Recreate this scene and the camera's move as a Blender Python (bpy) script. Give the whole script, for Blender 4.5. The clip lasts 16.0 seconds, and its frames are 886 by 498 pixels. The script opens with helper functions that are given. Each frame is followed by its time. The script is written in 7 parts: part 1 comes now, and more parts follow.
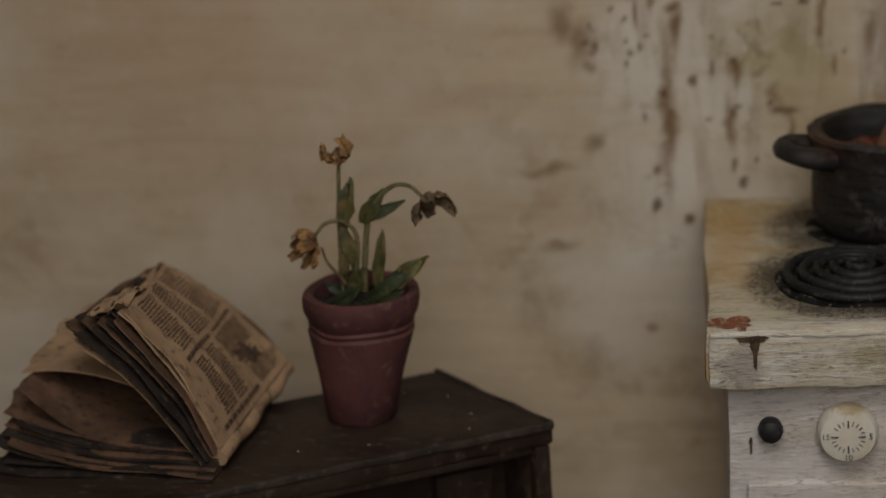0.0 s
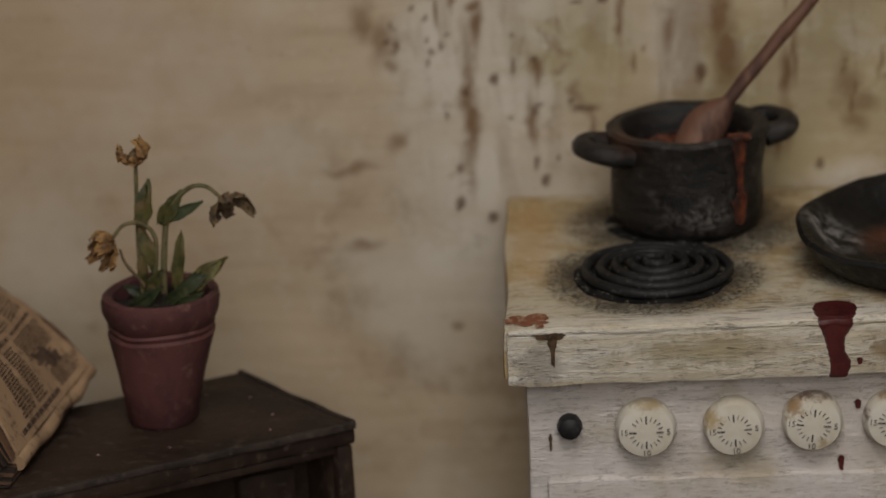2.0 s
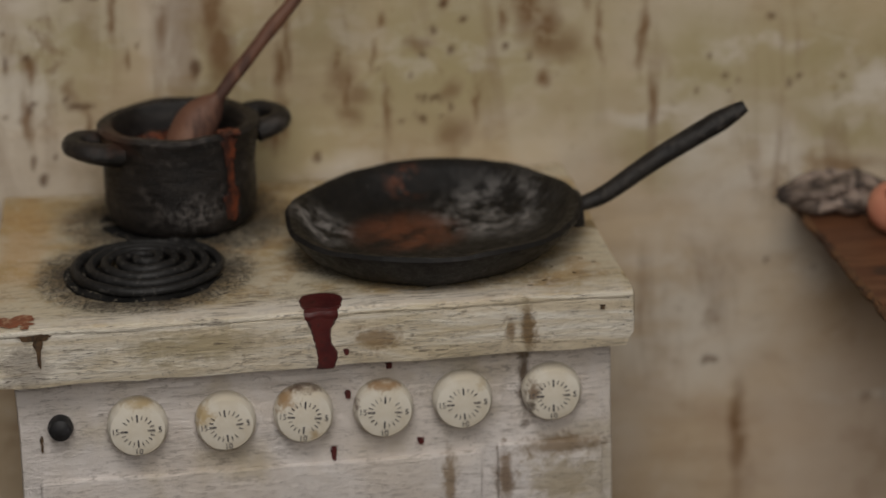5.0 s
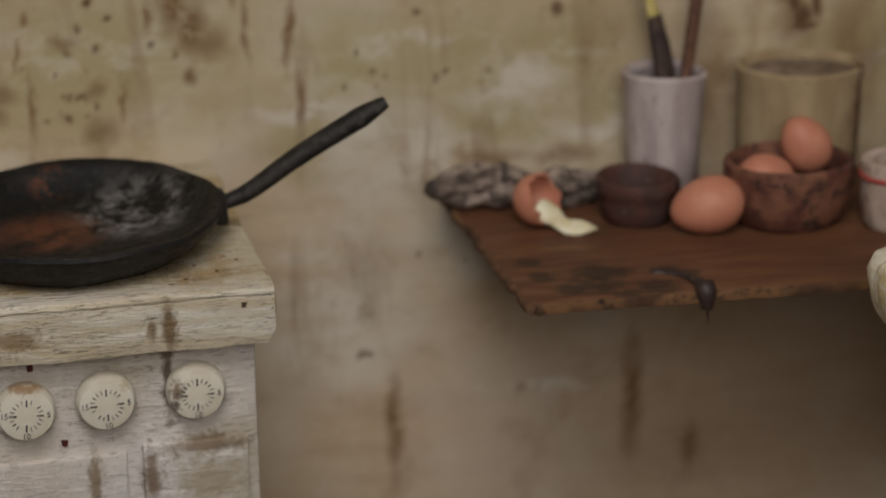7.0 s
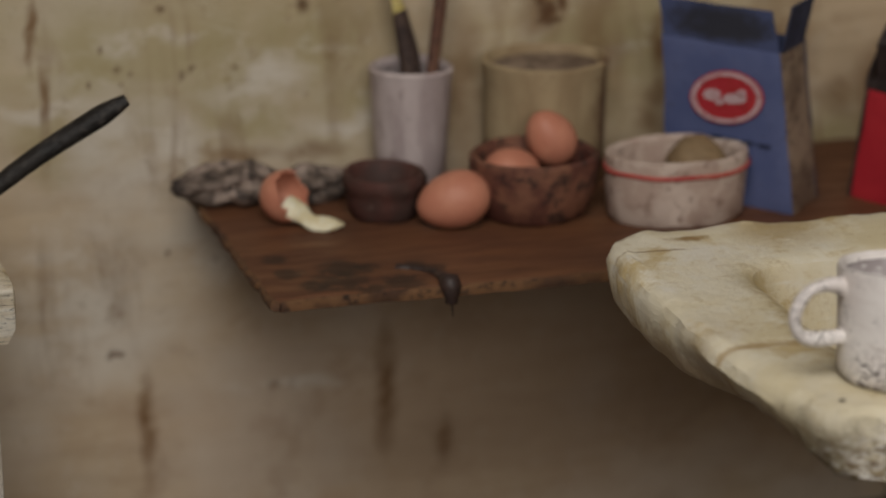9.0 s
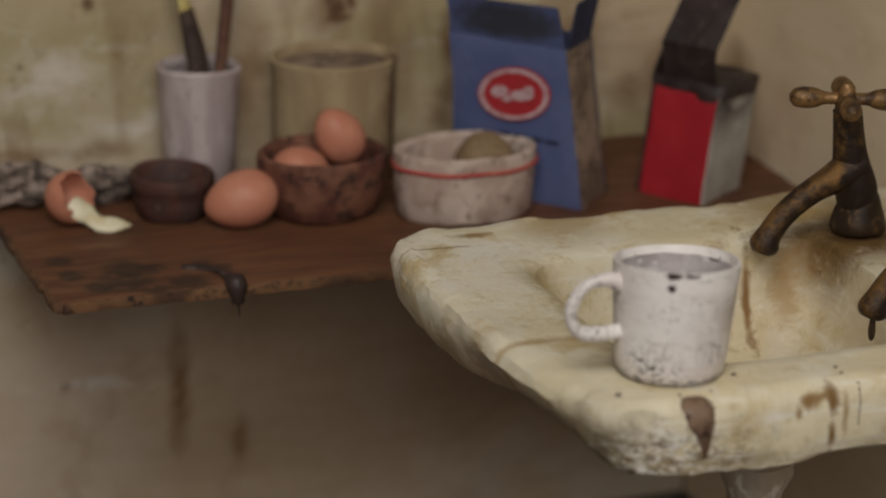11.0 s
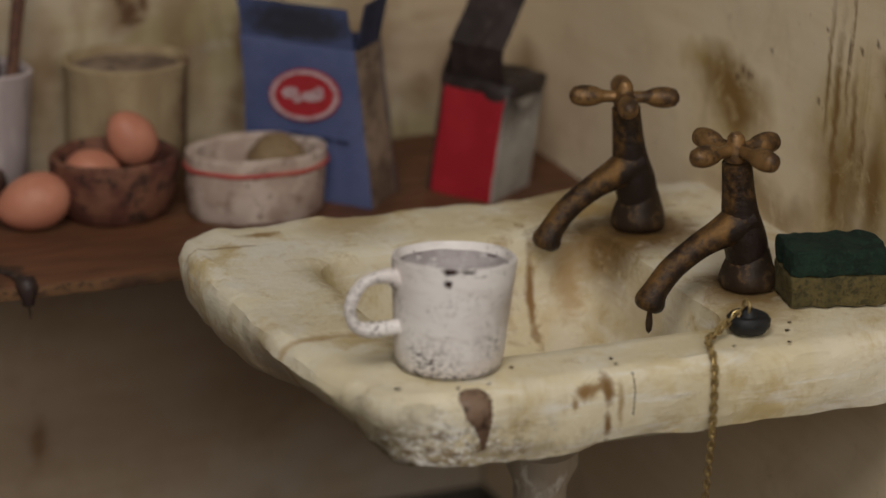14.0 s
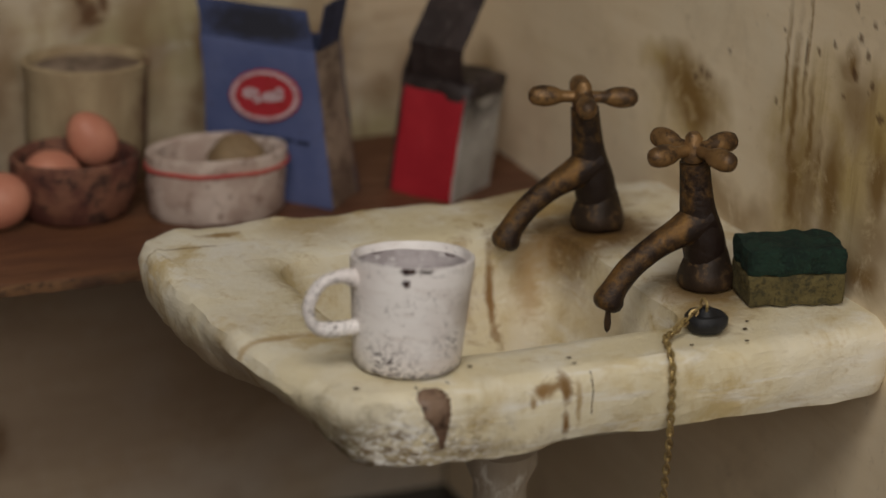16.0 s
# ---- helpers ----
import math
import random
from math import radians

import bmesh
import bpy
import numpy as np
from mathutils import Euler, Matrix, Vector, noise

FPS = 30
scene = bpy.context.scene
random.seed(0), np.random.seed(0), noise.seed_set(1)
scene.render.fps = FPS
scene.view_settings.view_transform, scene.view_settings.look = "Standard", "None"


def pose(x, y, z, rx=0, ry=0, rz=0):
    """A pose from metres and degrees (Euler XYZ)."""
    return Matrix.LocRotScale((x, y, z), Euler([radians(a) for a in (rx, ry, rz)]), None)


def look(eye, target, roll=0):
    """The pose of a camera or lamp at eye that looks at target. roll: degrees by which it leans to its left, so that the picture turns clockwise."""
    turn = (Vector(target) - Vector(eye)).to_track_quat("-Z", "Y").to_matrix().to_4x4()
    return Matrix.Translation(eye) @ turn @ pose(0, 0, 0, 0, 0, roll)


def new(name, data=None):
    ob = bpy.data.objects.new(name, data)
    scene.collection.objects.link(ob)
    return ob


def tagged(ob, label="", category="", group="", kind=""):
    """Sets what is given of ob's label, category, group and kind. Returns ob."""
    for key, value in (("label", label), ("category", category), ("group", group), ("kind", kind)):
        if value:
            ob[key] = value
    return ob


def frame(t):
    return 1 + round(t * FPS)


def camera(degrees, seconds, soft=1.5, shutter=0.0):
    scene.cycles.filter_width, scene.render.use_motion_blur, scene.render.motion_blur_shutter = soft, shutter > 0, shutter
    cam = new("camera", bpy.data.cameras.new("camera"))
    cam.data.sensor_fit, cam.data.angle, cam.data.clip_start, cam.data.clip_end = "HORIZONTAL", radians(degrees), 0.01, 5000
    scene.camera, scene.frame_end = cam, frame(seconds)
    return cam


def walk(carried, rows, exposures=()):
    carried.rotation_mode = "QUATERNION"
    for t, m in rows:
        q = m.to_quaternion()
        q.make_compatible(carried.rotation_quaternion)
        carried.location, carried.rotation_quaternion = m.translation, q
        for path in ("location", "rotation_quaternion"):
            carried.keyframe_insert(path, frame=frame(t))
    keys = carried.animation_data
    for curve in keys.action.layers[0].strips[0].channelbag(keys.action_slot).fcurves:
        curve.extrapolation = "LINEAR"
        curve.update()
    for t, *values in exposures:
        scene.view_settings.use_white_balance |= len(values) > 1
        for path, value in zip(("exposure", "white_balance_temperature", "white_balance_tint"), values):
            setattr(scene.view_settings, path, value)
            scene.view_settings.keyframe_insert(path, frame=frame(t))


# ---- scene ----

# ---------------------------------------------------------------- camera
cam = camera(19.77, 16.0, soft=1.6)
cam.data.dof.use_dof, cam.data.dof.focus_distance, cam.data.dof.aperture_fstop = True, 0.402, 15.0
ROWS = [
    (0.0, -0.01501, 0.11825, 0.34093, 70.756, 3.419, 7.407),
    (0.5, -0.01459, 0.11849, 0.34088, 70.744, 3.369, 7.200),
    (1.0, -0.01325, 0.11867, 0.34088, 70.706, 3.271, 6.603),
    (1.5, -0.01077, 0.11897, 0.34076, 70.634, 3.082, 5.449),
    (2.0, -0.00758, 0.11940, 0.34051, 70.543, 2.821, 3.896),
    (2.5, -0.00507, 0.11954, 0.34040, 70.466, 2.593, 2.593),
    (3.0, -0.00210, 0.11943, 0.34042, 70.387, 2.359, 1.115),
    (3.5, 0.00076, 0.11953, 0.34031, 70.321, 2.108, -0.324),
    (4.0, 0.00405, 0.11945, 0.34013, 70.255, 1.834, -1.892),
    (4.5, 0.00748, 0.11938, 0.33996, 70.197, 1.568, -3.479),
    (7.0, 0.02416, 0.11706, 0.33962, 70.013, 0.245, -11.352),
    (7.5, 0.02687, 0.11629, 0.33961, 70.011, 0.010, -12.699),
    (8.0, 0.02908, 0.11605, 0.33938, 70.003, -0.185, -13.934),
    (8.5, 0.03117, 0.11558, 0.33928, 70.002, -0.376, -15.060),
    (9.0, 0.03303, 0.11528, 0.33911, 69.994, -0.529, -15.935),
    (11.5, 0.04286, 0.11259, 0.33901, 70.019, -1.342, -20.612),
    (12.0, 0.04436, 0.11088, 0.33954, 70.044, -1.470, -21.405),
    (12.5, 0.04475, 0.10874, 0.34019, 70.073, -1.555, -21.968),
    (13.0, 0.04497, 0.10745, 0.34045, 70.101, -1.627, -22.469),
    (13.5, 0.04547, 0.10647, 0.34057, 70.125, -1.703, -22.963),
    (14.0, 0.04596, 0.10535, 0.34066, 70.152, -1.786, -23.473),
    (14.5, 0.04609, 0.10506, 0.34073, 70.163, -1.832, -23.724),
    (15.0, 0.04634, 0.10463, 0.34083, 70.168, -1.873, -23.931),
    (15.5, 0.04657, 0.10432, 0.34092, 70.176, -1.914, -24.092),
    (16.0, 0.04680, 0.10390, 0.34098, 70.182, -1.928, -24.198),
]
walk(cam, [(t, pose(x, y, z, rx, ry, rz)) for t, x, y, z, rx, ry, rz in ROWS],
     exposures=[(0.0, -0.38), (0.5, -0.22), (1.5, -0.18), (3.0, -0.12), (8.0, 0.0), (9.0, -0.08), (11.5, -0.12), (14.0, -0.18), (16.0, -0.20)])

# ---------------------------------------------------------------- light
world = bpy.data.worlds.new("studio")
scene.world = world
world.use_nodes = True
world.node_tree.nodes["Background"].inputs[0].default_value = (1.0, 0.9, 0.78, 1)
world.node_tree.nodes["Background"].inputs[1].default_value = 0.02


def area_lamp(name, eye, target, sx, sy, watts, colour):
    data = bpy.data.lights.new(name, "AREA")
    data.shape, data.size, data.size_y, data.energy, data.color = "RECTANGLE", sx, sy, watts, colour
    ob = new(name, data)
    ob.matrix_world = look(eye, target)
    return ob


area_lamp("overhead_softbox", (0.00, 0.16, 0.62), (0.07, 0.50, 0.18), 0.24, 0.20, 1.34, (1.0, 0.95, 0.895))
area_lamp("front_softbox", (0.06, -0.13, 0.49), (0.07, 0.50, 0.18), 0.42, 0.24, 1.50, (1.0, 0.95, 0.895))


# ---------------------------------------------------------------- materials
class Shader:
    """A small helper to write node materials."""

    def __init__(self, name):
        self.mat = bpy.data.materials.new(name)
        self.mat.use_nodes = True
        self.tree = self.mat.node_tree
        self.bsdf = self.tree.nodes["Principled BSDF"]
        self.coord = self.tree.nodes.new("ShaderNodeTexCoord").outputs["Object"]

    def put(self, socket, value):
        if isinstance(value, bpy.types.NodeSocket):
            self.tree.links.new(value, socket)
        elif isinstance(value, (tuple, list)) and len(value) == 3 and socket.type == "RGBA":
            socket.default_value = (*value, 1)
        else:
            socket.default_value = value

    def stretched(self, scale, turn=(0, 0, 0)):
        n = self.tree.nodes.new("ShaderNodeMapping")
        self.put(n.inputs["Vector"], self.coord)
        n.inputs["Scale"].default_value = scale
        n.inputs["Rotation"].default_value = turn
        return n.outputs[0]

    def noise(self, scale, detail=4, rough=0.6, vec=None, warp=0.0):
        n = self.tree.nodes.new("ShaderNodeTexNoise")
        self.put(n.inputs["Vector"], vec or self.coord)
        n.inputs["Scale"].default_value, n.inputs["Detail"].default_value = scale, detail
        n.inputs["Roughness"].default_value, n.inputs["Distortion"].default_value = rough, warp
        return n.outputs[0]

    def step(self, fac, lo, hi, a=0.0, b=1.0):
        n = self.tree.nodes.new("ShaderNodeMapRange")
        n.interpolation_type = "SMOOTHSTEP"
        for i, v in enumerate((fac, lo, hi, a, b)):
            self.put(n.inputs[i], v)
        return n.outputs[0]

    def mix(self, fac, a, b, how="MIX"):
        n = self.tree.nodes.new("ShaderNodeMix")
        n.data_type, n.blend_type = "RGBA", how
        self.put(n.inputs["Factor"], fac)
        self.put(n.inputs[6], a)
        self.put(n.inputs[7], b)
        return n.outputs[2]

    def math(self, op, a, b=0.5):
        n = self.tree.nodes.new("ShaderNodeMath")
        n.operation = op
        n.use_clamp = op != "SUBTRACT"
        self.put(n.inputs[0], a)
        self.put(n.inputs[1], b)
        return n.outputs[0]

    def near(self, centre, radius, core=0.0):
        """1 up to core from the centre, falling to 0 at radius, in the object's own space."""
        n = self.tree.nodes.new("ShaderNodeVectorMath")
        n.operation = "DISTANCE"
        self.put(n.inputs[0], self.coord)
        n.inputs[1].default_value = centre
        return self.step(n.outputs["Value"], core, radius, 1.0, 0.0)

    def blot(self, centre, radii, rag=0.5, size=300, soft=0.8, seed=0.0):
        """A ragged stain: an ellipsoid about centre, its edge broken by noise."""
        n = self.tree.nodes.new("ShaderNodeMapping")
        n.vector_type = "TEXTURE"
        self.put(n.inputs["Vector"], self.coord)
        n.inputs["Location"].default_value, n.inputs["Scale"].default_value = centre, radii
        ln = self.tree.nodes.new("ShaderNodeVectorMath")
        ln.operation = "LENGTH"
        self.put(ln.inputs[0], n.outputs[0])
        edge = self.step(self.noise(size, 5, 0.7, None, 0.6), 0.25, 0.75, 1 - rag, 1 + rag)
        q = self.tree.nodes.new("ShaderNodeMath")
        q.operation = "MULTIPLY"
        self.put(q.inputs[0], ln.outputs["Value"])
        self.put(q.inputs[1], edge)
        return self.step(q.outputs[0], 1 - soft, 1 + 0.3 * soft, 1.0, 0.0)

    def attribute(self, name):
        n = self.tree.nodes.new("ShaderNodeAttribute")
        n.attribute_name = name
        s = self.tree.nodes.new("ShaderNodeSeparateColor")
        self.tree.links.new(n.outputs["Color"], s.inputs[0])
        return s.outputs[0], s.outputs[1], s.outputs[2], n.outputs["Alpha"]

    def piece(self):
        return self.tree.nodes.new("ShaderNodeObjectInfo").outputs["Random"]

    def done(self, colour, rough=0.7, bump=None, strength=0.4, depth=0.0003, metal=0.0, spec=0.35, coat=0.0):
        self.put(self.bsdf.inputs["Base Color"], colour)
        self.put(self.bsdf.inputs["Roughness"], rough)
        self.put(self.bsdf.inputs["Metallic"], metal)
        self.bsdf.inputs["Specular IOR Level"].default_value = spec
        self.bsdf.inputs["Coat Weight"].default_value = coat
        if bump is not None:
            n = self.tree.nodes.new("ShaderNodeBump")
            n.inputs["Strength"].default_value, n.inputs["Distance"].default_value = strength, depth
            self.put(n.inputs["Height"], bump)
            self.tree.links.new(n.outputs[0], self.bsdf.inputs["Normal"])
        return self.mat


def mottled(name, a, b, c, size=60, fine=500, spots=0.55, rough=0.7, strength=0.4, depth=0.0003, metal=0.0, spec=0.35, stretch=None):
    """Two tones mottled at one scale, a third in small worn patches, grain in relief."""
    s = Shader(name)
    vec = s.stretched(stretch) if stretch else None
    n1, n2 = s.noise(size, 5, 0.6, vec, 0.3), s.noise(fine, 6, 0.65, vec)
    col = s.mix(s.step(n1, 0.40, 0.60), a, b)
    col = s.mix(s.step(n2, spots - 0.08, spots + 0.08, 0.0, 0.9), col, c)
    r = s.step(n2, 0.2, 0.8, rough - 0.12, min(1.0, rough + 0.12))
    return s.done(col, r, s.mix(0.5, n2, n1), strength, depth, metal, spec)


def wall_paint(name, base, warm, olive, white, brown, flaking=1.0, washes=()):
    """Old wall paint: brushed streaks and clouds, and in the stained zones flaking white, olive damp and brown runs."""
    s = Shader(name)
    streak = s.noise(1.0, 5, 0.6, s.stretched((28, 28, 190)), 0.4)
    cloud, fine = s.noise(22, 4, 0.6), s.noise(420, 6, 0.7)
    flake, blotch = s.noise(1.0, 7, 0.68, s.stretched((60, 60, 120)), 0.35), s.noise(48, 6, 0.66, None, 0.4)
    drip = s.noise(1.0, 6, 0.65, s.stretched((110, 110, 16)), 0.7)
    r, g, b, a = s.attribute("stain")
    zone = s.math("ADD", a, b)
    col = s.mix(s.step(streak, 0.36, 0.64), base, warm)
    col = s.mix(s.step(cloud, 0.45, 0.66, 0.0, 0.55), col, white)
    col = s.mix(s.step(s.noise(240, 8, 0.78, None, 0.2), 0.54, 0.60, 0.0, 0.22), col, white)
    col = s.mix(s.step(blotch, 0.54, 0.70, 0.0, 0.12 + 0.2 * flaking), col, brown)
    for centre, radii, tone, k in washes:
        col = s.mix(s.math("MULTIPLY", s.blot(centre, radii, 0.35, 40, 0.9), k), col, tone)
    col = s.mix(s.math("MULTIPLY", a, s.step(blotch, 0.62, 0.42)), col, olive)
    col = s.mix(s.math("MULTIPLY", a, 0.5 + 0.18 * flaking), col, olive)
    col = s.mix(s.math("MULTIPLY", b, s.step(flake, 0.36, 0.58)), col, white)
    col = s.mix(s.math("MULTIPLY", a, s.step(flake, 0.50, 0.64, 0.0, 0.55 * flaking)), col, white)
    col = s.mix(s.math("MULTIPLY", zone, s.step(drip, 0.50, 0.64, 0.0, 0.55)), col, brown)
    col = s.mix(s.math("MULTIPLY", zone, s.step(s.noise(130, 6, 0.7, None, 0.4), 0.58, 0.68, 0.0, 0.5)), col, brown)
    col = s.mix(s.math("MULTIPLY", r, s.step(s.noise(160, 6, 0.7, None, 0.4), 0.24, 0.48)), col, brown)
    col = s.mix(g, col, (0.090, 0.041, 0.018))
    col = s.mix(s.step(fine, 0.60, 0.72, 0.0, 0.25), col, brown)
    return s.done(col, s.step(cloud, 0.3, 0.7, 0.62, 0.85), s.mix(0.45, fine, streak), 0.35, 0.0004, spec=0.25)


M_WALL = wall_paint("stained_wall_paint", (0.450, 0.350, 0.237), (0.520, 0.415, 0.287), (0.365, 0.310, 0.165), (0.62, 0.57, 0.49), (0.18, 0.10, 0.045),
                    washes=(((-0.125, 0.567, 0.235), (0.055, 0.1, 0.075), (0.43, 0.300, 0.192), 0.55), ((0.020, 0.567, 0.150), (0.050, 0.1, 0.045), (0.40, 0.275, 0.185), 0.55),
                            # Redder, darker wash: part of the shade below the shelf put into the paint.
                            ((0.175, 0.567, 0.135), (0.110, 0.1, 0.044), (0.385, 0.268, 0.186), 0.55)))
M_WALL_SIDE = wall_paint("stained_cream_wall", (0.735, 0.605, 0.415), (0.78, 0.650, 0.460), (0.46, 0.32, 0.085), (0.78, 0.69, 0.52), (0.22, 0.125, 0.036), 0.12)
M_PLAIN = mottled("plain_plaster", (0.085, 0.075, 0.06), (0.10, 0.088, 0.07), (0.065, 0.055, 0.045), 10, 120)
M_FLOOR = mottled("dusty_floorboards", (0.12, 0.085, 0.06), (0.17, 0.12, 0.08), (0.07, 0.05, 0.035), 20, 200)


def painted_wood(name, cream=0.0):
    """White paint over wood, cracked along the grain, yellowed, with soot round the hot plates."""
    s = Shader(name)
    grain = s.noise(1.0, 9, 0.75, s.stretched((190, 190, 1700)), 2.2)
    broad = s.noise(45, 4, 0.6, None, 0.5)
    col = s.mix(s.step(broad, 0.38, 0.68), (0.85, 0.805, 0.78), (0.76, 0.69, 0.625))
    col = s.mix(s.step(s.noise(40, 4), 0.52, 0.68, 0.0, 0.6), col, (0.50, 0.42, 0.27))
    col = s.mix(cream, col, s.mix(s.step(s.noise(1.0, 5, 0.7, s.stretched((30, 30, 260)), 0.8), 0.36, 0.62), (0.88, 0.84, 0.73), (0.66, 0.56, 0.38)))
    for c, r, tone, k in ((( 0.0340, -0.035, 0.1870), (0.0014, 0.01, 0.0060), (0.20, 0.12, 0.045), 0.9), ((0.0312, -0.035, 0.1870), (0.0010, 0.01, 0.0024), (0.22, 0.13, 0.05), 0.8),
                          ((0.0341, -0.030, 0.1760), (0.0012, 0.01, 0.0085), (0.10, 0.06, 0.03), 0.9), ((0.0092, -0.035, 0.1872), (0.0040, 0.01, 0.0026), (0.30, 0.19, 0.08), 0.8),
                          ((-0.0200, -0.035, 0.1880), (0.0130, 0.01, 0.0030), (0.36, 0.29, 0.15), 0.6), ((0.0212, -0.031, 0.1590), (0.0014, 0.01, 0.0065), (0.26, 0.17, 0.08), 0.8),
                          ((0.0305, -0.031, 0.1590), (0.0018, 0.01, 0.0065), (0.20, 0.12, 0.055), 0.85), ((0.0400, -0.031, 0.1642), (0.0085, 0.01, 0.0018), (0.22, 0.14, 0.06), 0.8),
                          ((0.0400, -0.031, 0.1580), (0.0060, 0.01, 0.0050), (0.42, 0.34, 0.20), 0.7), ((0.0300, -0.030, 0.1815), (0.0100, 0.01, 0.0010), (0.25, 0.18, 0.10), 0.6),
                          ((-0.0470, -0.035, 0.1862), (0.0050, 0.01, 0.0040), (0.30, 0.26, 0.22), 0.6), ((-0.0440, -0.030, 0.1816), (0.0080, 0.01, 0.0012), (0.16, 0.11, 0.07), 0.7)):
        col = s.mix(s.math("MULTIPLY", s.blot(c, r, 0.5, 420, 0.7), k), col, tone)
    chips = s.math("MULTIPLY", s.step(grain, 0.515, 0.58, 0.0, 0.55 + 0.3 * cream), s.step(s.noise(170, 6, 0.75, None, 0.4), 0.40, 0.58))
    col = s.mix(chips, col, (0.14, 0.11, 0.085))
    bump = s.mix(0.3, grain, s.noise(900, 4))
    return s.done(col, s.step(grain, 0.2, 0.8, 0.5, 0.8), bump, 1.0, 0.0007, spec=0.3)


def stove_top_paint(name, plates):
    """The same paint seen from above: worn, yellow, speckled and sooty round the plates."""
    s = Shader(name)
    grain = s.noise(1.0, 8, 0.72, s.stretched((120, 900, 500)), 1.0)
    broad, fleck = s.noise(60, 5, 0.65, None, 0.2), s.noise(1500, 6, 0.8)
    col = s.mix(s.step(broad, 0.40, 0.60), (0.62, 0.55, 0.41), (0.46, 0.34, 0.175))
    col = s.mix(s.step(s.noise(95, 6, 0.72, None, 0.2), 0.50, 0.66, 0.0, 0.7), col, (0.40, 0.26, 0.12))
    col = s.mix(s.step(s.noise(230, 7, 0.78, None, 0.15), 0.55, 0.65, 0.0, 0.6), col, (0.26, 0.18, 0.10))
    col = s.mix(s.step(grain, 0.53, 0.60, 0.0, 0.5), col, (0.18, 0.14, 0.10))
    col = s.mix(s.math("MULTIPLY", s.blot((-0.0480, 0.0050, 0.1926), (0.0060, 0.0260, 0.004), 0.4, 160, 0.9), 0.6), col, (0.52, 0.30, 0.10))
    col = s.mix(s.step(s.noise(800, 6, 0.8), 0.56, 0.62, 0.0, 0.45), col, (0.70, 0.66, 0.58))
    col = s.mix(s.math("MULTIPLY", s.blot((0, -0.0325, 0.1926), (0.06, 0.0045, 0.004), 0.4, 300, 0.8), 0.65), col, (0.78, 0.74, 0.68))
    col = s.mix(s.math("MULTIPLY", s.blot((0, -0.0300, 0.1926), (0.06, 0.0080, 0.004), 0.5, 200, 0.9), s.step(s.noise(1.0, 7, 0.76, s.stretched((160, 1100, 600)), 0.7), 0.52, 0.58, 0.0, 0.75)), col, (0.13, 0.105, 0.08))
    soot = None
    for centre, radius, core in plates:
        d = s.near(centre, radius, core)
        soot = d if soot is None else s.math("MAXIMUM", soot, d)
    cloud = s.math("MULTIPLY", soot, s.step(s.noise(170, 6, 0.7, None, 0.8), 0.28, 0.62, 0.50, 1.0))
    col = s.mix(s.math("MULTIPLY", cloud, 0.9), col, (0.042, 0.035, 0.028))
    col = s.mix(s.math("MULTIPLY", s.step(soot, 0.02, 0.5), s.step(fleck, 0.47, 0.56, 0.0, 0.85)), col, (0.022, 0.019, 0.017))
    return s.done(col, s.step(broad, 0.3, 0.7, 0.42, 0.7), s.mix(0.5, fleck, grain), 0.7, 0.0004, spec=0.35)


M_STOVE = painted_wood("cracked_white_paint")
M_STOVE_EDGE = painted_wood("cracked_cream_paint", 0.78)
M_IRON = mottled("burnt_cast_iron", (0.007, 0.006, 0.0055), (0.017, 0.0145, 0.013), (0.042, 0.036, 0.032), 130, 560, 0.57, 0.52, 0.9, 0.0008, 0.05, 0.35)
M_COIL = mottled("black_heating_coil", (0.008, 0.0078, 0.0078), (0.016, 0.0155, 0.0155), (0.07, 0.066, 0.062), 120, 1100, 0.62, 0.58, 0.6, 0.0003, 0.05, 0.35)
M_DISH = mottled("sooty_burner_dish", (0.006, 0.006, 0.006), (0.014, 0.013, 0.012), (0.16, 0.14, 0.11), 150, 900, 0.62, 0.8, 0.5, 0.0003, 0, 0.2)
M_SAUCE = mottled("dried_tomato_sauce", (0.150, 0.040, 0.018), (0.060, 0.021, 0.014), (0.025, 0.012, 0.010), 330, 800, 0.54, 0.5, 0.5, 0.0003)
M_SAUCE_DRY = mottled("rubbed_red_sauce_smear", (0.26, 0.085, 0.040), (0.20, 0.065, 0.032), (0.42, 0.27, 0.17), 260, 700, 0.56, 0.6)
M_BLOODRED = mottled("dark_red_jam", (0.055, 0.009, 0.010), (0.080, 0.014, 0.013), (0.03, 0.008, 0.008), 200, 900, 0.6, 0.4, 0.3, 0.0002, 0, 0.5)
M_COFFEE = mottled("coffee_brown_glaze", (0.115, 0.066, 0.043), (0.23, 0.15, 0.10), (0.045, 0.024, 0.015), 230, 480, 0.57, 0.45)
M_GRIME = mottled("brown_grime", (0.06, 0.035, 0.02), (0.10, 0.06, 0.03), (0.03, 0.02, 0.014), 300, 900, 0.55, 0.6)
M_SPOON = mottled("reddish_wooden_spoon", (0.13, 0.060, 0.038), (0.18, 0.088, 0.052), (0.06, 0.028, 0.02), 60, 350, 0.57, 0.6, 0.4, 0.0002, stretch=(1, 1, 0.2))
M_INK = mottled("black_ink", (0.050, 0.048, 0.055), (0.12, 0.112, 0.115), (0.30, 0.27, 0.23), 300, 700, 0.55)
M_CABINET = mottled("dark_stained_wood", (0.017, 0.0098, 0.0072), (0.036, 0.022, 0.0155), (0.070, 0.048, 0.035), 34, 420, 0.62, 0.58, 0.5, 0.0003, 0, 0.25, (1, 1.8, 1))
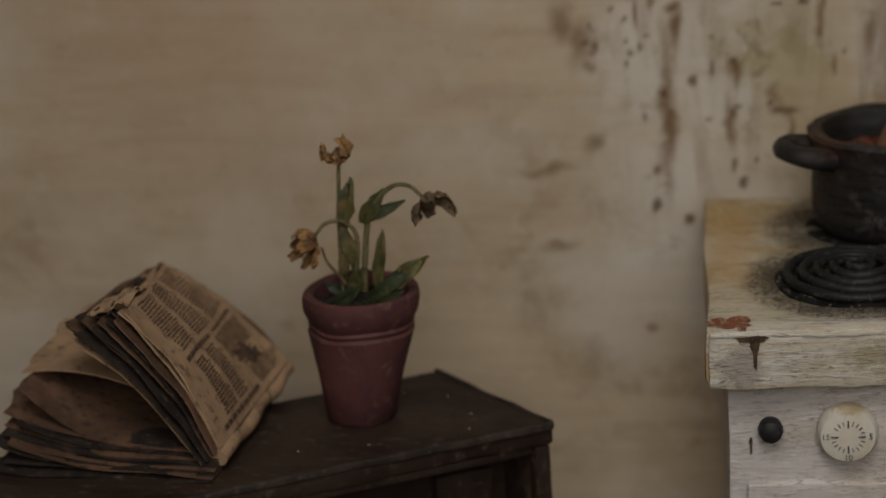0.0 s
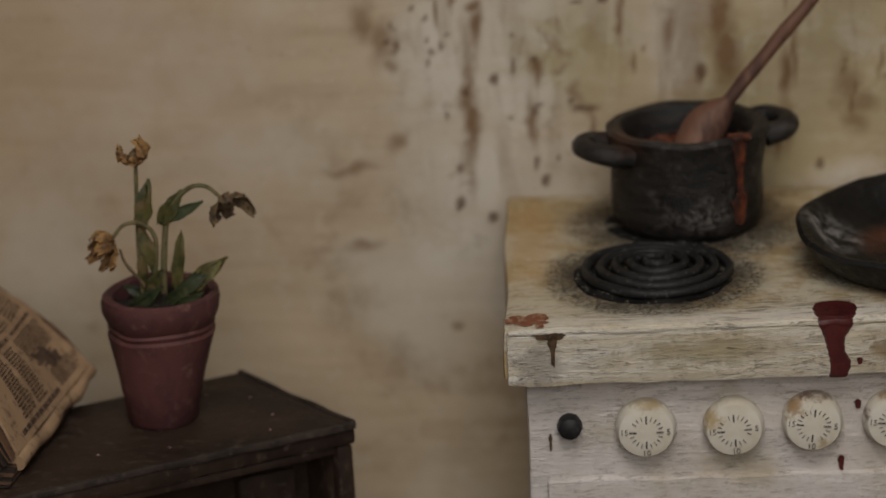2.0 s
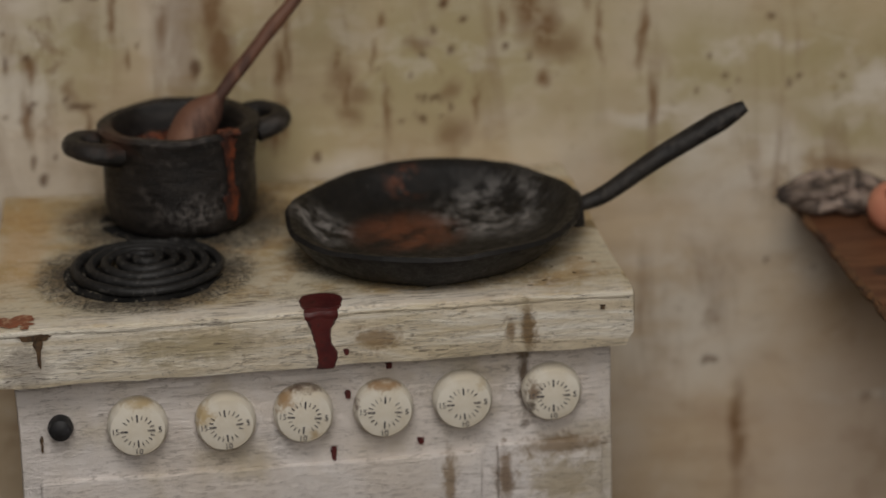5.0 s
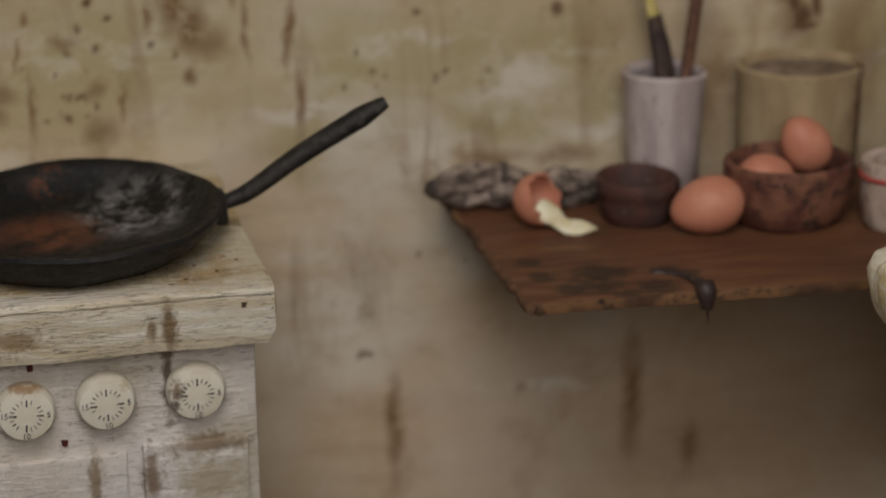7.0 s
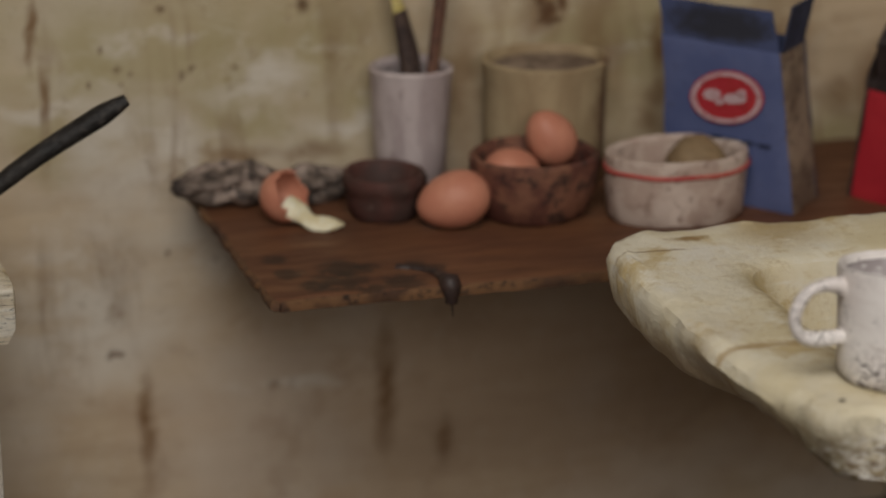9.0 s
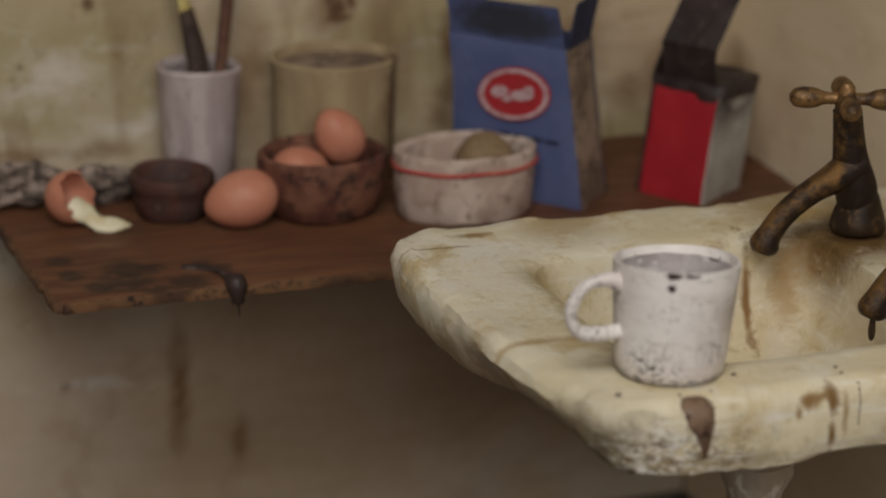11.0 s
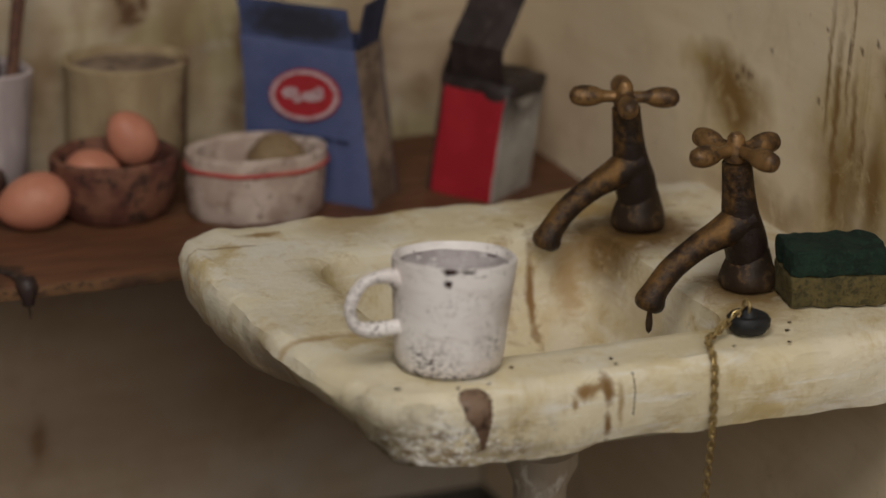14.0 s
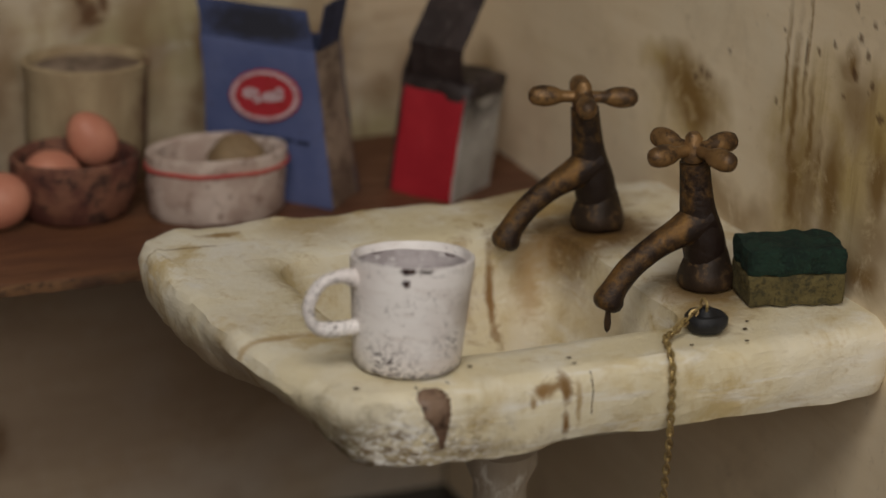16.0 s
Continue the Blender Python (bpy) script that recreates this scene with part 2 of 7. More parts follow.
M_TERRA = mottled("reddish_terracotta", (0.110, 0.040, 0.037), (0.070, 0.027, 0.028), (0.16, 0.075, 0.062), 95, 420, 0.62, 0.68, 0.5, 0.0003)
M_SOIL = mottled("dry_black_soil", (0.012, 0.009, 0.007), (0.025, 0.018, 0.012), (0.05, 0.035, 0.02), 400, 1500, 0.6, 0.95, 1.0, 0.001)
M_STEM = mottled("withered_green_stem", (0.11, 0.105, 0.045), (0.16, 0.13, 0.06), (0.08, 0.06, 0.03), 200, 900)
M_LEAF = mottled("dull_green_leaf", (0.040, 0.042, 0.013), (0.095, 0.084, 0.026), (0.135, 0.092, 0.040), 210, 420, 0.56, 0.6, 0.6, 0.0004)
M_LEAF_DARK = mottled("dark_green_leaf", (0.018, 0.025, 0.010), (0.035, 0.045, 0.016), (0.07, 0.07, 0.03), 150, 700, 0.62, 0.6)
M_LEAF_PALE = mottled("yellowing_leaf", (0.15, 0.132, 0.040), (0.080, 0.072, 0.022), (0.05, 0.034, 0.017), 210, 420, 0.55, 0.6, 0.6, 0.0004)
M_PETAL = mottled("dried_ochre_petal", (0.33, 0.185, 0.062), (0.21, 0.110, 0.042), (0.10, 0.055, 0.03), 250, 900, 0.55, 0.75)
M_PETAL_GREY = mottled("dried_brown_petal", (0.16, 0.105, 0.052), (0.10, 0.066, 0.036), (0.05, 0.035, 0.025), 250, 900, 0.55, 0.8)
M_PAPER = mottled("aged_newsprint", (0.425, 0.280, 0.168), (0.31, 0.202, 0.118), (0.15, 0.090, 0.054), 70, 500, 0.60, 0.8, 0.3, 0.0002)
# Inner sheets: dark edges, and the shade between pages put into their colour.
M_PAPER_DARK = mottled("dark_newsprint", (0.034, 0.023, 0.017), (0.016, 0.011, 0.009), (0.11, 0.078, 0.054), 250, 700, 0.63, 0.85)
M_PAPER_MID = mottled("shaded_newsprint", (0.150, 0.080, 0.046), (0.090, 0.050, 0.030), (0.045, 0.028, 0.018), 90, 600, 0.58, 0.85, 0.3, 0.0002)
M_PRINT = mottled("faded_print", (0.055, 0.032, 0.022), (0.085, 0.050, 0.033), (0.20, 0.13, 0.08), 400, 900, 0.60, 0.85)
M_SHELF_EDGE = mottled("splintered_board_edge", (0.070, 0.034, 0.019), (0.17, 0.085, 0.038), (0.02, 0.013, 0.01), 90, 500, 0.58, 0.8, 0.8, 0.0005)
M_EGG = mottled("brown_eggshell", (0.50, 0.200, 0.128), (0.55, 0.240, 0.155), (0.46, 0.175, 0.11), 120, 1500, 0.66, 0.5, 0.15, 0.0001)
M_EGGWHITE = mottled("spilled_egg_white", (0.72, 0.68, 0.50), (0.66, 0.58, 0.36), (0.75, 0.74, 0.64), 300, 900, 0.6, 0.35)
M_CLAY_DARK = mottled("dark_brown_clay", (0.085, 0.034, 0.027), (0.055, 0.030, 0.025), (0.12, 0.075, 0.06), 120, 600, 0.62, 0.7, 0.5, 0.0004)
M_CLAY = mottled("reddish_brown_clay", (0.105, 0.038, 0.027), (0.200, 0.088, 0.053), (0.03, 0.016, 0.013), 150, 330, 0.57, 0.7, 0.5, 0.0004)
M_WHITE_CLAY = mottled("grubby_white_clay", (0.55, 0.45, 0.385), (0.42, 0.315, 0.26), (0.24, 0.165, 0.13), 150, 350, 0.60, 0.65, 0.5, 0.0004)
M_LILAC = mottled("chalky_lilac_glaze", (0.53, 0.455, 0.445), (0.39, 0.320, 0.315), (0.25, 0.185, 0.175), 80, 350, 0.64, 0.7, 0.4, 0.0004, stretch=(2, 2, 0.6))
q = Shader("cream_stoneware")
j1, j2 = q.noise(1.0, 5, 0.65, q.stretched((90, 90, 30)), 0.4), q.noise(300, 6, 0.7)
tone = q.mix(q.step(j1, 0.36, 0.64), (0.40, 0.310, 0.185), (0.29, 0.21, 0.120))
tone = q.mix(q.step(j2, 0.57, 0.66, 0.0, 0.5), tone, (0.20, 0.125, 0.07))
tone = q.mix(q.math("MULTIPLY", q.blot((0.0092, -0.0040, 0.0150), (0.0030, 0.0050, 0.0160), 0.4, 220, 0.9), 0.9), tone, (0.115, 0.050, 0.034))
M_JAR = q.done(tone, q.step(j2, 0.3, 0.7, 0.5, 0.75), j2, 0.4, 0.0003)
M_REDLINE = mottled("red_glaze_line", (0.38, 0.05, 0.045), (0.45, 0.09, 0.07), (0.5, 0.2, 0.15), 200, 900, 0.62, 0.5)
M_POTATO = mottled("earthy_potato", (0.22, 0.15, 0.08), (0.27, 0.185, 0.10), (0.12, 0.075, 0.04), 150, 700, 0.6, 0.75)
M_BRISTLE = mottled("dark_brush_handle", (0.055, 0.035, 0.030), (0.085, 0.055, 0.042), (0.03, 0.02, 0.018), 60, 600)
M_STRAW = mottled("pale_yellow_tip", (0.52, 0.43, 0.15), (0.45, 0.35, 0.11), (0.7, 0.62, 0.3), 200, 900)
M_STICK = mottled("brown_stick", (0.13, 0.06, 0.04), (0.17, 0.085, 0.055), (0.08, 0.04, 0.03), 60, 600)
M_CRUMPLE = mottled("crumpled_grey_paper", (0.30, 0.235, 0.195), (0.105, 0.078, 0.062), (0.022, 0.016, 0.014), 190, 330, 0.54, 0.75, 0.8, 0.0008)
M_BLUE = mottled("blue_card", (0.070, 0.090, 0.200), (0.090, 0.110, 0.225), (0.055, 0.052, 0.08), 60, 500, 0.66, 0.6, 0.2, 0.0002)
M_BLUE_DARK = mottled("shabby_dark_blue_card", (0.022, 0.028, 0.06), (0.035, 0.045, 0.095), (0.015, 0.016, 0.025), 120, 500, 0.6, 0.7)
M_CARD = mottled("grey_brown_card", (0.27, 0.205, 0.15), (0.15, 0.105, 0.075), (0.06, 0.035, 0.028), 120, 500, 0.6, 0.75)
M_RED = mottled("bright_red_card", (0.34, 0.015, 0.025), (0.39, 0.021, 0.031), (0.25, 0.013, 0.018), 60, 600, 0.66, 0.5, 0.2, 0.0002)
M_LOGO_RED = mottled("red_badge_ink", (0.36, 0.02, 0.03), (0.42, 0.03, 0.035), (0.3, 0.02, 0.02), 60, 600)
M_LOGO_WHITE = mottled("white_badge_ink", (0.50, 0.38, 0.39), (0.45, 0.31, 0.33), (0.36, 0.16, 0.17), 100, 600)
M_BLACK_CARD = mottled("scuffed_black_card", (0.026, 0.018, 0.017), (0.044, 0.031, 0.029), (0.075, 0.06, 0.055), 120, 500, 0.62, 0.55)


def mug_paint(name):
    s = Shader(name)
    broad, chip = s.noise(90, 4, 0.6, None, 0.4), s.noise(1300, 6, 0.78, s.stretched((1, 1, 1.6)), 0.5)
    stroke = s.noise(1.0, 6, 0.7, s.stretched((160, 160, 700), (0.3, 0.2, 0)), 0.6)
    col = s.mix(s.step(broad, 0.36, 0.66), (0.87, 0.83, 0.80), (0.79, 0.73, 0.70))
    col = s.mix(s.step(stroke, 0.50, 0.66, 0.0, 0.45), col, (0.62, 0.54, 0.49))
    wear = s.math("MULTIPLY", s.blot((-0.0062, -0.0056, 0.0024), (0.0062, 0.0060, 0.0046), 0.3, 300, 0.9), s.step(chip, 0.515, 0.555))
    wear = s.math("MAXIMUM", wear, s.math("MULTIPLY", s.blot((0.003, -0.008, 0.0055), (0.0036, 0.0060, 0.0028), 0.3, 300, 0.9), s.step(chip, 0.535, 0.575)))
    wear = s.math("MAXIMUM", wear, s.math("MULTIPLY", s.blot((0, 0, 0.0003), (0.02, 0.02, 0.0009), 0.5, 700, 0.6), s.step(chip, 0.45, 0.53)))
    wear = s.math("MAXIMUM", wear, s.math("MULTIPLY", s.blot((0, 0, 0.0171), (0.02, 0.02, 0.0006), 0.5, 500, 0.6), s.step(chip, 0.57, 0.62)))
    wear = s.math("MAXIMUM", wear, s.math("MULTIPLY", s.blot((-0.0125, 0, 0.0100), (0.0050, 0.004, 0.0065), 0.4, 500, 0.6), s.step(chip, 0.52, 0.56)))
    nick = s.noise(2400, 4, 0.7, None, 0.2)
    wear = s.math("MAXIMUM", wear, s.math("MULTIPLY", s.step(s.noise(160, 4), 0.44, 0.58), s.step(nick, 0.60, 0.63)))
    wear = s.math("MAXIMUM", wear, s.step(chip, 0.69, 0.73))
    # Brown blot: a stain and the right side's shading in one colour.
    col = s.mix(s.math("MULTIPLY", s.blot((0.0060, -0.0060, 0.0110), (0.0040, 0.006, 0.0035), 0.5, 200, 0.9), 0.5), col, (0.36, 0.28, 0.22))
    col = s.mix(wear, col, (0.060, 0.042, 0.042))
    return s.done(col, s.step(broad, 0.3, 0.7, 0.45, 0.65), s.mix(0.5, chip, broad), 0.4, 0.0003, spec=0.35)


M_MUG = mug_paint("chipped_white_mug_paint")
M_DREGS = mottled("chalky_dregs", (0.40, 0.36, 0.36), (0.30, 0.265, 0.265), (0.60, 0.57, 0.56), 200, 500, 0.6)
M_MUG_IN = mottled("stained_mug_inside", (0.30, 0.26, 0.26), (0.24, 0.20, 0.20), (0.12, 0.09, 0.09), 120, 600)


def sink_ceramic(name):
    s = Shader(name)
    broad, veins, fine = s.noise(38, 5, 0.6, None, 0.6), s.noise(120, 6, 0.7, None, 0.6), s.noise(700, 5, 0.7)
    col = s.mix(s.step(broad, 0.35, 0.62), (0.80, 0.745, 0.60), (0.71, 0.62, 0.41))
    col = s.mix(s.step(s.noise(60, 6, 0.7, None, 0.5), 0.52, 0.68, 0.0, 0.8), col, (0.55, 0.415, 0.185))
    col = s.mix(s.step(s.noise(190, 6, 0.72, None, 0.2), 0.56, 0.70, 0.0, 0.5), col, (0.50, 0.37, 0.17))
    col = s.mix(s.step(s.noise(1.0, 6, 0.7, s.stretched((60, 60, 420)), 0.3), 0.52, 0.66, 0.0, 0.6), col, (0.84, 0.81, 0.73))
    col = s.mix(s.step(veins, 0.70, 0.78, 0.0, 0.3), col, (0.22, 0.15, 0.07))
    col = s.mix(s.step(fine, 0.73, 0.78, 0.0, 0.8), col, (0.06, 0.04, 0.025))
    rag = s.step(s.noise(210, 6, 0.7, None, 0.8), 0.22, 0.52)
    for c, r, core, tone, k in (((0.0262, 0.0160, 0.198), 0.016, 0.005, (0.13, 0.070, 0.025), 0.95), ((0.0305, -0.0150, 0.198), 0.013, 0.004, (0.16, 0.09, 0.032), 0.85), ((0.0150, 0.0150, 0.196), 0.010, 0.002, (0.22, 0.13, 0.045), 0.8),
                                # First entry: shading of the basin's left inner wall, put into the glaze.
                                ((-0.030, 0.013, 0.192), 0.010, 0.003, (0.36, 0.27, 0.10), 0.9), ((-0.043, -0.037, 0.188), 0.014, 0.002, (0.24, 0.19, 0.10), 0.8),
                                ((0.012, 0.014, 0.186), 0.014, 0.002, (0.40, 0.26, 0.09), 0.4), ((-0.020, 0.034, 0.198), 0.012, 0.002, (0.40, 0.28, 0.11), 0.7),
                                ((0.020, 0.037, 0.197), 0.014, 0.002, (0.30, 0.20, 0.08), 0.7), ((-0.046, -0.006, 0.190), 0.012, 0.002, (0.36, 0.25, 0.14), 0.6)):
        col = s.mix(s.math("MULTIPLY", s.math("MULTIPLY", s.near(c, r, core), rag), k), col, tone)
    for c, r, tone, k in (((0.0245, 0.0150, 0.198), (0.0125, 0.0100, 0.006), (0.20, 0.115, 0.035), 0.9), ((0.0268, 0.0165, 0.198), (0.0078, 0.0068, 0.006), (0.060, 0.032, 0.015), 0.9),
                          ((0.0290, -0.0160, 0.198), (0.0085, 0.0070, 0.006), (0.26, 0.155, 0.050), 0.6), ((0.0300, -0.0150, 0.198), (0.0060, 0.0058, 0.006), (0.07, 0.040, 0.018), 0.75),
                          ((0.0240, 0.0280, 0.198), (0.0200, 0.0050, 0.006), (0.42, 0.28, 0.10), 0.6), ((-0.0100, -0.0415, 0.1960), (0.0036, 0.010, 0.0008), (0.24, 0.14, 0.05), 0.9),
                          # First blot: ochre with more of that inner wall's shade painted in.
                          ((-0.0295, 0.0060, 0.1915), (0.006, 0.020, 0.010), (0.42, 0.30, 0.125), 0.75), ((-0.043, -0.0130, 0.195), (0.011, 0.0012, 0.012), (0.40, 0.27, 0.12), 0.8), ((-0.043, 0.0290, 0.195), (0.008, 0.0005, 0.012), (0.25, 0.15, 0.06), 0.8),
                          ((0.0080, 0.0185, 0.187), (0.0010, 0.006, 0.012), (0.22, 0.11, 0.03), 0.95), ((0.0030, 0.0185, 0.190), (0.0022, 0.006, 0.010), (0.30, 0.17, 0.06), 0.8),
                          ((0.0150, 0.0175, 0.190), (0.0030, 0.006, 0.009), (0.36, 0.22, 0.08), 0.7), ((0.0200, 0.0000, 0.188), (0.005, 0.010, 0.009), (0.40, 0.27, 0.11), 0.4),
                          ((-0.0420, -0.0395, 0.1900), (0.0060, 0.010, 0.0060), (0.16, 0.13, 0.075), 0.8), ((-0.0350, 0.0340, 0.198), (0.0040, 0.0012, 0.003), (0.30, 0.18, 0.06), 0.9),
                          ((-0.0074, -0.0415, 0.1955), (0.0010, 0.010, 0.0030), (0.20, 0.11, 0.035), 1.0), ((-0.0073, -0.0415, 0.1900), (0.0009, 0.010, 0.0026), (0.22, 0.12, 0.04), 1.0), ((-0.0072, -0.0415, 0.1870), (0.0008, 0.010, 0.0012), (0.20, 0.11, 0.035), 0.9),
                          ((-0.0112, -0.0415, 0.1955), (0.0022, 0.010, 0.0012), (0.26, 0.15, 0.055), 1.0), ((-0.0128, -0.0415, 0.1940), (0.0008, 0.010, 0.0014), (0.28, 0.17, 0.06), 0.9), ((-0.0052, -0.0415, 0.1930), (0.0006, 0.010, 0.0040), (0.36, 0.24, 0.10), 0.8), ((-0.0100, -0.0415, 0.1868), (0.0040, 0.010, 0.0008), (0.34, 0.22, 0.09), 0.7),
                          ((-0.0330, -0.0415, 0.1885), (0.0012, 0.010, 0.0030), (0.24, 0.17, 0.09), 0.8), ((-0.0455, -0.0250, 0.1890), (0.006, 0.012, 0.0045), (0.30, 0.19, 0.09), 0.75), ((0.0240, -0.0250, 0.1985), (0.010, 0.008, 0.003), (0.34, 0.22, 0.08), 0.7),
                          ((-0.0290, -0.0405, 0.1880), (0.0200, 0.006, 0.0020), (0.33, 0.25, 0.13), 0.7), ((-0.0480, 0.0060, 0.1890), (0.004, 0.014, 0.0040), (0.34, 0.23, 0.13), 0.7)):
        col = s.mix(s.math("MULTIPLY", s.blot(c, r, 0.5, 260, 0.8), k), col, tone)
    corner = s.blot((-0.0350, -0.0415, 0.1895), (0.0170, 0.009, 0.0068), 0.35, 200, 0.8)
    col = s.mix(s.math("MULTIPLY", corner, s.step(s.noise(430, 7, 0.78, s.stretched((1, 1, 1.8)), 0.5), 0.47, 0.54, 0.0, 0.9)), col, (0.155, 0.100, 0.050))
    col = s.mix(s.math("MULTIPLY", corner, s.step(s.noise(620, 6, 0.75, s.stretched((1, 1, 2.2)), 0.8), 0.50, 0.56, 0.0, 0.9)), col, (0.86, 0.835, 0.78))
    return s.done(col, s.step(broad, 0.3, 0.7, 0.40, 0.65), s.mix(0.5, s.noise(1.0, 7, 0.75, s.stretched((90, 90, 520)), 0.4), fine), 0.7, 0.0007, spec=0.3, coat=0.0)


M_SINK = sink_ceramic("stained_cream_ceramic")


def old_brass(name, lo=0.46, hi=0.64):
    s = Shader(name)
    broad, fine = s.noise(110, 5, 0.66, None, 0.3), s.noise(600, 5, 0.75)
    worn = s.step(s.math("ADD", s.math("MULTIPLY", broad, 0.7), s.math("MULTIPLY", fine, 0.3)), lo, hi)
    col = s.mix(worn, (0.016, 0.008, 0.0055), (0.26, 0.138, 0.042))
    return s.done(col, s.step(fine, 0.3, 0.7, 0.34, 0.62), s.mix(0.3, fine, s.noise(230, 5, 0.7)), 0.9, 0.0005, s.step(worn, 0.0, 1.0, 0.1, 0.55), 0.35)


M_PED = mottled("grimy_pedestal_glaze", (0.60, 0.54, 0.45), (0.40, 0.33, 0.25), (0.70, 0.66, 0.58), 70, 300, 0.62, 0.5, 0.4, 0.0003, stretch=(1, 1, 0.4))
M_BRASS = old_brass("tarnished_brass", 0.50, 0.72)
M_BRASS_TOP = old_brass("rubbed_brass", 0.44, 0.68)
M_BRASS_GOLD = mottled("worn_golden_brass", (0.27, 0.152, 0.058), (0.15, 0.080, 0.030), (0.055, 0.032, 0.018), 130, 380, 0.54, 0.48, 0.9, 0.0005, 0.4, 0.45)
M_BRASS_DARK = mottled("blackened_brass", (0.028, 0.018, 0.012), (0.05, 0.03, 0.018), (0.12, 0.07, 0.03), 120, 600, 0.6, 0.5, 0.6, 0.0004, 0.3)
M_CHAIN = mottled("gold_chain", (0.42, 0.31, 0.13), (0.28, 0.19, 0.08), (0.16, 0.10, 0.045), 300, 900, 0.6, 0.4, 0.2, 0.0001, 0.6)
M_RUBBER = mottled("black_rubber", (0.010, 0.010, 0.011), (0.018, 0.018, 0.02), (0.04, 0.04, 0.045), 200, 900, 0.62, 0.6)
M_SCOUR = mottled("dark_green_scourer", (0.005, 0.016, 0.011), (0.010, 0.029, 0.018), (0.017, 0.046, 0.029), 300, 1400, 0.58, 0.9, 1.0, 0.001)
M_SPONGE = mottled("dirty_yellow_sponge", (0.090, 0.072, 0.026), (0.125, 0.098, 0.036), (0.05, 0.042, 0.02), 200, 1300, 0.55, 0.95, 1.0, 0.001)


# ---------------------------------------------------------------- mesh helpers
def part(name, bm, material, parent=None, label="", smooth=True, kind=""):
    """Links a bmesh as one mesh object under a thing or a part."""
    mesh = bpy.data.meshes.new(name)
    bm.normal_update()
    bm.to_mesh(mesh)
    bm.free()
    mesh.materials.append(material)
    if smooth:
        mesh.polygons.foreach_set("use_smooth", [True] * len(mesh.polygons))
        mesh.set_sharp_from_angle(angle=radians(42))
    ob = new(name, mesh)
    if parent:
        ob.parent = parent
    return tagged(ob, label, kind=kind)


def thing(name, m, label, category, group=""):
    ob = new(name)
    ob.empty_display_size = 0.005
    ob.matrix_world = m
    return tagged(ob, label, category, group)


def wobble(bm, amount, size, seed=0):
    """Hand-made unevenness."""
    for v in bm.verts:
        p = v.co / size + Vector((seed * 3.7, seed * 1.3, -seed * 2.1))
        v.co += amount * noise.noise_vector(p)


def revolve(bm, profile, seg=40, wob=0.0, size=0.008, seed=0, closed=False, squash=1.0):
    """Turns a profile of (radius, height) about the z axis."""
    rings = []
    for r, z in profile:
        if r < 1e-6:
            rings.append([bm.verts.new((0, 0, z))])
        else:
            rings.append([bm.verts.new((r * math.cos(a), squash * r * math.sin(a), z)) for a in (math.tau * i / seg for i in range(seg))])
    for a, b in zip(rings, rings[1:] + rings[:1] if closed else rings[1:]):
        for i in range(seg):
            j = (i + 1) % seg
            q = [a[i % len(a)], a[j % len(a)], b[j % len(b)], b[i % len(b)]]
            q = list(dict.fromkeys(q))
            if len(q) > 2:
                bm.faces.new(q)
    bmesh.ops.recalc_face_normals(bm, faces=bm.faces)
    if wob:
        wobble(bm, wob, size, seed)
    return bm


def spline(points, n):
    """Catmull-Rom points through the given ones."""
    pts = [Vector(p) for p in points]
    pts = [2 * pts[0] - pts[1], *pts, 2 * pts[-1] - pts[-2]]
    out = []
    spans = len(pts) - 3
    for k in range(n + 1):
        u = min(k / n * spans, spans - 1e-6)
        i, f = int(u), u - int(u)
        a, b, c, d = pts[i:i + 4]
        out.append(0.5 * (2 * b + (c - a) * f + (2 * a - 5 * b + 4 * c - d) * f * f + (3 * b - a - 3 * c + d) * f ** 3))
    return out


def sweep(bm, path, radius, seg=12, flat=1.0, cap=True, closed=False):
    """A tube along path; radius: a number or a function of 0..1."""
    n = len(path)
    rings, side = [], None
    for i, p in enumerate(path):
        a = path[(i - 1) % n] if closed else path[max(i - 1, 0)]
        b = path[(i + 1) % n] if closed else path[min(i + 1, n - 1)]
        along = (b - a).normalized()
        if side is None:
            side = along.orthogonal().normalized()
        side = (side - along * side.dot(along)).normalized()
        up = along.cross(side)
        r = radius(i / (n - 1)) if callable(radius) else radius
        rings.append([bm.verts.new(p + r * (math.cos(t) * side + flat * math.sin(t) * up)) for t in (math.tau * k / seg for k in range(seg))])
    for a, b in zip(rings, rings[1:] + rings[:1] if closed else rings[1:]):
        for k in range(seg):
            j = (k + 1) % seg
            bm.faces.new((a[k], a[j], b[j], b[k]))
    if cap and not closed:
        bm.faces.new(rings[0][::-1])
        bm.faces.new(rings[-1])
    bmesh.ops.recalc_face_normals(bm, faces=bm.faces)
    return bm


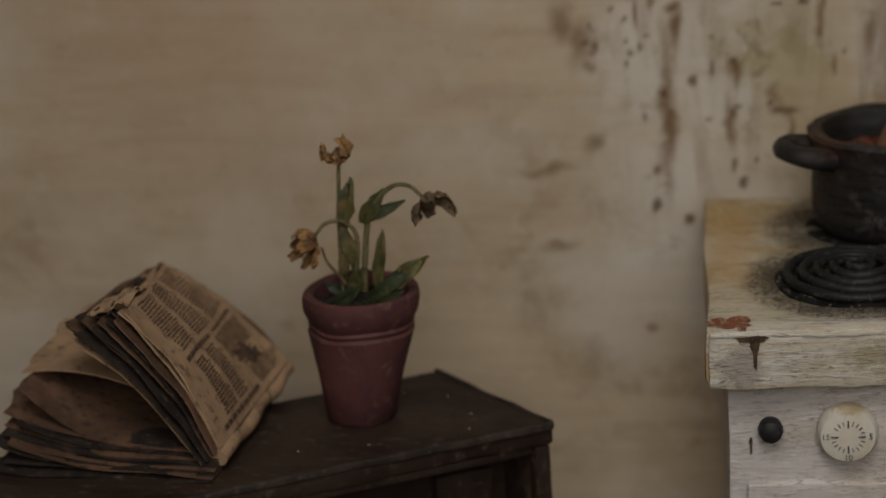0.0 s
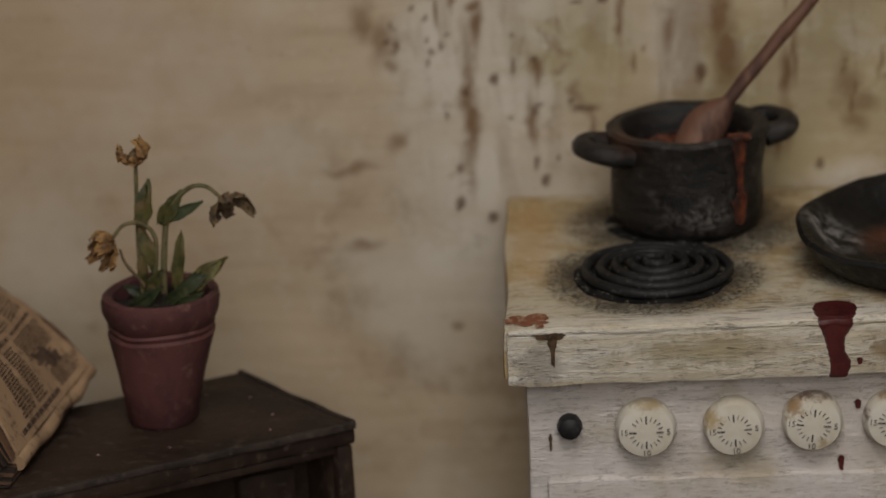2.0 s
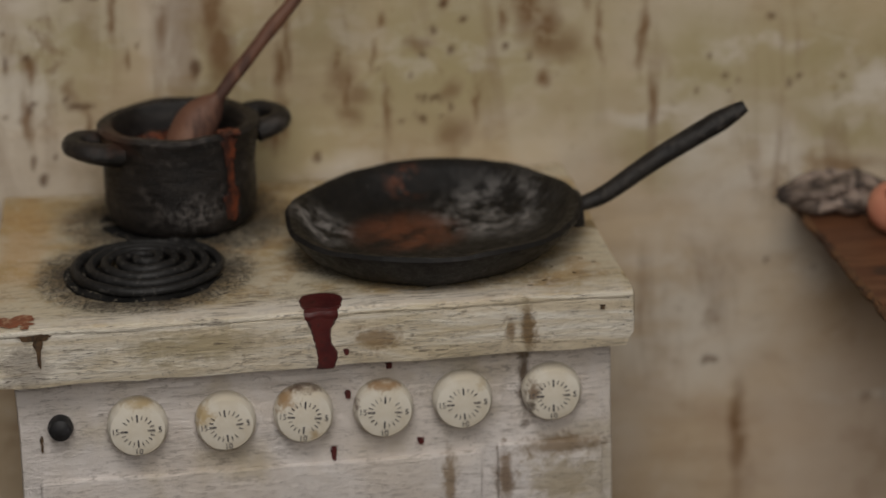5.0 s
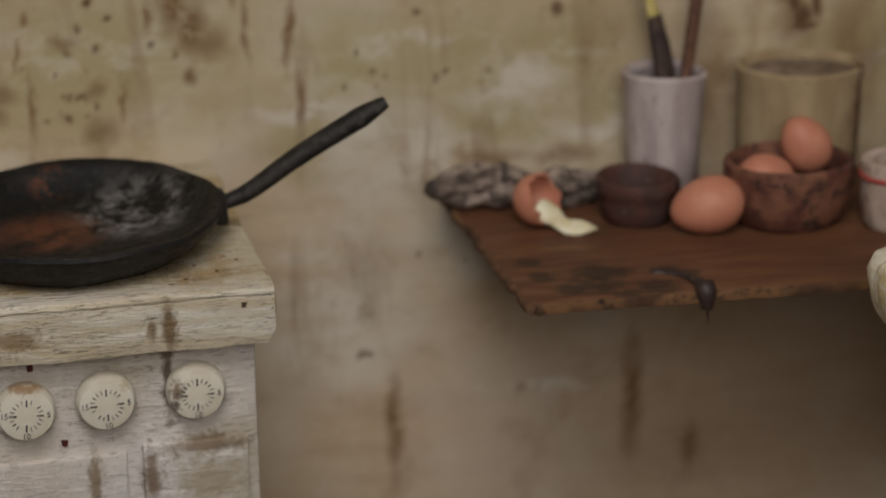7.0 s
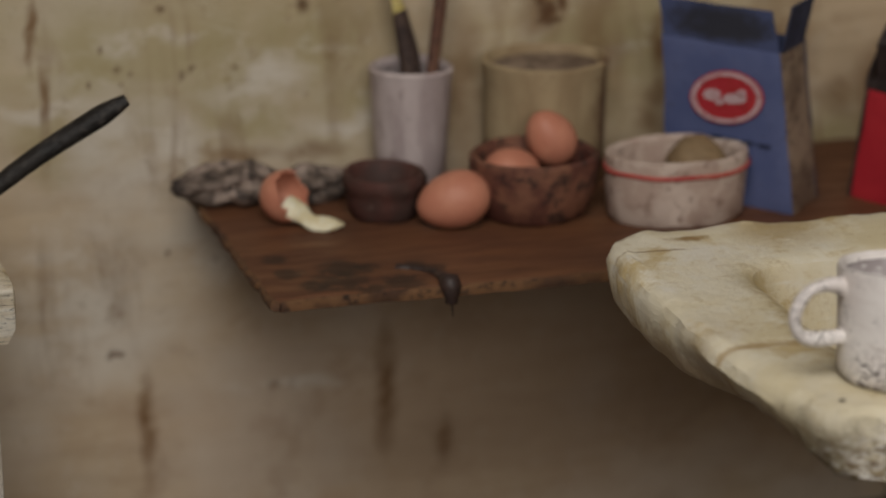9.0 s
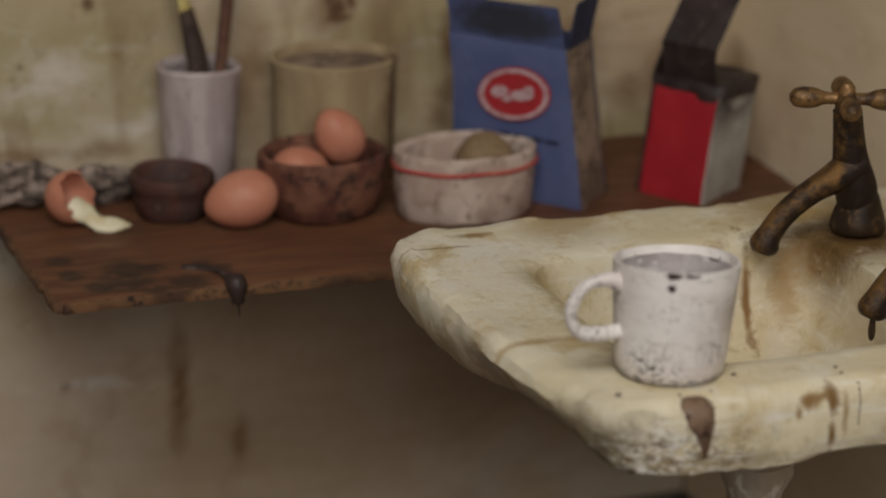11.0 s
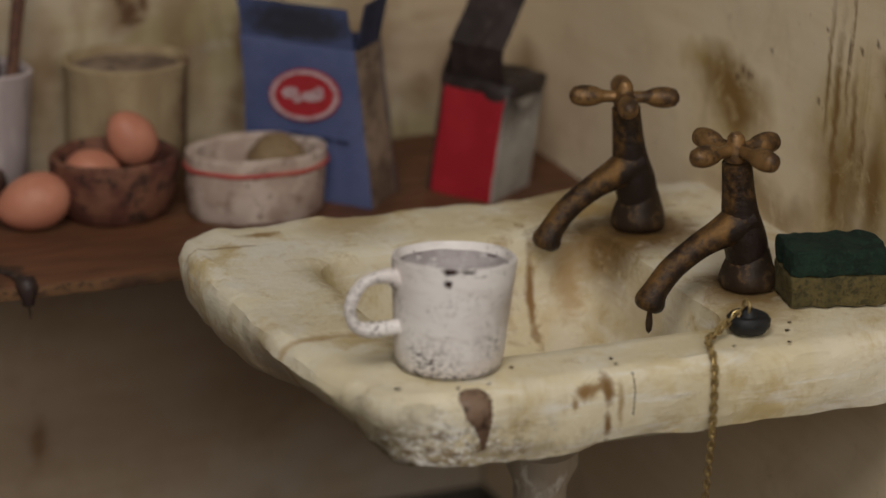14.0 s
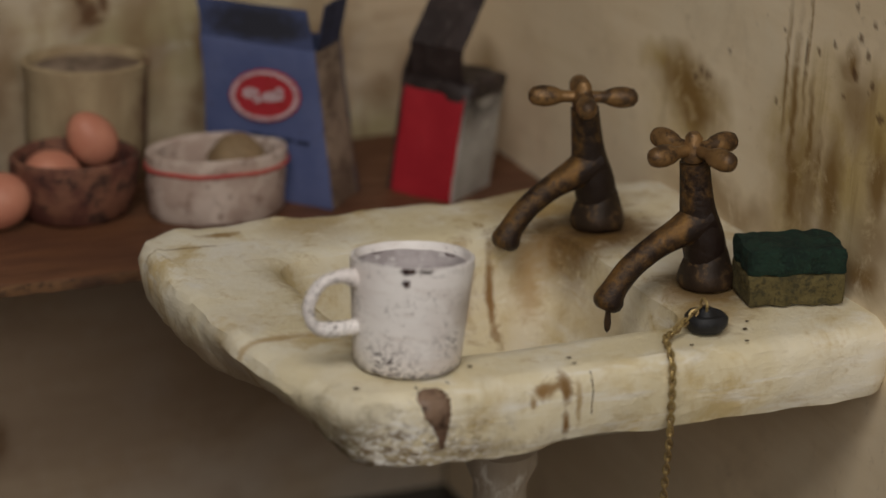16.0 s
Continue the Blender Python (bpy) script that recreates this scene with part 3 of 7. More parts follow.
def block(bm, x0, x1, y0, y1, z0, z1, bevel=0.0006, cuts=0, wob=0.0, size=0.01, seed=0):
    """A box with softened edges and, if asked, uneven faces."""
    start = len(bm.verts)
    made = bmesh.ops.create_cube(bm, size=1.0)
    for v in made["verts"]:
        v.co = Vector((x0 + (v.co.x + 0.5) * (x1 - x0), y0 + (v.co.y + 0.5) * (y1 - y0), z0 + (v.co.z + 0.5) * (z1 - z0)))
    edges = list({e for v in made["verts"] for e in v.link_edges})
    if bevel:
        bmesh.ops.bevel(bm, geom=edges, offset=bevel, segments=2, profile=0.6, affect="EDGES")
    if cuts:
        longest = max(x1 - x0, y1 - y0, z1 - z0) / cuts
        for _ in range(6):
            far = [e for e in bm.edges if e.calc_length() > longest]
            if not far:
                break
            bmesh.ops.subdivide_edges(bm, edges=far, cuts=1, use_grid_fill=True)
    if wob:
        wobble(bm, wob, size, seed)
    bmesh.ops.recalc_face_normals(bm, faces=bm.faces)
    return bm


def grid(bm, fn, nu, nv):
    """A sheet of quads over fn(u, v), u and v from 0 to 1."""
    rows = [[bm.verts.new(fn(i / nu, j / nv)) for i in range(nu + 1)] for j in range(nv + 1)]
    for a, b in zip(rows, rows[1:]):
        for i in range(nu):
            bm.faces.new((a[i], a[i + 1], b[i + 1], b[i]))
    return bm


def thicken(bm, depth):
    """Gives a sheet a back side and an edge."""
    bm.normal_update()
    front = list(bm.faces)
    twin = {v: bm.verts.new(v.co - depth * v.normal) for v in list(bm.verts)}
    rim = [e for e in bm.edges if len(e.link_faces) == 1]
    for f in front:
        bm.faces.new([twin[v] for v in reversed(f.verts)])
    for e in rim:
        a, b = e.link_loops[0].edge.verts
        if e.link_loops[0].vert != a:
            a, b = b, a
        bm.faces.new((b, a, twin[a], twin[b]))
    return bm


def egg_shape(bm, length, width, seg=24, rings=16, cut=None, seed=0):
    """An egg along x, blunt end towards -x."""
    prof = []
    for i in range(rings + 1):
        a = math.pi * i / rings
        x = -math.cos(a)
        r = math.sin(a) * (1 - 0.13 * x)
        prof.append((max(r * width / 2, 0.0), x * length / 2))
    prof[0], prof[-1] = (0.0, prof[0][1]), (0.0, prof[-1][1])
    revolve(bm, prof, seg)
    bmesh.ops.rotate(bm, verts=bm.verts, cent=(0, 0, 0), matrix=Matrix.Rotation(radians(90), 3, "Y"))
    return bm


def splash(bm, w, h, seed=0, n=60, thick=0.00005, taper=0.0, rag=0.25):
    """A thin ragged patch in the xz plane, facing -y, its top at z = 0; taper narrows it downwards into a run."""
    ring = []
    for i in range(n):
        a = math.tau * i / n
        c, d = math.cos(a), math.sin(a)
        box = (abs(c) ** 3 + abs(d) ** 3) ** (-1 / 3)
        k = box * (1 + rag * (1.1 * noise.noise(Vector((1.6 * c + seed * 7.1, 1.6 * d, seed))) + 0.8 * noise.noise(Vector((5 * c, 5 * d + seed * 3.3, seed)))))
        x, z = 0.5 * w * c * k, 0.5 * h * d * k - 0.5 * h
        down = min(1.0, max(0.0, -z / h - 0.22) / 0.25)
        x *= 1 - taper * down * down * (3 - 2 * down)
        ring.append((x, z))
    front = [bm.verts.new((x * 0.96, -thick, z * 0.985 - 0.0075 * h)) for x, z in ring]
    back = [bm.verts.new((x, 0, z)) for x, z in ring]
    for i in range(n):
        j = (i + 1) % n
        bm.faces.new((front[i], back[i], back[j], front[j]))
    bmesh.ops.triangle_fill(bm, edges=[e for e in bm.edges if e.verts[0] in front and e.verts[1] in front], use_beauty=True)
    bmesh.ops.recalc_face_normals(bm, faces=bm.faces)
    return bm


def lettering(name, text, size, m, material, parent):
    """Letters as thin real geometry."""
    data = bpy.data.curves.new(name, "FONT")
    data.body, data.size, data.extrude, data.align_x, data.align_y = text, size, size * 0.03, "CENTER", "CENTER"
    tmp = bpy.data.objects.new(name, data)
    scene.collection.objects.link(tmp)
    bpy.context.view_layer.update()
    mesh = bpy.data.meshes.new_from_object(tmp.evaluated_get(bpy.context.evaluated_depsgraph_get()))
    bpy.data.objects.remove(tmp)
    mesh.materials.clear()
    mesh.materials.append(material)
    mesh.transform(m)
    ob = new(name, mesh)
    ob.parent = parent
    return ob


def dried_run(name, material, parent, x, y, z, h, left, right, thick=0.00012, n=24):
    """A thin dried run on an upright face: left and right edges given from top to bottom."""
    b = bmesh.new()
    a_, c_ = spline([(q, 0, 0) for q in left], n), spline([(q, 0, 0) for q in right], n)
    front, back = [], []
    for k in range(n + 1):
        zz = -h * k / n
        e = 0.00008 * math.sin(k * 2.1)
        l, r = a_[k].x + e, max(c_[k].x - e, a_[k].x + e + 0.0001)
        m_ = 0.12 * (r - l)
        front.append([b.verts.new((l + m_, -thick, zz)), b.verts.new((r - m_, -thick, zz))])
        back.append([b.verts.new((l, 0.0004, zz)), b.verts.new((r, 0.0004, zz))])
    for k in range(n):
        f0, f1, b0, b1 = front[k], front[k + 1], back[k], back[k + 1]
        b.faces.new((f0[0], f1[0], f1[1], f0[1]))
        b.faces.new((b0[0], b1[0], f1[0], f0[0]))
        b.faces.new((f0[1], f1[1], b1[1], b0[1]))
    b.faces.new((back[0][0], front[0][0], front[0][1], back[0][1]))
    b.faces.new((front[n][0], back[n][0], back[n][1], front[n][1]))
    bmesh.ops.recalc_face_normals(b, faces=b.faces)
    o = part(name, b, material, parent)
    o.location = (x, y, z)
    return o


# ---------------------------------------------------------------- the walls and the floor
STAIN_d = [
    (-0.0526, 0.2205, 0.0008, 0.0009), (-0.0323, 0.2063, 0.0008, 0.0009), (-0.0313, 0.2160, 0.0006, 0.0021), (-0.0314, 0.2219, 0.0005, 0.0006),
    (-0.0533, 0.2193, 0.0004, 0.0005), (-0.0470, 0.2134, 0.0004, 0.0004), (-0.0500, 0.2277, 0.0008, 0.0006), (-0.0538, 0.2247, 0.0005, 0.0005),
    (-0.0348, 0.2139, 0.0012, 0.0015), (-0.0077, 0.2188, 0.0005, 0.0005), (-0.0199, 0.2274, 0.0012, 0.0006), (-0.0152, 0.2278, 0.0014, 0.0008),
    (-0.0279, 0.1974, 0.0005, 0.0020), (-0.0262, 0.1938, 0.0010, 0.0011), (-0.0240, 0.1979, 0.0004, 0.0009), (-0.0419, 0.1966, 0.0008, 0.0011),
    (-0.0422, 0.1900, 0.0011, 0.0016), (-0.0365, 0.1870, 0.0011, 0.0013), (0.0242, 0.1959, 0.0008, 0.0011), (0.0441, 0.2023, 0.0009, 0.0011),
]
STAIN_d2 = [
    (0.0460, 0.2062, 0.0006, 0.0007), (0.0520, 0.2207, 0.0008, 0.0009), (0.0484, 0.2239, 0.0008, 0.0008), (0.0402, 0.2021, 0.0005, 0.0005),
    (0.0643, 0.2132, 0.0006, 0.0011), (0.0957, 0.2051, 0.0006, 0.0007), (0.1017, 0.2051, 0.0005, 0.0005), (0.0995, 0.1505, 0.0011, 0.0009),
    (0.1096, 0.2191, 0.0011, 0.0009), (-0.0265, 0.1937, 0.0008, 0.0011), (0.1094, 0.2191, 0.0009, 0.0009), (0.1365, 0.2181, 0.0015, 0.0024),
    (0.0982, 0.1505, 0.0009, 0.0010), (0.1093, 0.1708, 0.0007, 0.0009), (0.1041, 0.1804, 0.0004, 0.0005),
]
STAIN_r = [
    (0.0030, 0.2140, 0.0010, 0.0023), (-0.0186, 0.2076, 0.0031, 0.0009),
]
STAIN_v = [
    (-0.0399, 0.2076, 0.0015, 0.0151), (-0.0380, 0.2226, 0.0012, 0.0053), (-0.0454, 0.2265, 0.0005, 0.0032), (-0.0125, 0.2240, 0.0005, 0.0042),
    (0.0078, 0.2171, 0.0023, 0.0074), (0.0676, 0.2188, 0.0026, 0.0064), (0.0860, 0.2180, 0.0007, 0.0059), (0.0181, 0.2026, 0.0013, 0.0054),
    (0.0854, 0.2161, 0.0008, 0.0064), (0.0060, 0.2250, 0.0022, 0.0080), (0.0640, 0.2235, 0.0030, 0.0070), (0.0165, 0.1990, 0.0011, 0.0032), (0.0305, 0.2090, 0.0007, 0.0060), (0.1532, 0.1372, 0.0021, 0.0123), (0.1654, 0.1249, 0.0016, 0.0050), (0.1047, 0.1343, 0.0016, 0.0109),
]
STAIN_b = [
    (-0.0537, 0.2155, 0.0015, 0.0015), (-0.0538, 0.2024, 0.0019, 0.0015), (-0.0595, 0.2254, 0.0026, 0.0043), (-0.0555, 0.2210, 0.0031, 0.0053),
    (-0.0607, 0.1814, 0.0032, 0.0017), (-0.0620, 0.1971, 0.0043, 0.0013),
    (-0.0195, 0.2103, 0.0012, 0.0030),
    (-0.0437, 0.1661, 0.0015, 0.0012), (0.0308, 0.2042, 0.0023, 0.0022), (0.0289, 0.2108, 0.0031, 0.0043), (0.0143, 0.1989, 0.0017, 0.0022),
    (0.0697, 0.2155, 0.0042, 0.0032), (0.1251, 0.1898, 0.0084, 0.0020), (0.1385, 0.1895, 0.0068, 0.0023), 
    (0.1849, 0.2122, 0.0058, 0.0045), (0.1831, 0.2140, 0.0035, 0.0034), (0.2089, 0.1950, 0.0036, 0.0026), (0.2074, 0.1898, 0.0042, 0.0035),
    # The last three here are brown stains with shade behind the shelf's things painted in.
    (0.2476, 0.1922, 0.0050, 0.0036), (0.1675, 0.2000, 0.0040, 0.0150), (0.1960, 0.2060, 0.0050, 0.0140), (0.2350, 0.2010, 0.0080, 0.0130),
]
STAIN_w = [
    (-0.0453, 0.2164, 0.0094, 0.0139), (-0.0298, 0.2127, 0.0093, 0.0170), (-0.0388, 0.1966, 0.0095, 0.0088), (-0.0468, 0.1822, 0.0064, 0.0067),
    (0.0988, 0.1921, 0.0065, 0.0022), (0.1097, 0.1948, 0.0066, 0.0022), (0.1013, 0.2130, 0.0043, 0.0027), (0.0972, 0.1589, 0.0134, 0.0014),
    (-0.0440, 0.1830, 0.0080, 0.0060), (0.1141, 0.1877, 0.0180, 0.0060), (0.1273, 0.2040, 0.0110, 0.0050), (0.0930, 0.1600, 0.0160, 0.0160), (0.1200, 0.1720, 0.0120, 0.0080), (0.0980, 0.1960, 0.0060, 0.0090),
    (-0.0008, 0.2207, 0.0051, 0.0126), (0.0325, 0.1898, 0.0085, 0.0066),
]
STAIN_o = [
    (0.0280, 0.2173, 0.0125, 0.0117), (0.0540, 0.2118, 0.0136, 0.0129), (0.0961, 0.2100, 0.0170, 0.0119), (0.0084, 0.2203, 0.0082, 0.0095),
    (0.1200, 0.2080, 0.0330, 0.0170), (0.0480, 0.2140, 0.0420, 0.0190), (0.0100, 0.2000, 0.0240, 0.0130), (-0.0200, 0.2180, 0.0120, 0.0110), (0.0080, 0.2090, 0.0110, 0.0130), (0.0900, 0.1960, 0.0110, 0.0080), (0.1500, 0.1980, 0.0200, 0.0110),
    # Last entry here: olive that puts the gloom between the shelf's things into the wall.
    (0.1163, 0.2044, 0.0242, 0.0088), (0.1273, 0.1970, 0.0178, 0.0045), (0.1383, 0.2109, 0.0156, 0.0132), (0.2456, 0.1851, 0.0114, 0.0072), (0.2000, 0.2060, 0.0360, 0.0180),
]
STAIN_Rm = [
    (0.4759, 0.2185, 0.0112, 0.0054), (0.4735, 0.2151, 0.0084, 0.0049), (0.4863, 0.2198, 0.0069, 0.0030),
]
STAIN_Ry = [
    (0.4400, 0.2140, 0.0100, 0.0150), (0.4270, 0.2180, 0.0120, 0.0140), (0.4170, 0.2260, 0.0080, 0.0120), (0.4760, 0.2120, 0.0120, 0.0080),
    (0.4416, 0.2194, 0.0082, 0.0074), (0.4290, 0.2260, 0.0093, 0.0098), (0.4337, 0.2132, 0.0111, 0.0055),
]
STAIN_Rd = [
    (0.4247, 0.2400, 0.0009, 0.0008), (0.4270, 0.2444, 0.0008, 0.0007), (0.4405, 0.2331, 0.0003, 0.0060),
    (0.4213, 0.2432, 0.0008, 0.0005), (0.4475, 0.2351, 0.0007, 0.0004), (0.4564, 0.2342, 0.0005, 0.0003), (0.4174, 0.2293, 0.0010, 0.0009),
    (0.4484, 0.2233, 0.0007, 0.0006), (0.4324, 0.2371, 0.0005, 0.0004), (0.4218, 0.2317, 0.0006, 0.0004),
]


def lattice(u, v, size, seed):
    """Smooth value noise over arrays, 0..1."""
    rnd = np.random.RandomState(seed)
    table = rnd.rand(256, 256)
    x, y = u / size + 100, v / size + 100
    i, j = np.floor(x).astype(int), np.floor(y).astype(int)
    f, g = x - i, y - j
    f, g = f * f * (3 - 2 * f), g * g * (3 - 2 * g)
    t = lambda a, b: table[a % 256, b % 256]
    return (t(i, j) * (1 - f) + t(i + 1, j) * f) * (1 - g) + (t(i, j + 1) * (1 - f) + t(i + 1, j + 1) * f) * g


def stained_wall(name, u0, u1, v0, v1, step, place, brown, dark, white, olive, runs, material, label, specks=()):
    """A wall face with its stains: u along the wall, v up; place(u, v, depth) gives the point. A slab with a back."""
    nu, nv = int(round((u1 - u0) / step)), int(round((v1 - v0) / step))
    U, V = np.meshgrid(np.linspace(u0, u1, nu + 1), np.linspace(v0, v1, nv + 1))
    wu = U + 0.0030 * (lattice(U, V, 0.006, 1) - 0.5) + 0.0016 * (lattice(U, V, 0.0022, 2) - 0.5)
    wv = V + 0.0030 * (lattice(U, V, 0.006, 3) - 0.5) + 0.0016 * (lattice(U, V, 0.0022, 4) - 0.5)

    def blots(rows, hard, uu, vv, shrink=1.0):
        m = np.zeros_like(U)
        for a, b, ra, rb in rows:
            d = np.sqrt(((uu - a) / (ra * shrink)) ** 2 + ((vv - b) / (rb * shrink)) ** 2)
            m = np.maximum(m, np.clip((1.35 - d) * hard, 0, 1))
        return m

    rnd = np.random.RandomState(11)
    for cu, cv, spread in specks:
        for _ in range(7):
            q = rnd.normal(0, spread, 2)
            size = rnd.uniform(0.0004, 0.0008)
            dark = dark + [(cu + q[0], cv + q[1], size, size * rnd.uniform(0.9, 1.6))]
    nu_, nv_ = U + 0.0007 * (lattice(U, V, 0.0013, 5) - 0.5), V + 0.0007 * (lattice(U, V, 0.0013, 6) - 0.5)
    masks = np.stack([
        np.maximum(0.66 * blots(brown, 1.0, wu, wv), 0.92 * blots(runs, 1.0, nu_ + 0.4 * (wu - U), wv)),
        0.78 * blots(dark, 1.7, nu_ + 0.25 * (wu - U), nv_ + 0.25 * (wv - V), 0.74), 0.8 * blots(white, 1.2, wu, wv), np.clip(1.25 * blots(olive, 0.5, wu, wv), 0, 0.92)], -1)
    relief = 0.0012 * (lattice(U, V, 0.05, 7) - 0.5) + 0.0004 * (lattice(U, V, 0.012, 8) - 0.5)
    co = place(U, V, relief).reshape(-1, 3)
    k = np.arange((nu + 1) * (nv + 1)).reshape(nv + 1, nu + 1)
    quads = np.stack([k[:-1, :-1], k[:-1, 1:], k[1:, 1:], k[1:, :-1]], -1).reshape(-1, 4)
    rim = np.concatenate([k[0, :], k[1:, -1], k[-1, -2::-1], k[-2:0:-1, 0]])
    flat = place(U, V, np.full_like(U, -0.012)).reshape(-1, 3)[rim]
    base = len(co)
    b = base + np.arange(len(rim))
    side = np.stack([rim, b, np.roll(b, -1), np.roll(rim, -1)], -1)
    corners = [base + int(np.where(rim == c)[0][0]) for c in (k[0, 0], k[-1, 0], k[-1, -1], k[0, -1])]
    mesh = bpy.data.meshes.new(name)
    mesh.from_pydata(np.concatenate([co, flat]).tolist(), [], quads.tolist() + side.tolist() + [corners])
    att = mesh.attributes.new("stain", "FLOAT_COLOR", "POINT")
    att.data.foreach_set("color", np.concatenate([masks.reshape(-1, 4), np.zeros((len(rim), 4))]).astype(np.float32).ravel())
    mesh.materials.append(material)
    mesh.polygons.foreach_set("use_smooth", [True] * len(mesh.polygons))
    mesh.set_sharp_from_angle(angle=radians(60))
    mesh.update()
    return tagged(new(name, mesh), label, "wall", kind="structure")


WALL_Y, WALL_X = 0.5705, 0.2655
rnd = random.Random(21)
for k in range(34):
    half = rnd.uniform(0.0012, 0.0060)
    STAIN_v.append((rnd.uniform(-0.052, 0.094), rnd.uniform(0.204, 0.236), rnd.uniform(0.0003, 0.0011), half))
for k in range(12):
    STAIN_b.append((rnd.uniform(-0.01, 0.10), rnd.uniform(0.198, 0.230), rnd.uniform(0.0012, 0.0034), rnd.uniform(0.0012, 0.0040)))
for k in range(9):
    STAIN_w.append((rnd.uniform(0.085, 0.16), rnd.uniform(0.140, 0.215), rnd.uniform(0.006, 0.014), rnd.uniform(0.0010, 0.0024)))
# The last run paints the red packet's shadow into the corner.
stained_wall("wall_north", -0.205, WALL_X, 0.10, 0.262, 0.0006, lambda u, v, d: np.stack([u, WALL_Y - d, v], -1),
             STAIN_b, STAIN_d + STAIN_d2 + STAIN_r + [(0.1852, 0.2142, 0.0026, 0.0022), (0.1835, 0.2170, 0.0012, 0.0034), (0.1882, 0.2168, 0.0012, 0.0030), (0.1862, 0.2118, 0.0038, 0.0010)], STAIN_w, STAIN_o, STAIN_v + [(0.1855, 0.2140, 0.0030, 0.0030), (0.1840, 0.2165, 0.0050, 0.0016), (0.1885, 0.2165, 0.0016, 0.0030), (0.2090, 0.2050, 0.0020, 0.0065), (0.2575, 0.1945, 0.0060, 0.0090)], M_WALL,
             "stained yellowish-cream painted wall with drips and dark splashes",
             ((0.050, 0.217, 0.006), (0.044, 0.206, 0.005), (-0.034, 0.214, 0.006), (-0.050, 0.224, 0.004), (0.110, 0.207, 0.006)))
# The last two runs paint shade beside the red packet and the sponge.
stained_wall("wall_east", 0.36, WALL_Y - 0.0005, 0.10, 0.262, 0.0006, lambda u, v, d: np.stack([WALL_X + 0.0005 - d, u, v], -1),
             STAIN_Rm[:2] + [(0.4270, 0.2340, 0.0030, 0.0028), (0.4240, 0.2290, 0.0060, 0.0070), (0.4390, 0.2120, 0.0080, 0.0120), (0.4640, 0.2010, 0.0200, 0.0040), (0.4160, 0.2080, 0.0070, 0.0070)], STAIN_Rd, [], STAIN_Rm + STAIN_Ry,
             STAIN_Rm[:2] + [(0.4430, 0.2220, 0.0012, 0.0160), (0.4415, 0.2100, 0.0028, 0.0100), (0.4300, 0.2140, 0.0036, 0.0110), (0.4265, 0.2360, 0.0022, 0.0036), (0.4170, 0.2190, 0.0032, 0.0090), (0.4460, 0.2290, 0.0006, 0.0120), (0.4398, 0.2330, 0.0005, 0.0140), (0.4375, 0.2200, 0.0010, 0.0100), (0.4345, 0.2160, 0.0012, 0.0070), (0.5580, 0.1945, 0.0080, 0.0090), (0.4190, 0.2030, 0.0080, 0.0050)], M_WALL_SIDE,
             "cream painted side wall with mould and brown runs", ((0.426, 0.236, 0.006), (0.4700, 0.222, 0.004)))


def slab(name, x0, x1, y0, y1, z0, z1, material, label, category="wall"):
    ob = part(name, block(bmesh.new(), x0, x1, y0, y1, z0, z1, 0), material, None, label, False, "structure")
    return tagged(ob, category=category)


PLAIN = "plain dull plaster wall out of view"
slab("wall_north_upper", -0.40, WALL_X, WALL_Y, WALL_Y + 0.012, 0.262, 0.70, M_PLAIN, PLAIN)
slab("wall_north_lower", -0.40, WALL_X, WALL_Y, WALL_Y + 0.012, 0.0, 0.10, M_PLAIN, PLAIN)
slab("wall_north_end", -0.40, -0.205, WALL_Y, WALL_Y + 0.012, 0.10, 0.262, M_PLAIN, PLAIN)
slab("wall_east_upper", WALL_X, WALL_X + 0.012, -0.30, WALL_Y + 0.012, 0.262, 0.70, M_PLAIN, PLAIN)
slab("wall_east_lower", WALL_X, WALL_X + 0.012, -0.30, WALL_Y + 0.012, 0.0, 0.10, M_PLAIN, PLAIN)
slab("wall_east_end", WALL_X, WALL_X + 0.012, -0.30, 0.36, 0.10, 0.262, M_PLAIN, PLAIN)
slab("wall_west", -0.412, -0.40, -0.30, WALL_Y + 0.012, 0.0, 0.70, M_PLAIN, PLAIN)
slab("wall_south", -0.412, WALL_X + 0.012, -0.312, -0.30, 0.0, 0.70, M_PLAIN, PLAIN)
slab("floor", -0.412, WALL_X + 0.012, -0.312, WALL_Y + 0.012, -0.012, 0.0, M_FLOOR, "dark dusty floor", "floor")
slab("ceiling", -0.412, WALL_X + 0.012, -0.312, WALL_Y + 0.012, 0.70, 0.712, M_PLAIN, "plain plaster ceiling", "ceiling")

# ---------------------------------------------------------------- the stove
SX, SY, SZ = 0.0199, 0.5345, 0.1926          # middle of the stove's top
stove = thing("stove", pose(SX, SY, 0, 0, 0, 2.4), "old white-painted cooker with cracked yellowed paint and six dials", "stove")
TOP_PLATES = [((-0.0271, -0.0124, SZ), 0.0210, 0.0132), ((-0.0205, 0.0143, SZ), 0.0240, 0.0140), ((0.022, -0.006, SZ), 0.0280, 0.012), ((0.010, -0.010, SZ), 0.0170, 0.004), ((0.040, -0.004, SZ), 0.0120, 0.001)]
M_TOP = stove_top_paint("sooty_worn_stove_top", TOP_PLATES)
part("body", block(bmesh.new(), -0.0492, 0.0488, -0.0300, 0.0300, 0.006, 0.1836, 0.0008, 12, 0.0005, 0.02, 1), M_STOVE, stove)
def cut_corner(bm):
    """Shears off the lower corner of the top plate's end."""
    for v in bm.verts:
        if v.co.x > 0.046:
            v.co.x -= 0.55 * max(0.0, SZ - 0.0072 - v.co.z)
    return bm


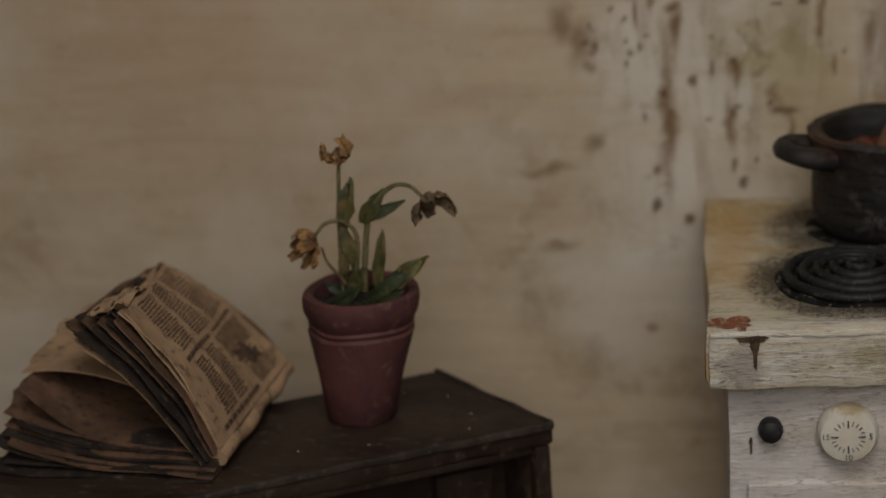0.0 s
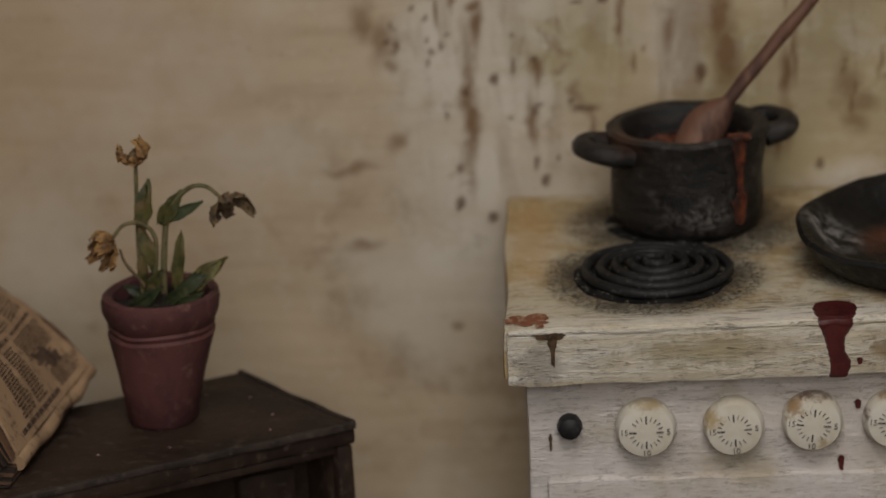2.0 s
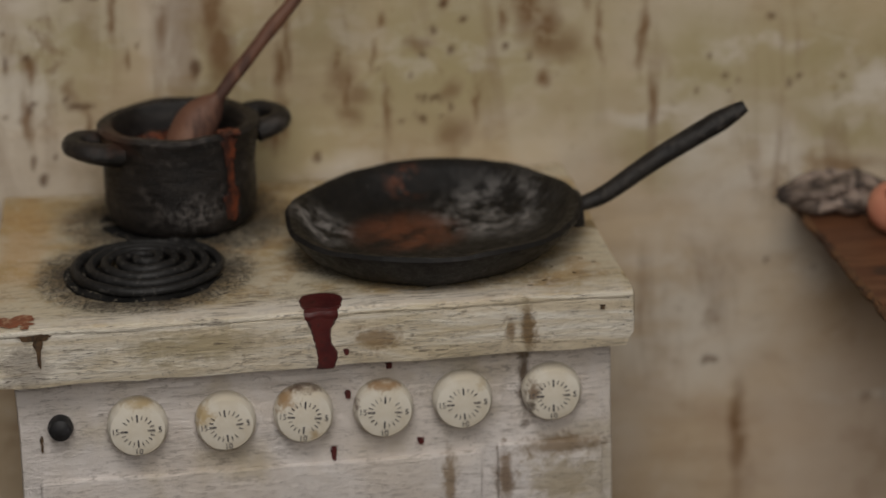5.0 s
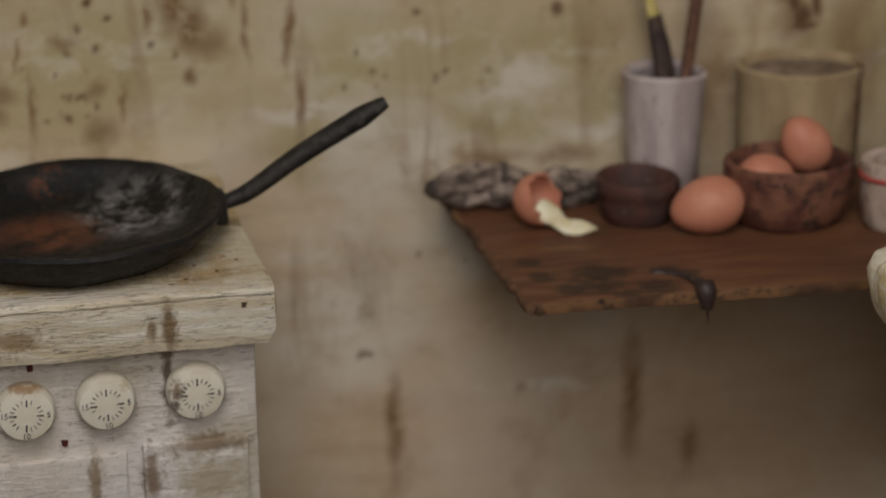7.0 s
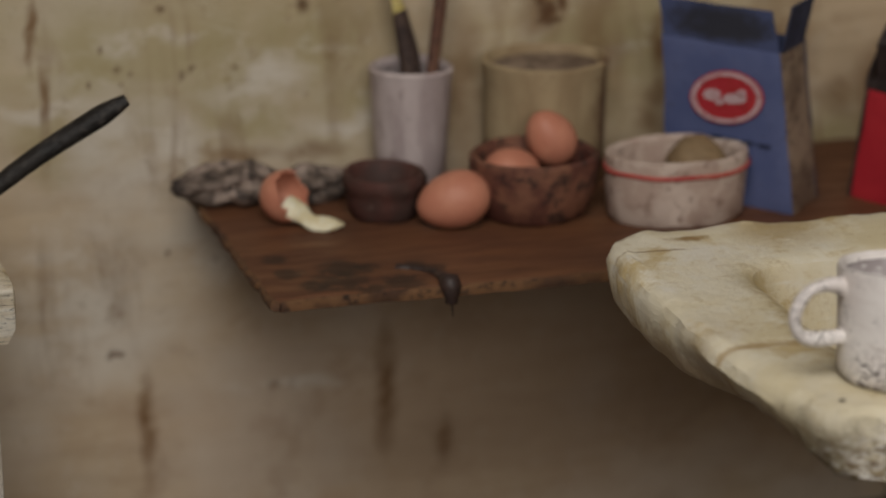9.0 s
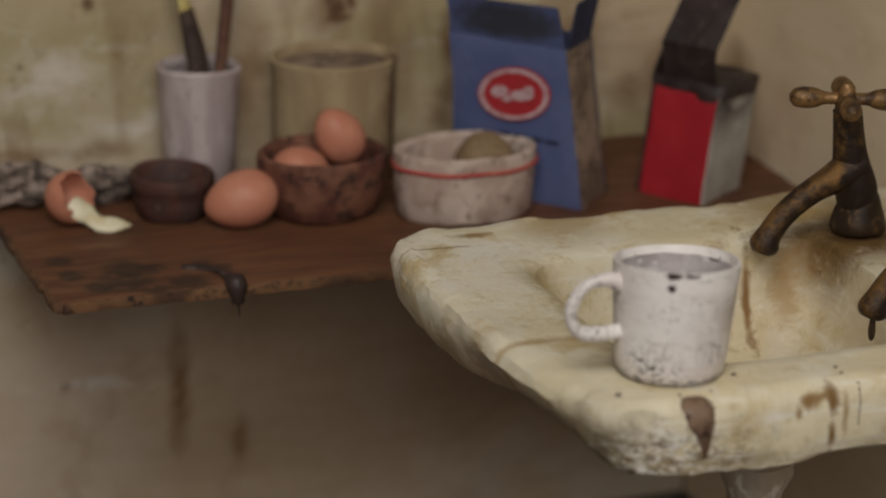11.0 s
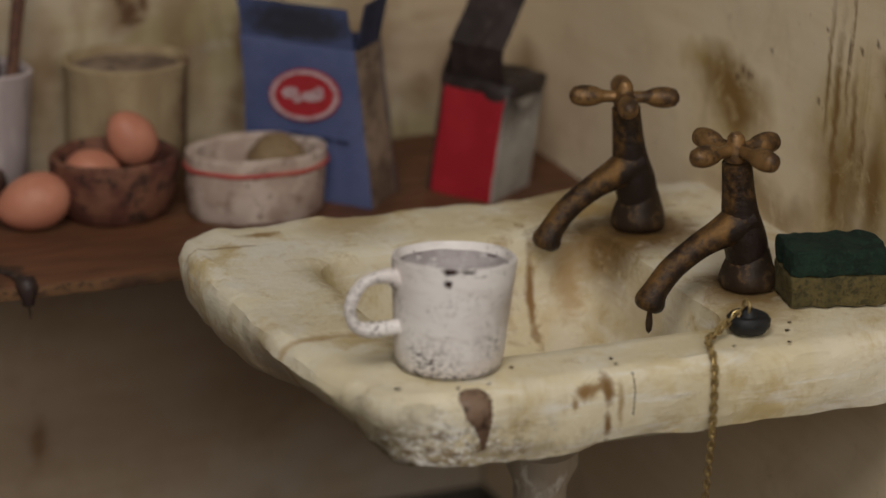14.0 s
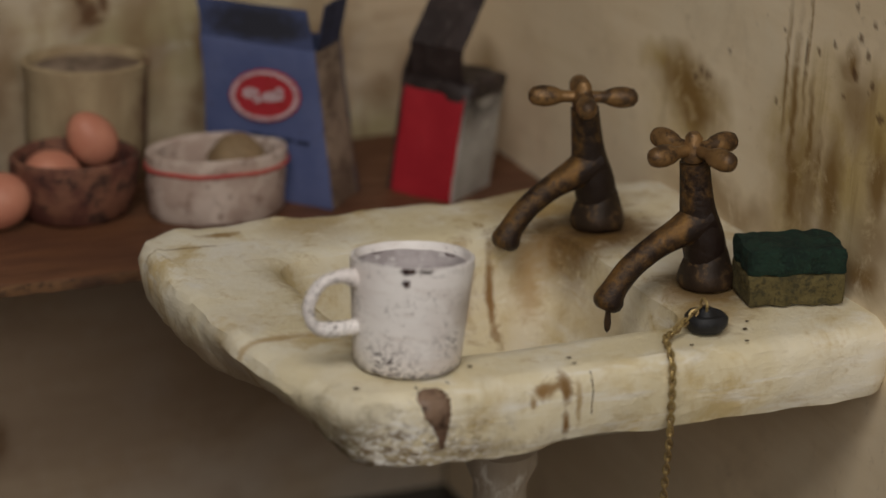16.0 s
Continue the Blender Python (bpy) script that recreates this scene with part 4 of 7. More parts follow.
part("worktop", cut_corner(block(bmesh.new(), -0.0522, 0.0518, -0.0345, 0.0336, 0.1832, SZ, 0.0011, 16, 0.0006, 0.015, 2)), M_TOP, stove, "sooty yellowed top plate with a cracked white edge")
bm = bmesh.new()
block(bm, -0.0519, 0.0515, -0.0352, -0.0344, 0.1829, SZ - 0.0009, 0.0003, 30, 0.00035, 0.006, 3)
part("front_edge", cut_corner(bm), M_STOVE_EDGE, stove)
bm = sweep(bmesh.new(), [Vector((-0.0516 + 0.1029 * k / 60, -0.0350 + 0.00006 * math.sin(k * 1.7), SZ - 0.0006 + 0.00008 * math.sin(k * 0.4) + 0.00005 * math.sin(k * 2.3))) for k in range(61)], lambda u: 0.00046 + 0.00006 * math.sin(40 * u), 8)
part("raised_lip", bm, M_STOVE_EDGE, stove, "cracked cream lip along the front edge")
for x in (-0.042, 0.042):
    for y in (-0.024, 0.024):
        foot = part("foot", revolve(bmesh.new(), [(0, 0), (0.004, 0), (0.0045, 0.002), (0.0035, 0.0062), (0, 0.0062)], 16), M_IRON, stove)
        foot.location = (x, y, 0)
# oven door and drawer front, proud of the body
part("oven_door", block(bmesh.new(), -0.0462, 0.0265, -0.0314, -0.0298, 0.055, 0.1640, 0.0005, 14, 0.0003, 0.01, 4), M_STOVE, stove)
part("drawer_front", block(bmesh.new(), 0.0292, 0.0470, -0.0316, -0.0298, 0.055, 0.1650, 0.0005, 14, 0.0003, 0.01, 5), M_STOVE, stove)


def dial(x, z, turn, seed):
    """A round cooker dial: skirt, domed face, tick marks and two numbers."""
    k = part("dial", revolve(bmesh.new(), [(0, 0), (0.0049, 0), (0.0050, 0.0008), (0.0049, 0.0021), (0.0044, 0.0030), (0.0030, 0.0033), (0, 0.0034)], 32, 0.00012, 0.004, seed), DIALS[seed - 1], stove, "yellowed white dial with black tick marks")
    k.matrix_local = pose(x, -0.0301, z, 90, 0, 0) @ pose(0, 0, 0, 0, 0, turn)
    for i in range(20):
        a = math.tau * i / 20
        r1, r0, w = (0.0028, 0.0016, 0.00013) if i % 5 == 0 else (0.0028, 0.0021, 0.00005)
        if (i * 7 + seed * 3) % 11 == 0 and i % 5:
            continue
        b = bmesh.new()
        block(b, r0, r1, -w, w, 0.0029, 0.00348, 0)
        bmesh.ops.rotate(b, verts=b.verts, cent=(0, 0, 0), matrix=Matrix.Rotation(a, 3, "Z"))
        part("tick_mark", b, M_INK, k, "", False)
    for text, a in (("5", 0.0), ("15", math.pi), ("10", -math.pi / 2)):
        lettering("number", text, 0.0014, Matrix.Translation((0.0036 * math.cos(a), 0.0037 * math.sin(a), 0.0033)), M_INK, k)


def dial_paint(name, spots):
    s = Shader(name)
    n1, n2 = s.noise(140, 4), s.noise(700, 5, 0.7)
    col = s.mix(s.step(n1, 0.35, 0.65), (0.68, 0.645, 0.565), (0.60, 0.545, 0.44))
    for c, r, tone in spots:
        col = s.mix(s.math("MULTIPLY", s.blot(c, r, 0.6, 700, 0.8), 0.85), col, tone)
    return s.done(col, 0.45, n2, 0.25, 0.0002)


DIALS = [dial_paint("dial_paint_clean", (((0.001, 0.0045, 0.002), (0.003, 0.001, 0.003), (0.40, 0.30, 0.16)),)),
         dial_paint("dial_paint_yellow", (((-0.0035, 0.002, 0.002), (0.002, 0.002, 0.003), (0.42, 0.30, 0.13)),)),
         dial_paint("dial_paint_rusty", (((-0.0035, 0.003, 0.002), (0.0022, 0.0022, 0.003), (0.30, 0.17, 0.06)), ((0.0, 0.0046, 0.001), (0.004, 0.0007, 0.003), (0.10, 0.05, 0.03)), ((0.002, -0.003, 0.003), (0.001, 0.001, 0.002), (0.40, 0.30, 0.17)))),
         dial_paint("dial_paint_brown_rim", (((0.0, 0.0044, 0.002), (0.0042, 0.0009, 0.003), (0.26, 0.14, 0.05)), ((-0.0045, 0.001, 0.001), (0.0006, 0.0014, 0.002), (0.08, 0.02, 0.015)))),
         dial_paint("dial_paint_pale", (((0.003, 0.003, 0.002), (0.001, 0.001, 0.002), (0.50, 0.42, 0.28)),)),
         dial_paint("dial_paint_burnt", (((-0.0032, 0.0006, 0.003), (0.0013, 0.0022, 0.003), (0.13, 0.07, 0.03)), ((-0.0036, -0.0016, 0.003), (0.0008, 0.0010, 0.003), (0.05, 0.03, 0.02))))]

for i, (x, z) in enumerate(((-0.0299, 0.1733), (-0.0156, 0.1731), (-0.0028, 0.1735), (0.0104, 0.1734), (0.0235, 0.1739), (0.0384, 0.1742))):
    dial(x, z, (0, 4, -6, -3, 2, 0)[i], i + 1)
b = part("ignition_button", revolve(bmesh.new(), [(0, 0), (0.0019, 0), (0.0021, 0.0012), (0.0018, 0.0026), (0.001, 0.0031), (0, 0.0032)], 24), M_RUBBER, stove, "round black push button")
b.matrix_local = pose(-0.0423, -0.0300, 0.1739, 90, 0, 0)


def hot_plate(x, y, turns, outer, dome):
    """A domed spiral heating coil in a shallow black dish with an uneven burnt rim."""
    dish = part("burner_dish", revolve(bmesh.new(), [(0, 0.0003), (outer - 0.0020, 0.0003), (outer - 0.0010, 0.0003), (outer - 0.0004, 0.0002), (outer - 0.0003, -0.0006)], 96, 0.0009, 0.004, 2), M_DISH, stove, "black burner dish with soot")
    dish.location = (x, y, SZ)
    if not turns:
        return
    n = int(48 * turns)
    path = []
    for i in range(n + 1):
        a = math.tau * turns * i / n - 3.2
        r = 0.0010 + (outer - 0.0018) * (i / n) ** 0.94
        path.append(Vector((r * math.cos(a), r * math.sin(a), 0.0009 + dome * (1 - r / outer) ** 0.8 + 0.0003 * noise.noise(Vector((a, 0, 0))))))
    coil = part("heating_coil", sweep(bmesh.new(), path, lambda u: 0.00082 + 0.00010 * math.sin(31 * u), 10), M_COIL, stove, "spiral black heating coil")
    coil.location = (x, y, SZ)


hot_plate(-0.0271, -0.0122, 4.7, 0.0139, 0.0020)


def spill(name, material, parent, x, y, z, w, h, seed, taper=0.2, rag=0.25, lie=False, turn=0.0):
    """A thin dried spill on an upright face, or lying on a level one."""
    ob = part(name, splash(bmesh.new(), w, h, seed, taper=taper, rag=rag), material, parent, "", False)
    ob.matrix_local = pose(x, y, z, 90 if lie else 0, 0, turn) if not lie else Matrix.Translation((x, y, z)) @ Matrix.Rotation(radians(turn), 4, "Z") @ pose(0, 0, 0, -90, 0, 0)
    return ob


# spills on the cooker: jam over the edge, grime at the corner, ochre runs
FE = -0.0354
dried_run("jam_spill", M_BLOODRED, stove, 0.0006, FE, SZ - 0.0004, 0.0094, (-0.0029, -0.0026, -0.0021, -0.0018, -0.0015, -0.0013, -0.0012, -0.0013), (0.0027, 0.0024, 0.0016, 0.0015, 0.0017, 0.0025, 0.0024, 0.0018), 0.0003)
puddle = part("jam_spill", splash(bmesh.new(), 0.0070, 0.0068, 4, thick=0.0006, rag=0.07), M_BLOODRED, stove)
puddle.matrix_local = Matrix.Translation((0.0008, -0.0284, SZ - 0.0001)) @ pose(0, 0, 0, -90, 0, 0)
part("jam_lip", block(bmesh.new(), -0.0024, 0.0033, -0.0358, -0.0336, SZ - 0.0014, SZ + 0.0003, 0.0008, 4, 0.0002, 0.002, 3), M_BLOODRED, stove)
spill("jam_spill", M_BLOODRED, stove, 0.0043, FE, SZ - 0.0066, 0.0010, 0.0012, 5)
spill("grime_drip", M_GRIME, stove, -0.0450, FE, SZ - 0.0006, 0.0055, 0.0012, 6)
spill("grime_drip", M_GRIME, stove, -0.0446, FE, SZ - 0.0010, 0.0017, 0.0056, 7, 0.6)
spill("grime_speck", M_GRIME, stove, 0.0463, FE, SZ - 0.0020, 0.0009, 0.0010, 11)
spill("sauce_spot", M_SAUCE_DRY, stove, -0.0487, -0.0290, SZ + 0.0002, 0.0064, 0.0042, 13, 0.0, 0.5, True)
spill("sauce_spot", M_SAUCE_DRY, stove, -0.0466, -0.0330, SZ + 0.0001, 0.0014, 0.0016, 14, 0.0, 0.3, True)
for x, z, w, h, s in ((0.0116, 0.1810, 0.0012, 0.0012, 15), (0.0047, 0.1765, 0.0012, 0.0016, 16), (0.0020, 0.1668, 0.0011, 0.0028, 17), (0.0165, 0.1672, 0.0013, 0.0014, 18)):
    spill("jam_spot", M_BLOODRED, stove, x, -0.0316 if z < 0.165 else -0.0303, z, w, h, s)
spill("grime_speck", M_GRIME, stove, -0.0455, -0.0303, 0.1722, 0.0007, 0.0030, 22, 0.4)
rnd = random.Random(5)
for i in range(26):
    x, y = rnd.uniform(0.005, 0.048), rnd.uniform(-0.031, -0.012)
    spill("crumb_fleck", M_GRIME, stove, x, y, SZ + 0.00005, rnd.uniform(0.0004, 0.0011), rnd.uniform(0.0003, 0.0007), 30 + i, 0, 0.3, True)

# ---------------------------------------------------------------- the stew pot with its spoon
hot_plate(-0.0222, 0.0143, 0, 0.0124, 0.0)
POT = (-0.0004, 0.5480, SZ + 0.0006)
pot = thing("cooking_pot", pose(*POT, 0, 0, 24), "black iron stew pot with two loop handles and dried sauce", "pot")
R, H = 0.0130, 0.0178
q = Shader("worn_pot_iron")
f1, f2 = q.noise(1.0, 7, 0.7, q.stretched((150, 150, 620)), 0.6), q.noise(900, 5, 0.75)
base = q.mix(q.step(f1, 0.40, 0.62), (0.0060, 0.0050, 0.0046), (0.019, 0.0155, 0.0138))
base = q.mix(q.step(q.noise(210, 7, 0.75, None, 0.4), 0.53, 0.66, 0.0, 0.7), base, (0.070, 0.060, 0.054))
# Pale patch low in front: worn iron with its highlight painted in.
base = q.mix(q.math("MULTIPLY", q.blot((-0.0020, -0.0125, 0.0045), (0.0060, 0.004, 0.0032), 0.5, 300, 0.9), q.step(f2, 0.42, 0.60)), base, (0.115, 0.103, 0.096))
base = q.mix(q.math("MULTIPLY", q.blot((-0.0115, -0.002, 0.0172), (0.004, 0.007, 0.0022), 0.5, 300, 0.9), 0.55), base, (0.085, 0.034, 0.018))
M_POT = q.done(base, q.step(f2, 0.3, 0.7, 0.34, 0.66), q.mix(0.5, f1, f2), 0.9, 0.0006, 0.05, 0.42)
part("body", revolve(bmesh.new(), [(0, 0.0), (0.0108, 0.0), (0.0119, 0.0012), (0.0124, 0.004), (0.0123, 0.010), (0.0126, 0.0140), (R, H - 0.0012), (R + 0.0002, H - 0.0003), (R - 0.0005, H + 0.0003), (R - 0.0020, H + 0.0001), (R - 0.0026, H - 0.0008), (0.0106, 0.012), (0.0104, 0.0035), (0, 0.003)], 56, 0.0004, 0.006, 3), M_POT, pot)
for s in (1, -1):
    h = part("handle", sweep(bmesh.new(), spline([(s * 0.0118, -0.0042, H - 0.0030), (s * 0.0152, -0.0043, H - 0.0022), (s * 0.0174, -0.0022, H - 0.0018), (s * 0.0178, 0.0010, H - 0.0018), (s * 0.0160, 0.0040, H - 0.002), (s * 0.0118, 0.0044, H - 0.0028)], 30), lambda u: 0.0021 - 0.0004 * math.sin(math.pi * u) ** 2, 12, 0.86), M_POT, pot)
bm = revolve(bmesh.new(), [(0, H - 0.0048), (0.006, H - 0.0046), (0.0107, H - 0.0050), (0.0107, H - 0.0056), (0, H - 0.0056)], 32, 0.0007, 0.003, 5)
part("stew", bm, M_SAUCE, pot, "brown-red stew with lumps")
for i, (x, y, r) in enumerate(((-0.004, 0.002, 0.0028), (0.003, 0.004, 0.0022), (-0.006, -0.003, 0.002), (0.001, -0.0035, 0.0024))):
    b = bmesh.new()
    bmesh.ops.create_icosphere(b, subdivisions=2, radius=r)
    wobble(b, 0.0006, 0.002, i)
    o = part("lump", b, M_SAUCE, pot)
    o.location = (x, y, H - 0.0048)
for w, h, drop, seed in ((0.0030, 0.0050, 0.0, 41), (0.0014, 0.0062, 0.0040, 42), (0.0030, 0.0058, 0.0098, 43)):
    d = spill("sauce_run", M_SAUCE, pot, 0, 0, 0, w, h, seed, 0.2, 0.3)
    d.matrix_local = pose(0, 0, 0, 0, 0, 14) @ Matrix.Translation((0.0001 * (seed - 42), -R - 0.0003 + 0.025 * drop, H + 0.0004 - drop))
part("sauce_on_rim", block(bmesh.new(), 0.0022, 0.0052, -0.0133, -0.0100, H, H + 0.0007, 0.0003, 4, 0.0003, 0.001, 3), M_SAUCE, pot)

pot.scale = (1.085, 1.085, 1.0)

spoon = thing("wooden_spoon", pose(0.0022, 0.5466, POT[2] + 0.0136), "reddish-brown wooden spoon standing in the pot", "spoon")
path = spline([(-0.0034, -0.0022, -0.0004), (0.0006, -0.0004, 0.0042), (0.0056, 0.0016, 0.0092), (0.0100, 0.0032, 0.0142), (0.0224, 0.0072, 0.0278), (0.0344, 0.0110, 0.0420)], 48)
bm = bmesh.new()
rings = []
for k, c in enumerate(path):
    u = k / 48
    along = (path[min(k + 1, 48)] - path[max(k - 1, 0)]).normalized()
    wide = along.cross(Vector((-0.05, -0.92, 0.38))).normalized()
    deep = along.cross(wide)
    head = max(0.0, 1 - ((u - 0.17) / 0.205) ** 2) ** 0.6 if u < 0.375 else 0.0
    w_, d_ = max(0.0037 * head, 0.0012 if u > 0.2 else 0.0004), 0.0011 if u > 0.30 else 0.0011 * max(head, 0.3)
    rings.append([bm.verts.new(c + wide * w_ * math.cos(a) + deep * (d_ * math.sin(a) + 0.0010 * head * math.cos(a) ** 2)) for a in (math.tau * i / 16 for i in range(16))])
for a, b in zip(rings, rings[1:]):
    for i in range(16):
        bm.faces.new((a[i], a[(i + 1) % 16], b[(i + 1) % 16], b[i]))
bm.faces.new(rings[0][::-1])
bm.faces.new(rings[-1])
bmesh.ops.recalc_face_normals(bm, faces=bm.faces)
wobble(bm, 0.0003, 0.005, 4)
part("spoon_body", bm, M_SPOON, spoon)

# ---------------------------------------------------------------- the frying pan
pan = thing("frying_pan", pose(0.0422, 0.5282, SZ + 0.0004, 0, -1.0, 0), "black cast-iron frying pan with burnt sauce", "frying pan")
R = 0.0252
prof = [(0, 0), (0.0170, 0.0), (0.0192, 0.0004), (0.0214, 0.0020), (0.0236, 0.0045), (R - 0.0002, 0.0066), (R + 0.0002, 0.0073), (R - 0.0004, 0.0079), (R - 0.0016, 0.0077), (R - 0.0028, 0.0066), (0.0205, 0.0038), (0.0178, 0.0026), (0.012, 0.0021), (0, 0.0019)]
s = Shader("burnt_pan_iron")
fl = s.noise(650, 6, 0.7)
base = s.mix(s.step(s.noise(110, 5, 0.6, None, 0.5), 0.4, 0.66), (0.0040, 0.0035, 0.0034), (0.0105, 0.0092, 0.0085))
ash = s.math("MULTIPLY", s.near((0.0100, 0.0070, 0.003), 0.0150, 0.004), s.step(s.noise(190, 8, 0.78, None, 0.25), 0.44, 0.66))
ash = s.math("MAXIMUM", ash, s.math("MULTIPLY", s.near((-0.0190, 0.0010, 0.004), 0.0090, 0.003), s.step(s.noise(260, 8, 0.78, None, 0.25), 0.44, 0.66)))
base = s.mix(s.math("MULTIPLY", ash, 0.8), base, (0.33, 0.315, 0.305))
red = s.math("MULTIPLY", s.near((-0.0043, 0.0004, 0.002), 0.0125, 0.004), s.step(s.noise(150, 6, 0.7, None, 0.4), 0.32, 0.58))
red = s.math("MAXIMUM", red, s.math("MULTIPLY", s.near((-0.003, 0.0190, 0.005), 0.0055), s.step(s.noise(300, 4), 0.45, 0.6)))
base = s.mix(s.math("MULTIPLY", red, 0.95), base, (0.135, 0.044, 0.020))
dust = s.math("MULTIPLY", s.step(s.noise(420, 8, 0.8), 0.55, 0.68), s.step(s.noise(90, 4), 0.40, 0.62, 0.0, 0.5))
base = s.mix(dust, base, (0.075, 0.068, 0.064))
M_PAN = s.done(base, s.step(fl, 0.3, 0.7, 0.4, 0.68), s.mix(0.35, fl, s.noise(260, 4)), 0.8, 0.0006, 0.05, 0.34)
bm = revolve(bmesh.new(), prof, 72)
for v in bm.verts:
    a, r = math.atan2(v.co.y, v.co.x), v.co.to_2d().length
    up = min(1.0, max(0.0, v.co.z - 0.0008) / 0.006)
    swell = lambda a0, w: math.exp((math.cos(a - a0) - 1) / w)
    k = 1 + 0.085 * swell(1.05, 0.10) - 0.045 * swell(2.40, 0.10) + 0.045 * swell(-2.65, 0.12) - 0.025 * swell(3.14, 0.05) + 0.012 * math.sin(3 * a + 0.6) + 0.006 * math.sin(7 * a)
    v.co.x, v.co.y = v.co.x * k, v.co.y * k - 0.0024
    v.co.z += up * (-0.0006 + 0.0002 * v.co.y / R - 0.0004 * v.co.x / R + 0.0002 * math.sin(4 * a + 1.2) + 0.0001 * math.sin(9 * a))
wobble(bm, 0.0003, 0.008, 7)
wobble(bm, 0.00012, 0.0020, 9)
part("bowl", bm, M_PAN, pan)
hp = spline([(R - 0.0010, 0.0020, 0.0040), (R + 0.0026, 0.0019, 0.0050), (R + 0.0060, 0.0018, 0.0066), (0.0400, 0.0014, 0.0124), (0.0545, 0.0006, 0.0206)], 40)
part("handle", sweep(bmesh.new(), hp, lambda u: (0.0013 + 0.0007 * u) * min(1.0, ((1.03 - u) / 0.1)) ** 0.5, 12, 0.8), M_IRON, pan)
part("handle_collar", block(bmesh.new(), R - 0.0012, R + 0.0010, -0.0016, 0.0048, 0.0012, 0.0064, 0.0008, 4, 0.0003, 0.002, 2), M_IRON, pan)

# ---------------------------------------------------------------- the dark cabinet with flowerpot and newspaper
C0, ALONG, BACK = Vector((-0.0578, 0.5140, 0)), Vector((-0.884, -0.468, 0)), Vector((-0.70, 0.714, 0))
CZ = 0.170
M_WORN_EDGE = mottled("worn_dark_edge", (0.040, 0.028, 0.022), (0.022, 0.015, 0.012), (0.070, 0.052, 0.042), 160, 700, 0.60)
cabinet = thing("side_cabinet", Matrix.Identity(4), "small dark-stained wooden side cabinet with panelled drawer", "cabinet")
cabinet.location = (-0.09, 0.50, 0)


def cabinet_block(name, a0, a1, b0, b1, z0, z1, bevel, material, wob=0.0003, seed=0, cuts=10, parent=None):
    """A block in the cabinet's own directions: a along the front, b towards the back."""
    bm = block(bmesh.new(), a0, a1, b0, b1, z0, z1, bevel, cuts, wob, 0.008, seed)
    for v in bm.verts:
        v.co = C0 + ALONG * v.co.x + BACK * v.co.y + Vector((0, 0, v.co.z)) - (cabinet.location if not parent else cabinet.location)
    bmesh.ops.recalc_face_normals(bm, faces=bm.faces)
    return part(name, bm, material, parent or cabinet)


LEN, DEP = 0.108, 0.0335
cabinet_block("top_board", 0.0, LEN, 0.0, DEP, CZ - 0.0040, CZ, 0.0009, M_CABINET, 0.0004, 1)
# Added strips: the edge's worn, highlighted line given as lighter wood.
cabinet_block("edge_moulding", 0.0002, LEN, -0.0005, 0.0004, CZ - 0.0010, CZ + 0.0002, 0.0002, M_WORN_EDGE, 0.0003, 21, 40)
cabinet_block("edge_moulding", -0.0004, 0.0004, 0.0004, DEP, CZ - 0.0010, CZ + 0.0002, 0.0002, M_WORN_EDGE, 0.0003, 22, 20)
cabinet_block("side_panel", 0.0008, 0.0030, 0.0020, DEP - 0.0006, 0.004, CZ - 0.0040, 0.0004, M_CABINET, 0.0002, 2)
cabinet_block("side_panel", LEN - 0.003, LEN - 0.0008, 0.0020, DEP - 0.0006, 0.004, CZ - 0.0040, 0.0004, M_CABINET, 0.0002, 3)
cabinet_block("back_panel", 0.003, LEN - 0.003, DEP - 0.002, DEP - 0.0006, 0.004, CZ - 0.0040, 0.0003, M_CABINET, 0.0002, 4)
cabinet_block("stile", 0.0006, 0.0034, 0.0002, 0.0020, 0.0, CZ - 0.0040, 0.0005, M_CABINET, 0.0002, 5)
cabinet_block("stile", LEN - 0.0034, LEN - 0.0006, 0.0002, 0.0020, 0.0, CZ - 0.0040, 0.0005, M_CABINET, 0.0002, 6)
cabinet_block("rail", 0.0034, LEN - 0.0034, 0.0008, 0.0090, CZ - 0.0056, CZ - 0.0040, 0.0004, M_CABINET, 0.0002, 7)
cabinet_block("bottom_board", 0.0030, LEN - 0.003, 0.0020, DEP - 0.002, 0.004, 0.0065, 0.0004, M_CABINET, 0.0002, 8)
door = cabinet_block("drawer_front", 0.0040, 0.0500, 0.0080, 0.0096, CZ - 0.046, CZ - 0.0058, 0.0004, M_CABINET, 0.0002, 9)
cabinet_block("raised_panel", 0.0075, 0.0180, 0.0062, 0.0082, CZ - 0.042, CZ - 0.0088, 0.0008, M_CABINET, 0.0003, 10, 10, door)
cabinet_block("drawer_front", 0.0520, LEN - 0.004, 0.0080, 0.0096, CZ - 0.046, CZ - 0.0058, 0.0004, M_CABINET, 0.0002, 11)
cabinet_block("door", 0.0040, LEN - 0.004, 0.0034, 0.0050, 0.008, CZ - 0.048, 0.0004, M_CABINET, 0.0002, 12)
rnd = random.Random(8)
for i in range(9):
    a, b_ = rnd.uniform(0.004, 0.04), rnd.uniform(0.004, 0.03)
    p = C0 + ALONG * a + BACK * b_ - cabinet.location
    spill("dust_fleck", M_LOGO_WHITE, cabinet, p.x, p.y, CZ + 0.0001, rnd.uniform(0.0003, 0.0006), 0.0003, 60 + i, 0, 0.3, True)

PX, PY = -0.0899, 0.5174
pot2 = thing("flower_pot", pose(PX, PY, CZ, 0, 0, 0), "reddish clay flower pot with a grooved rim", "flower pot")
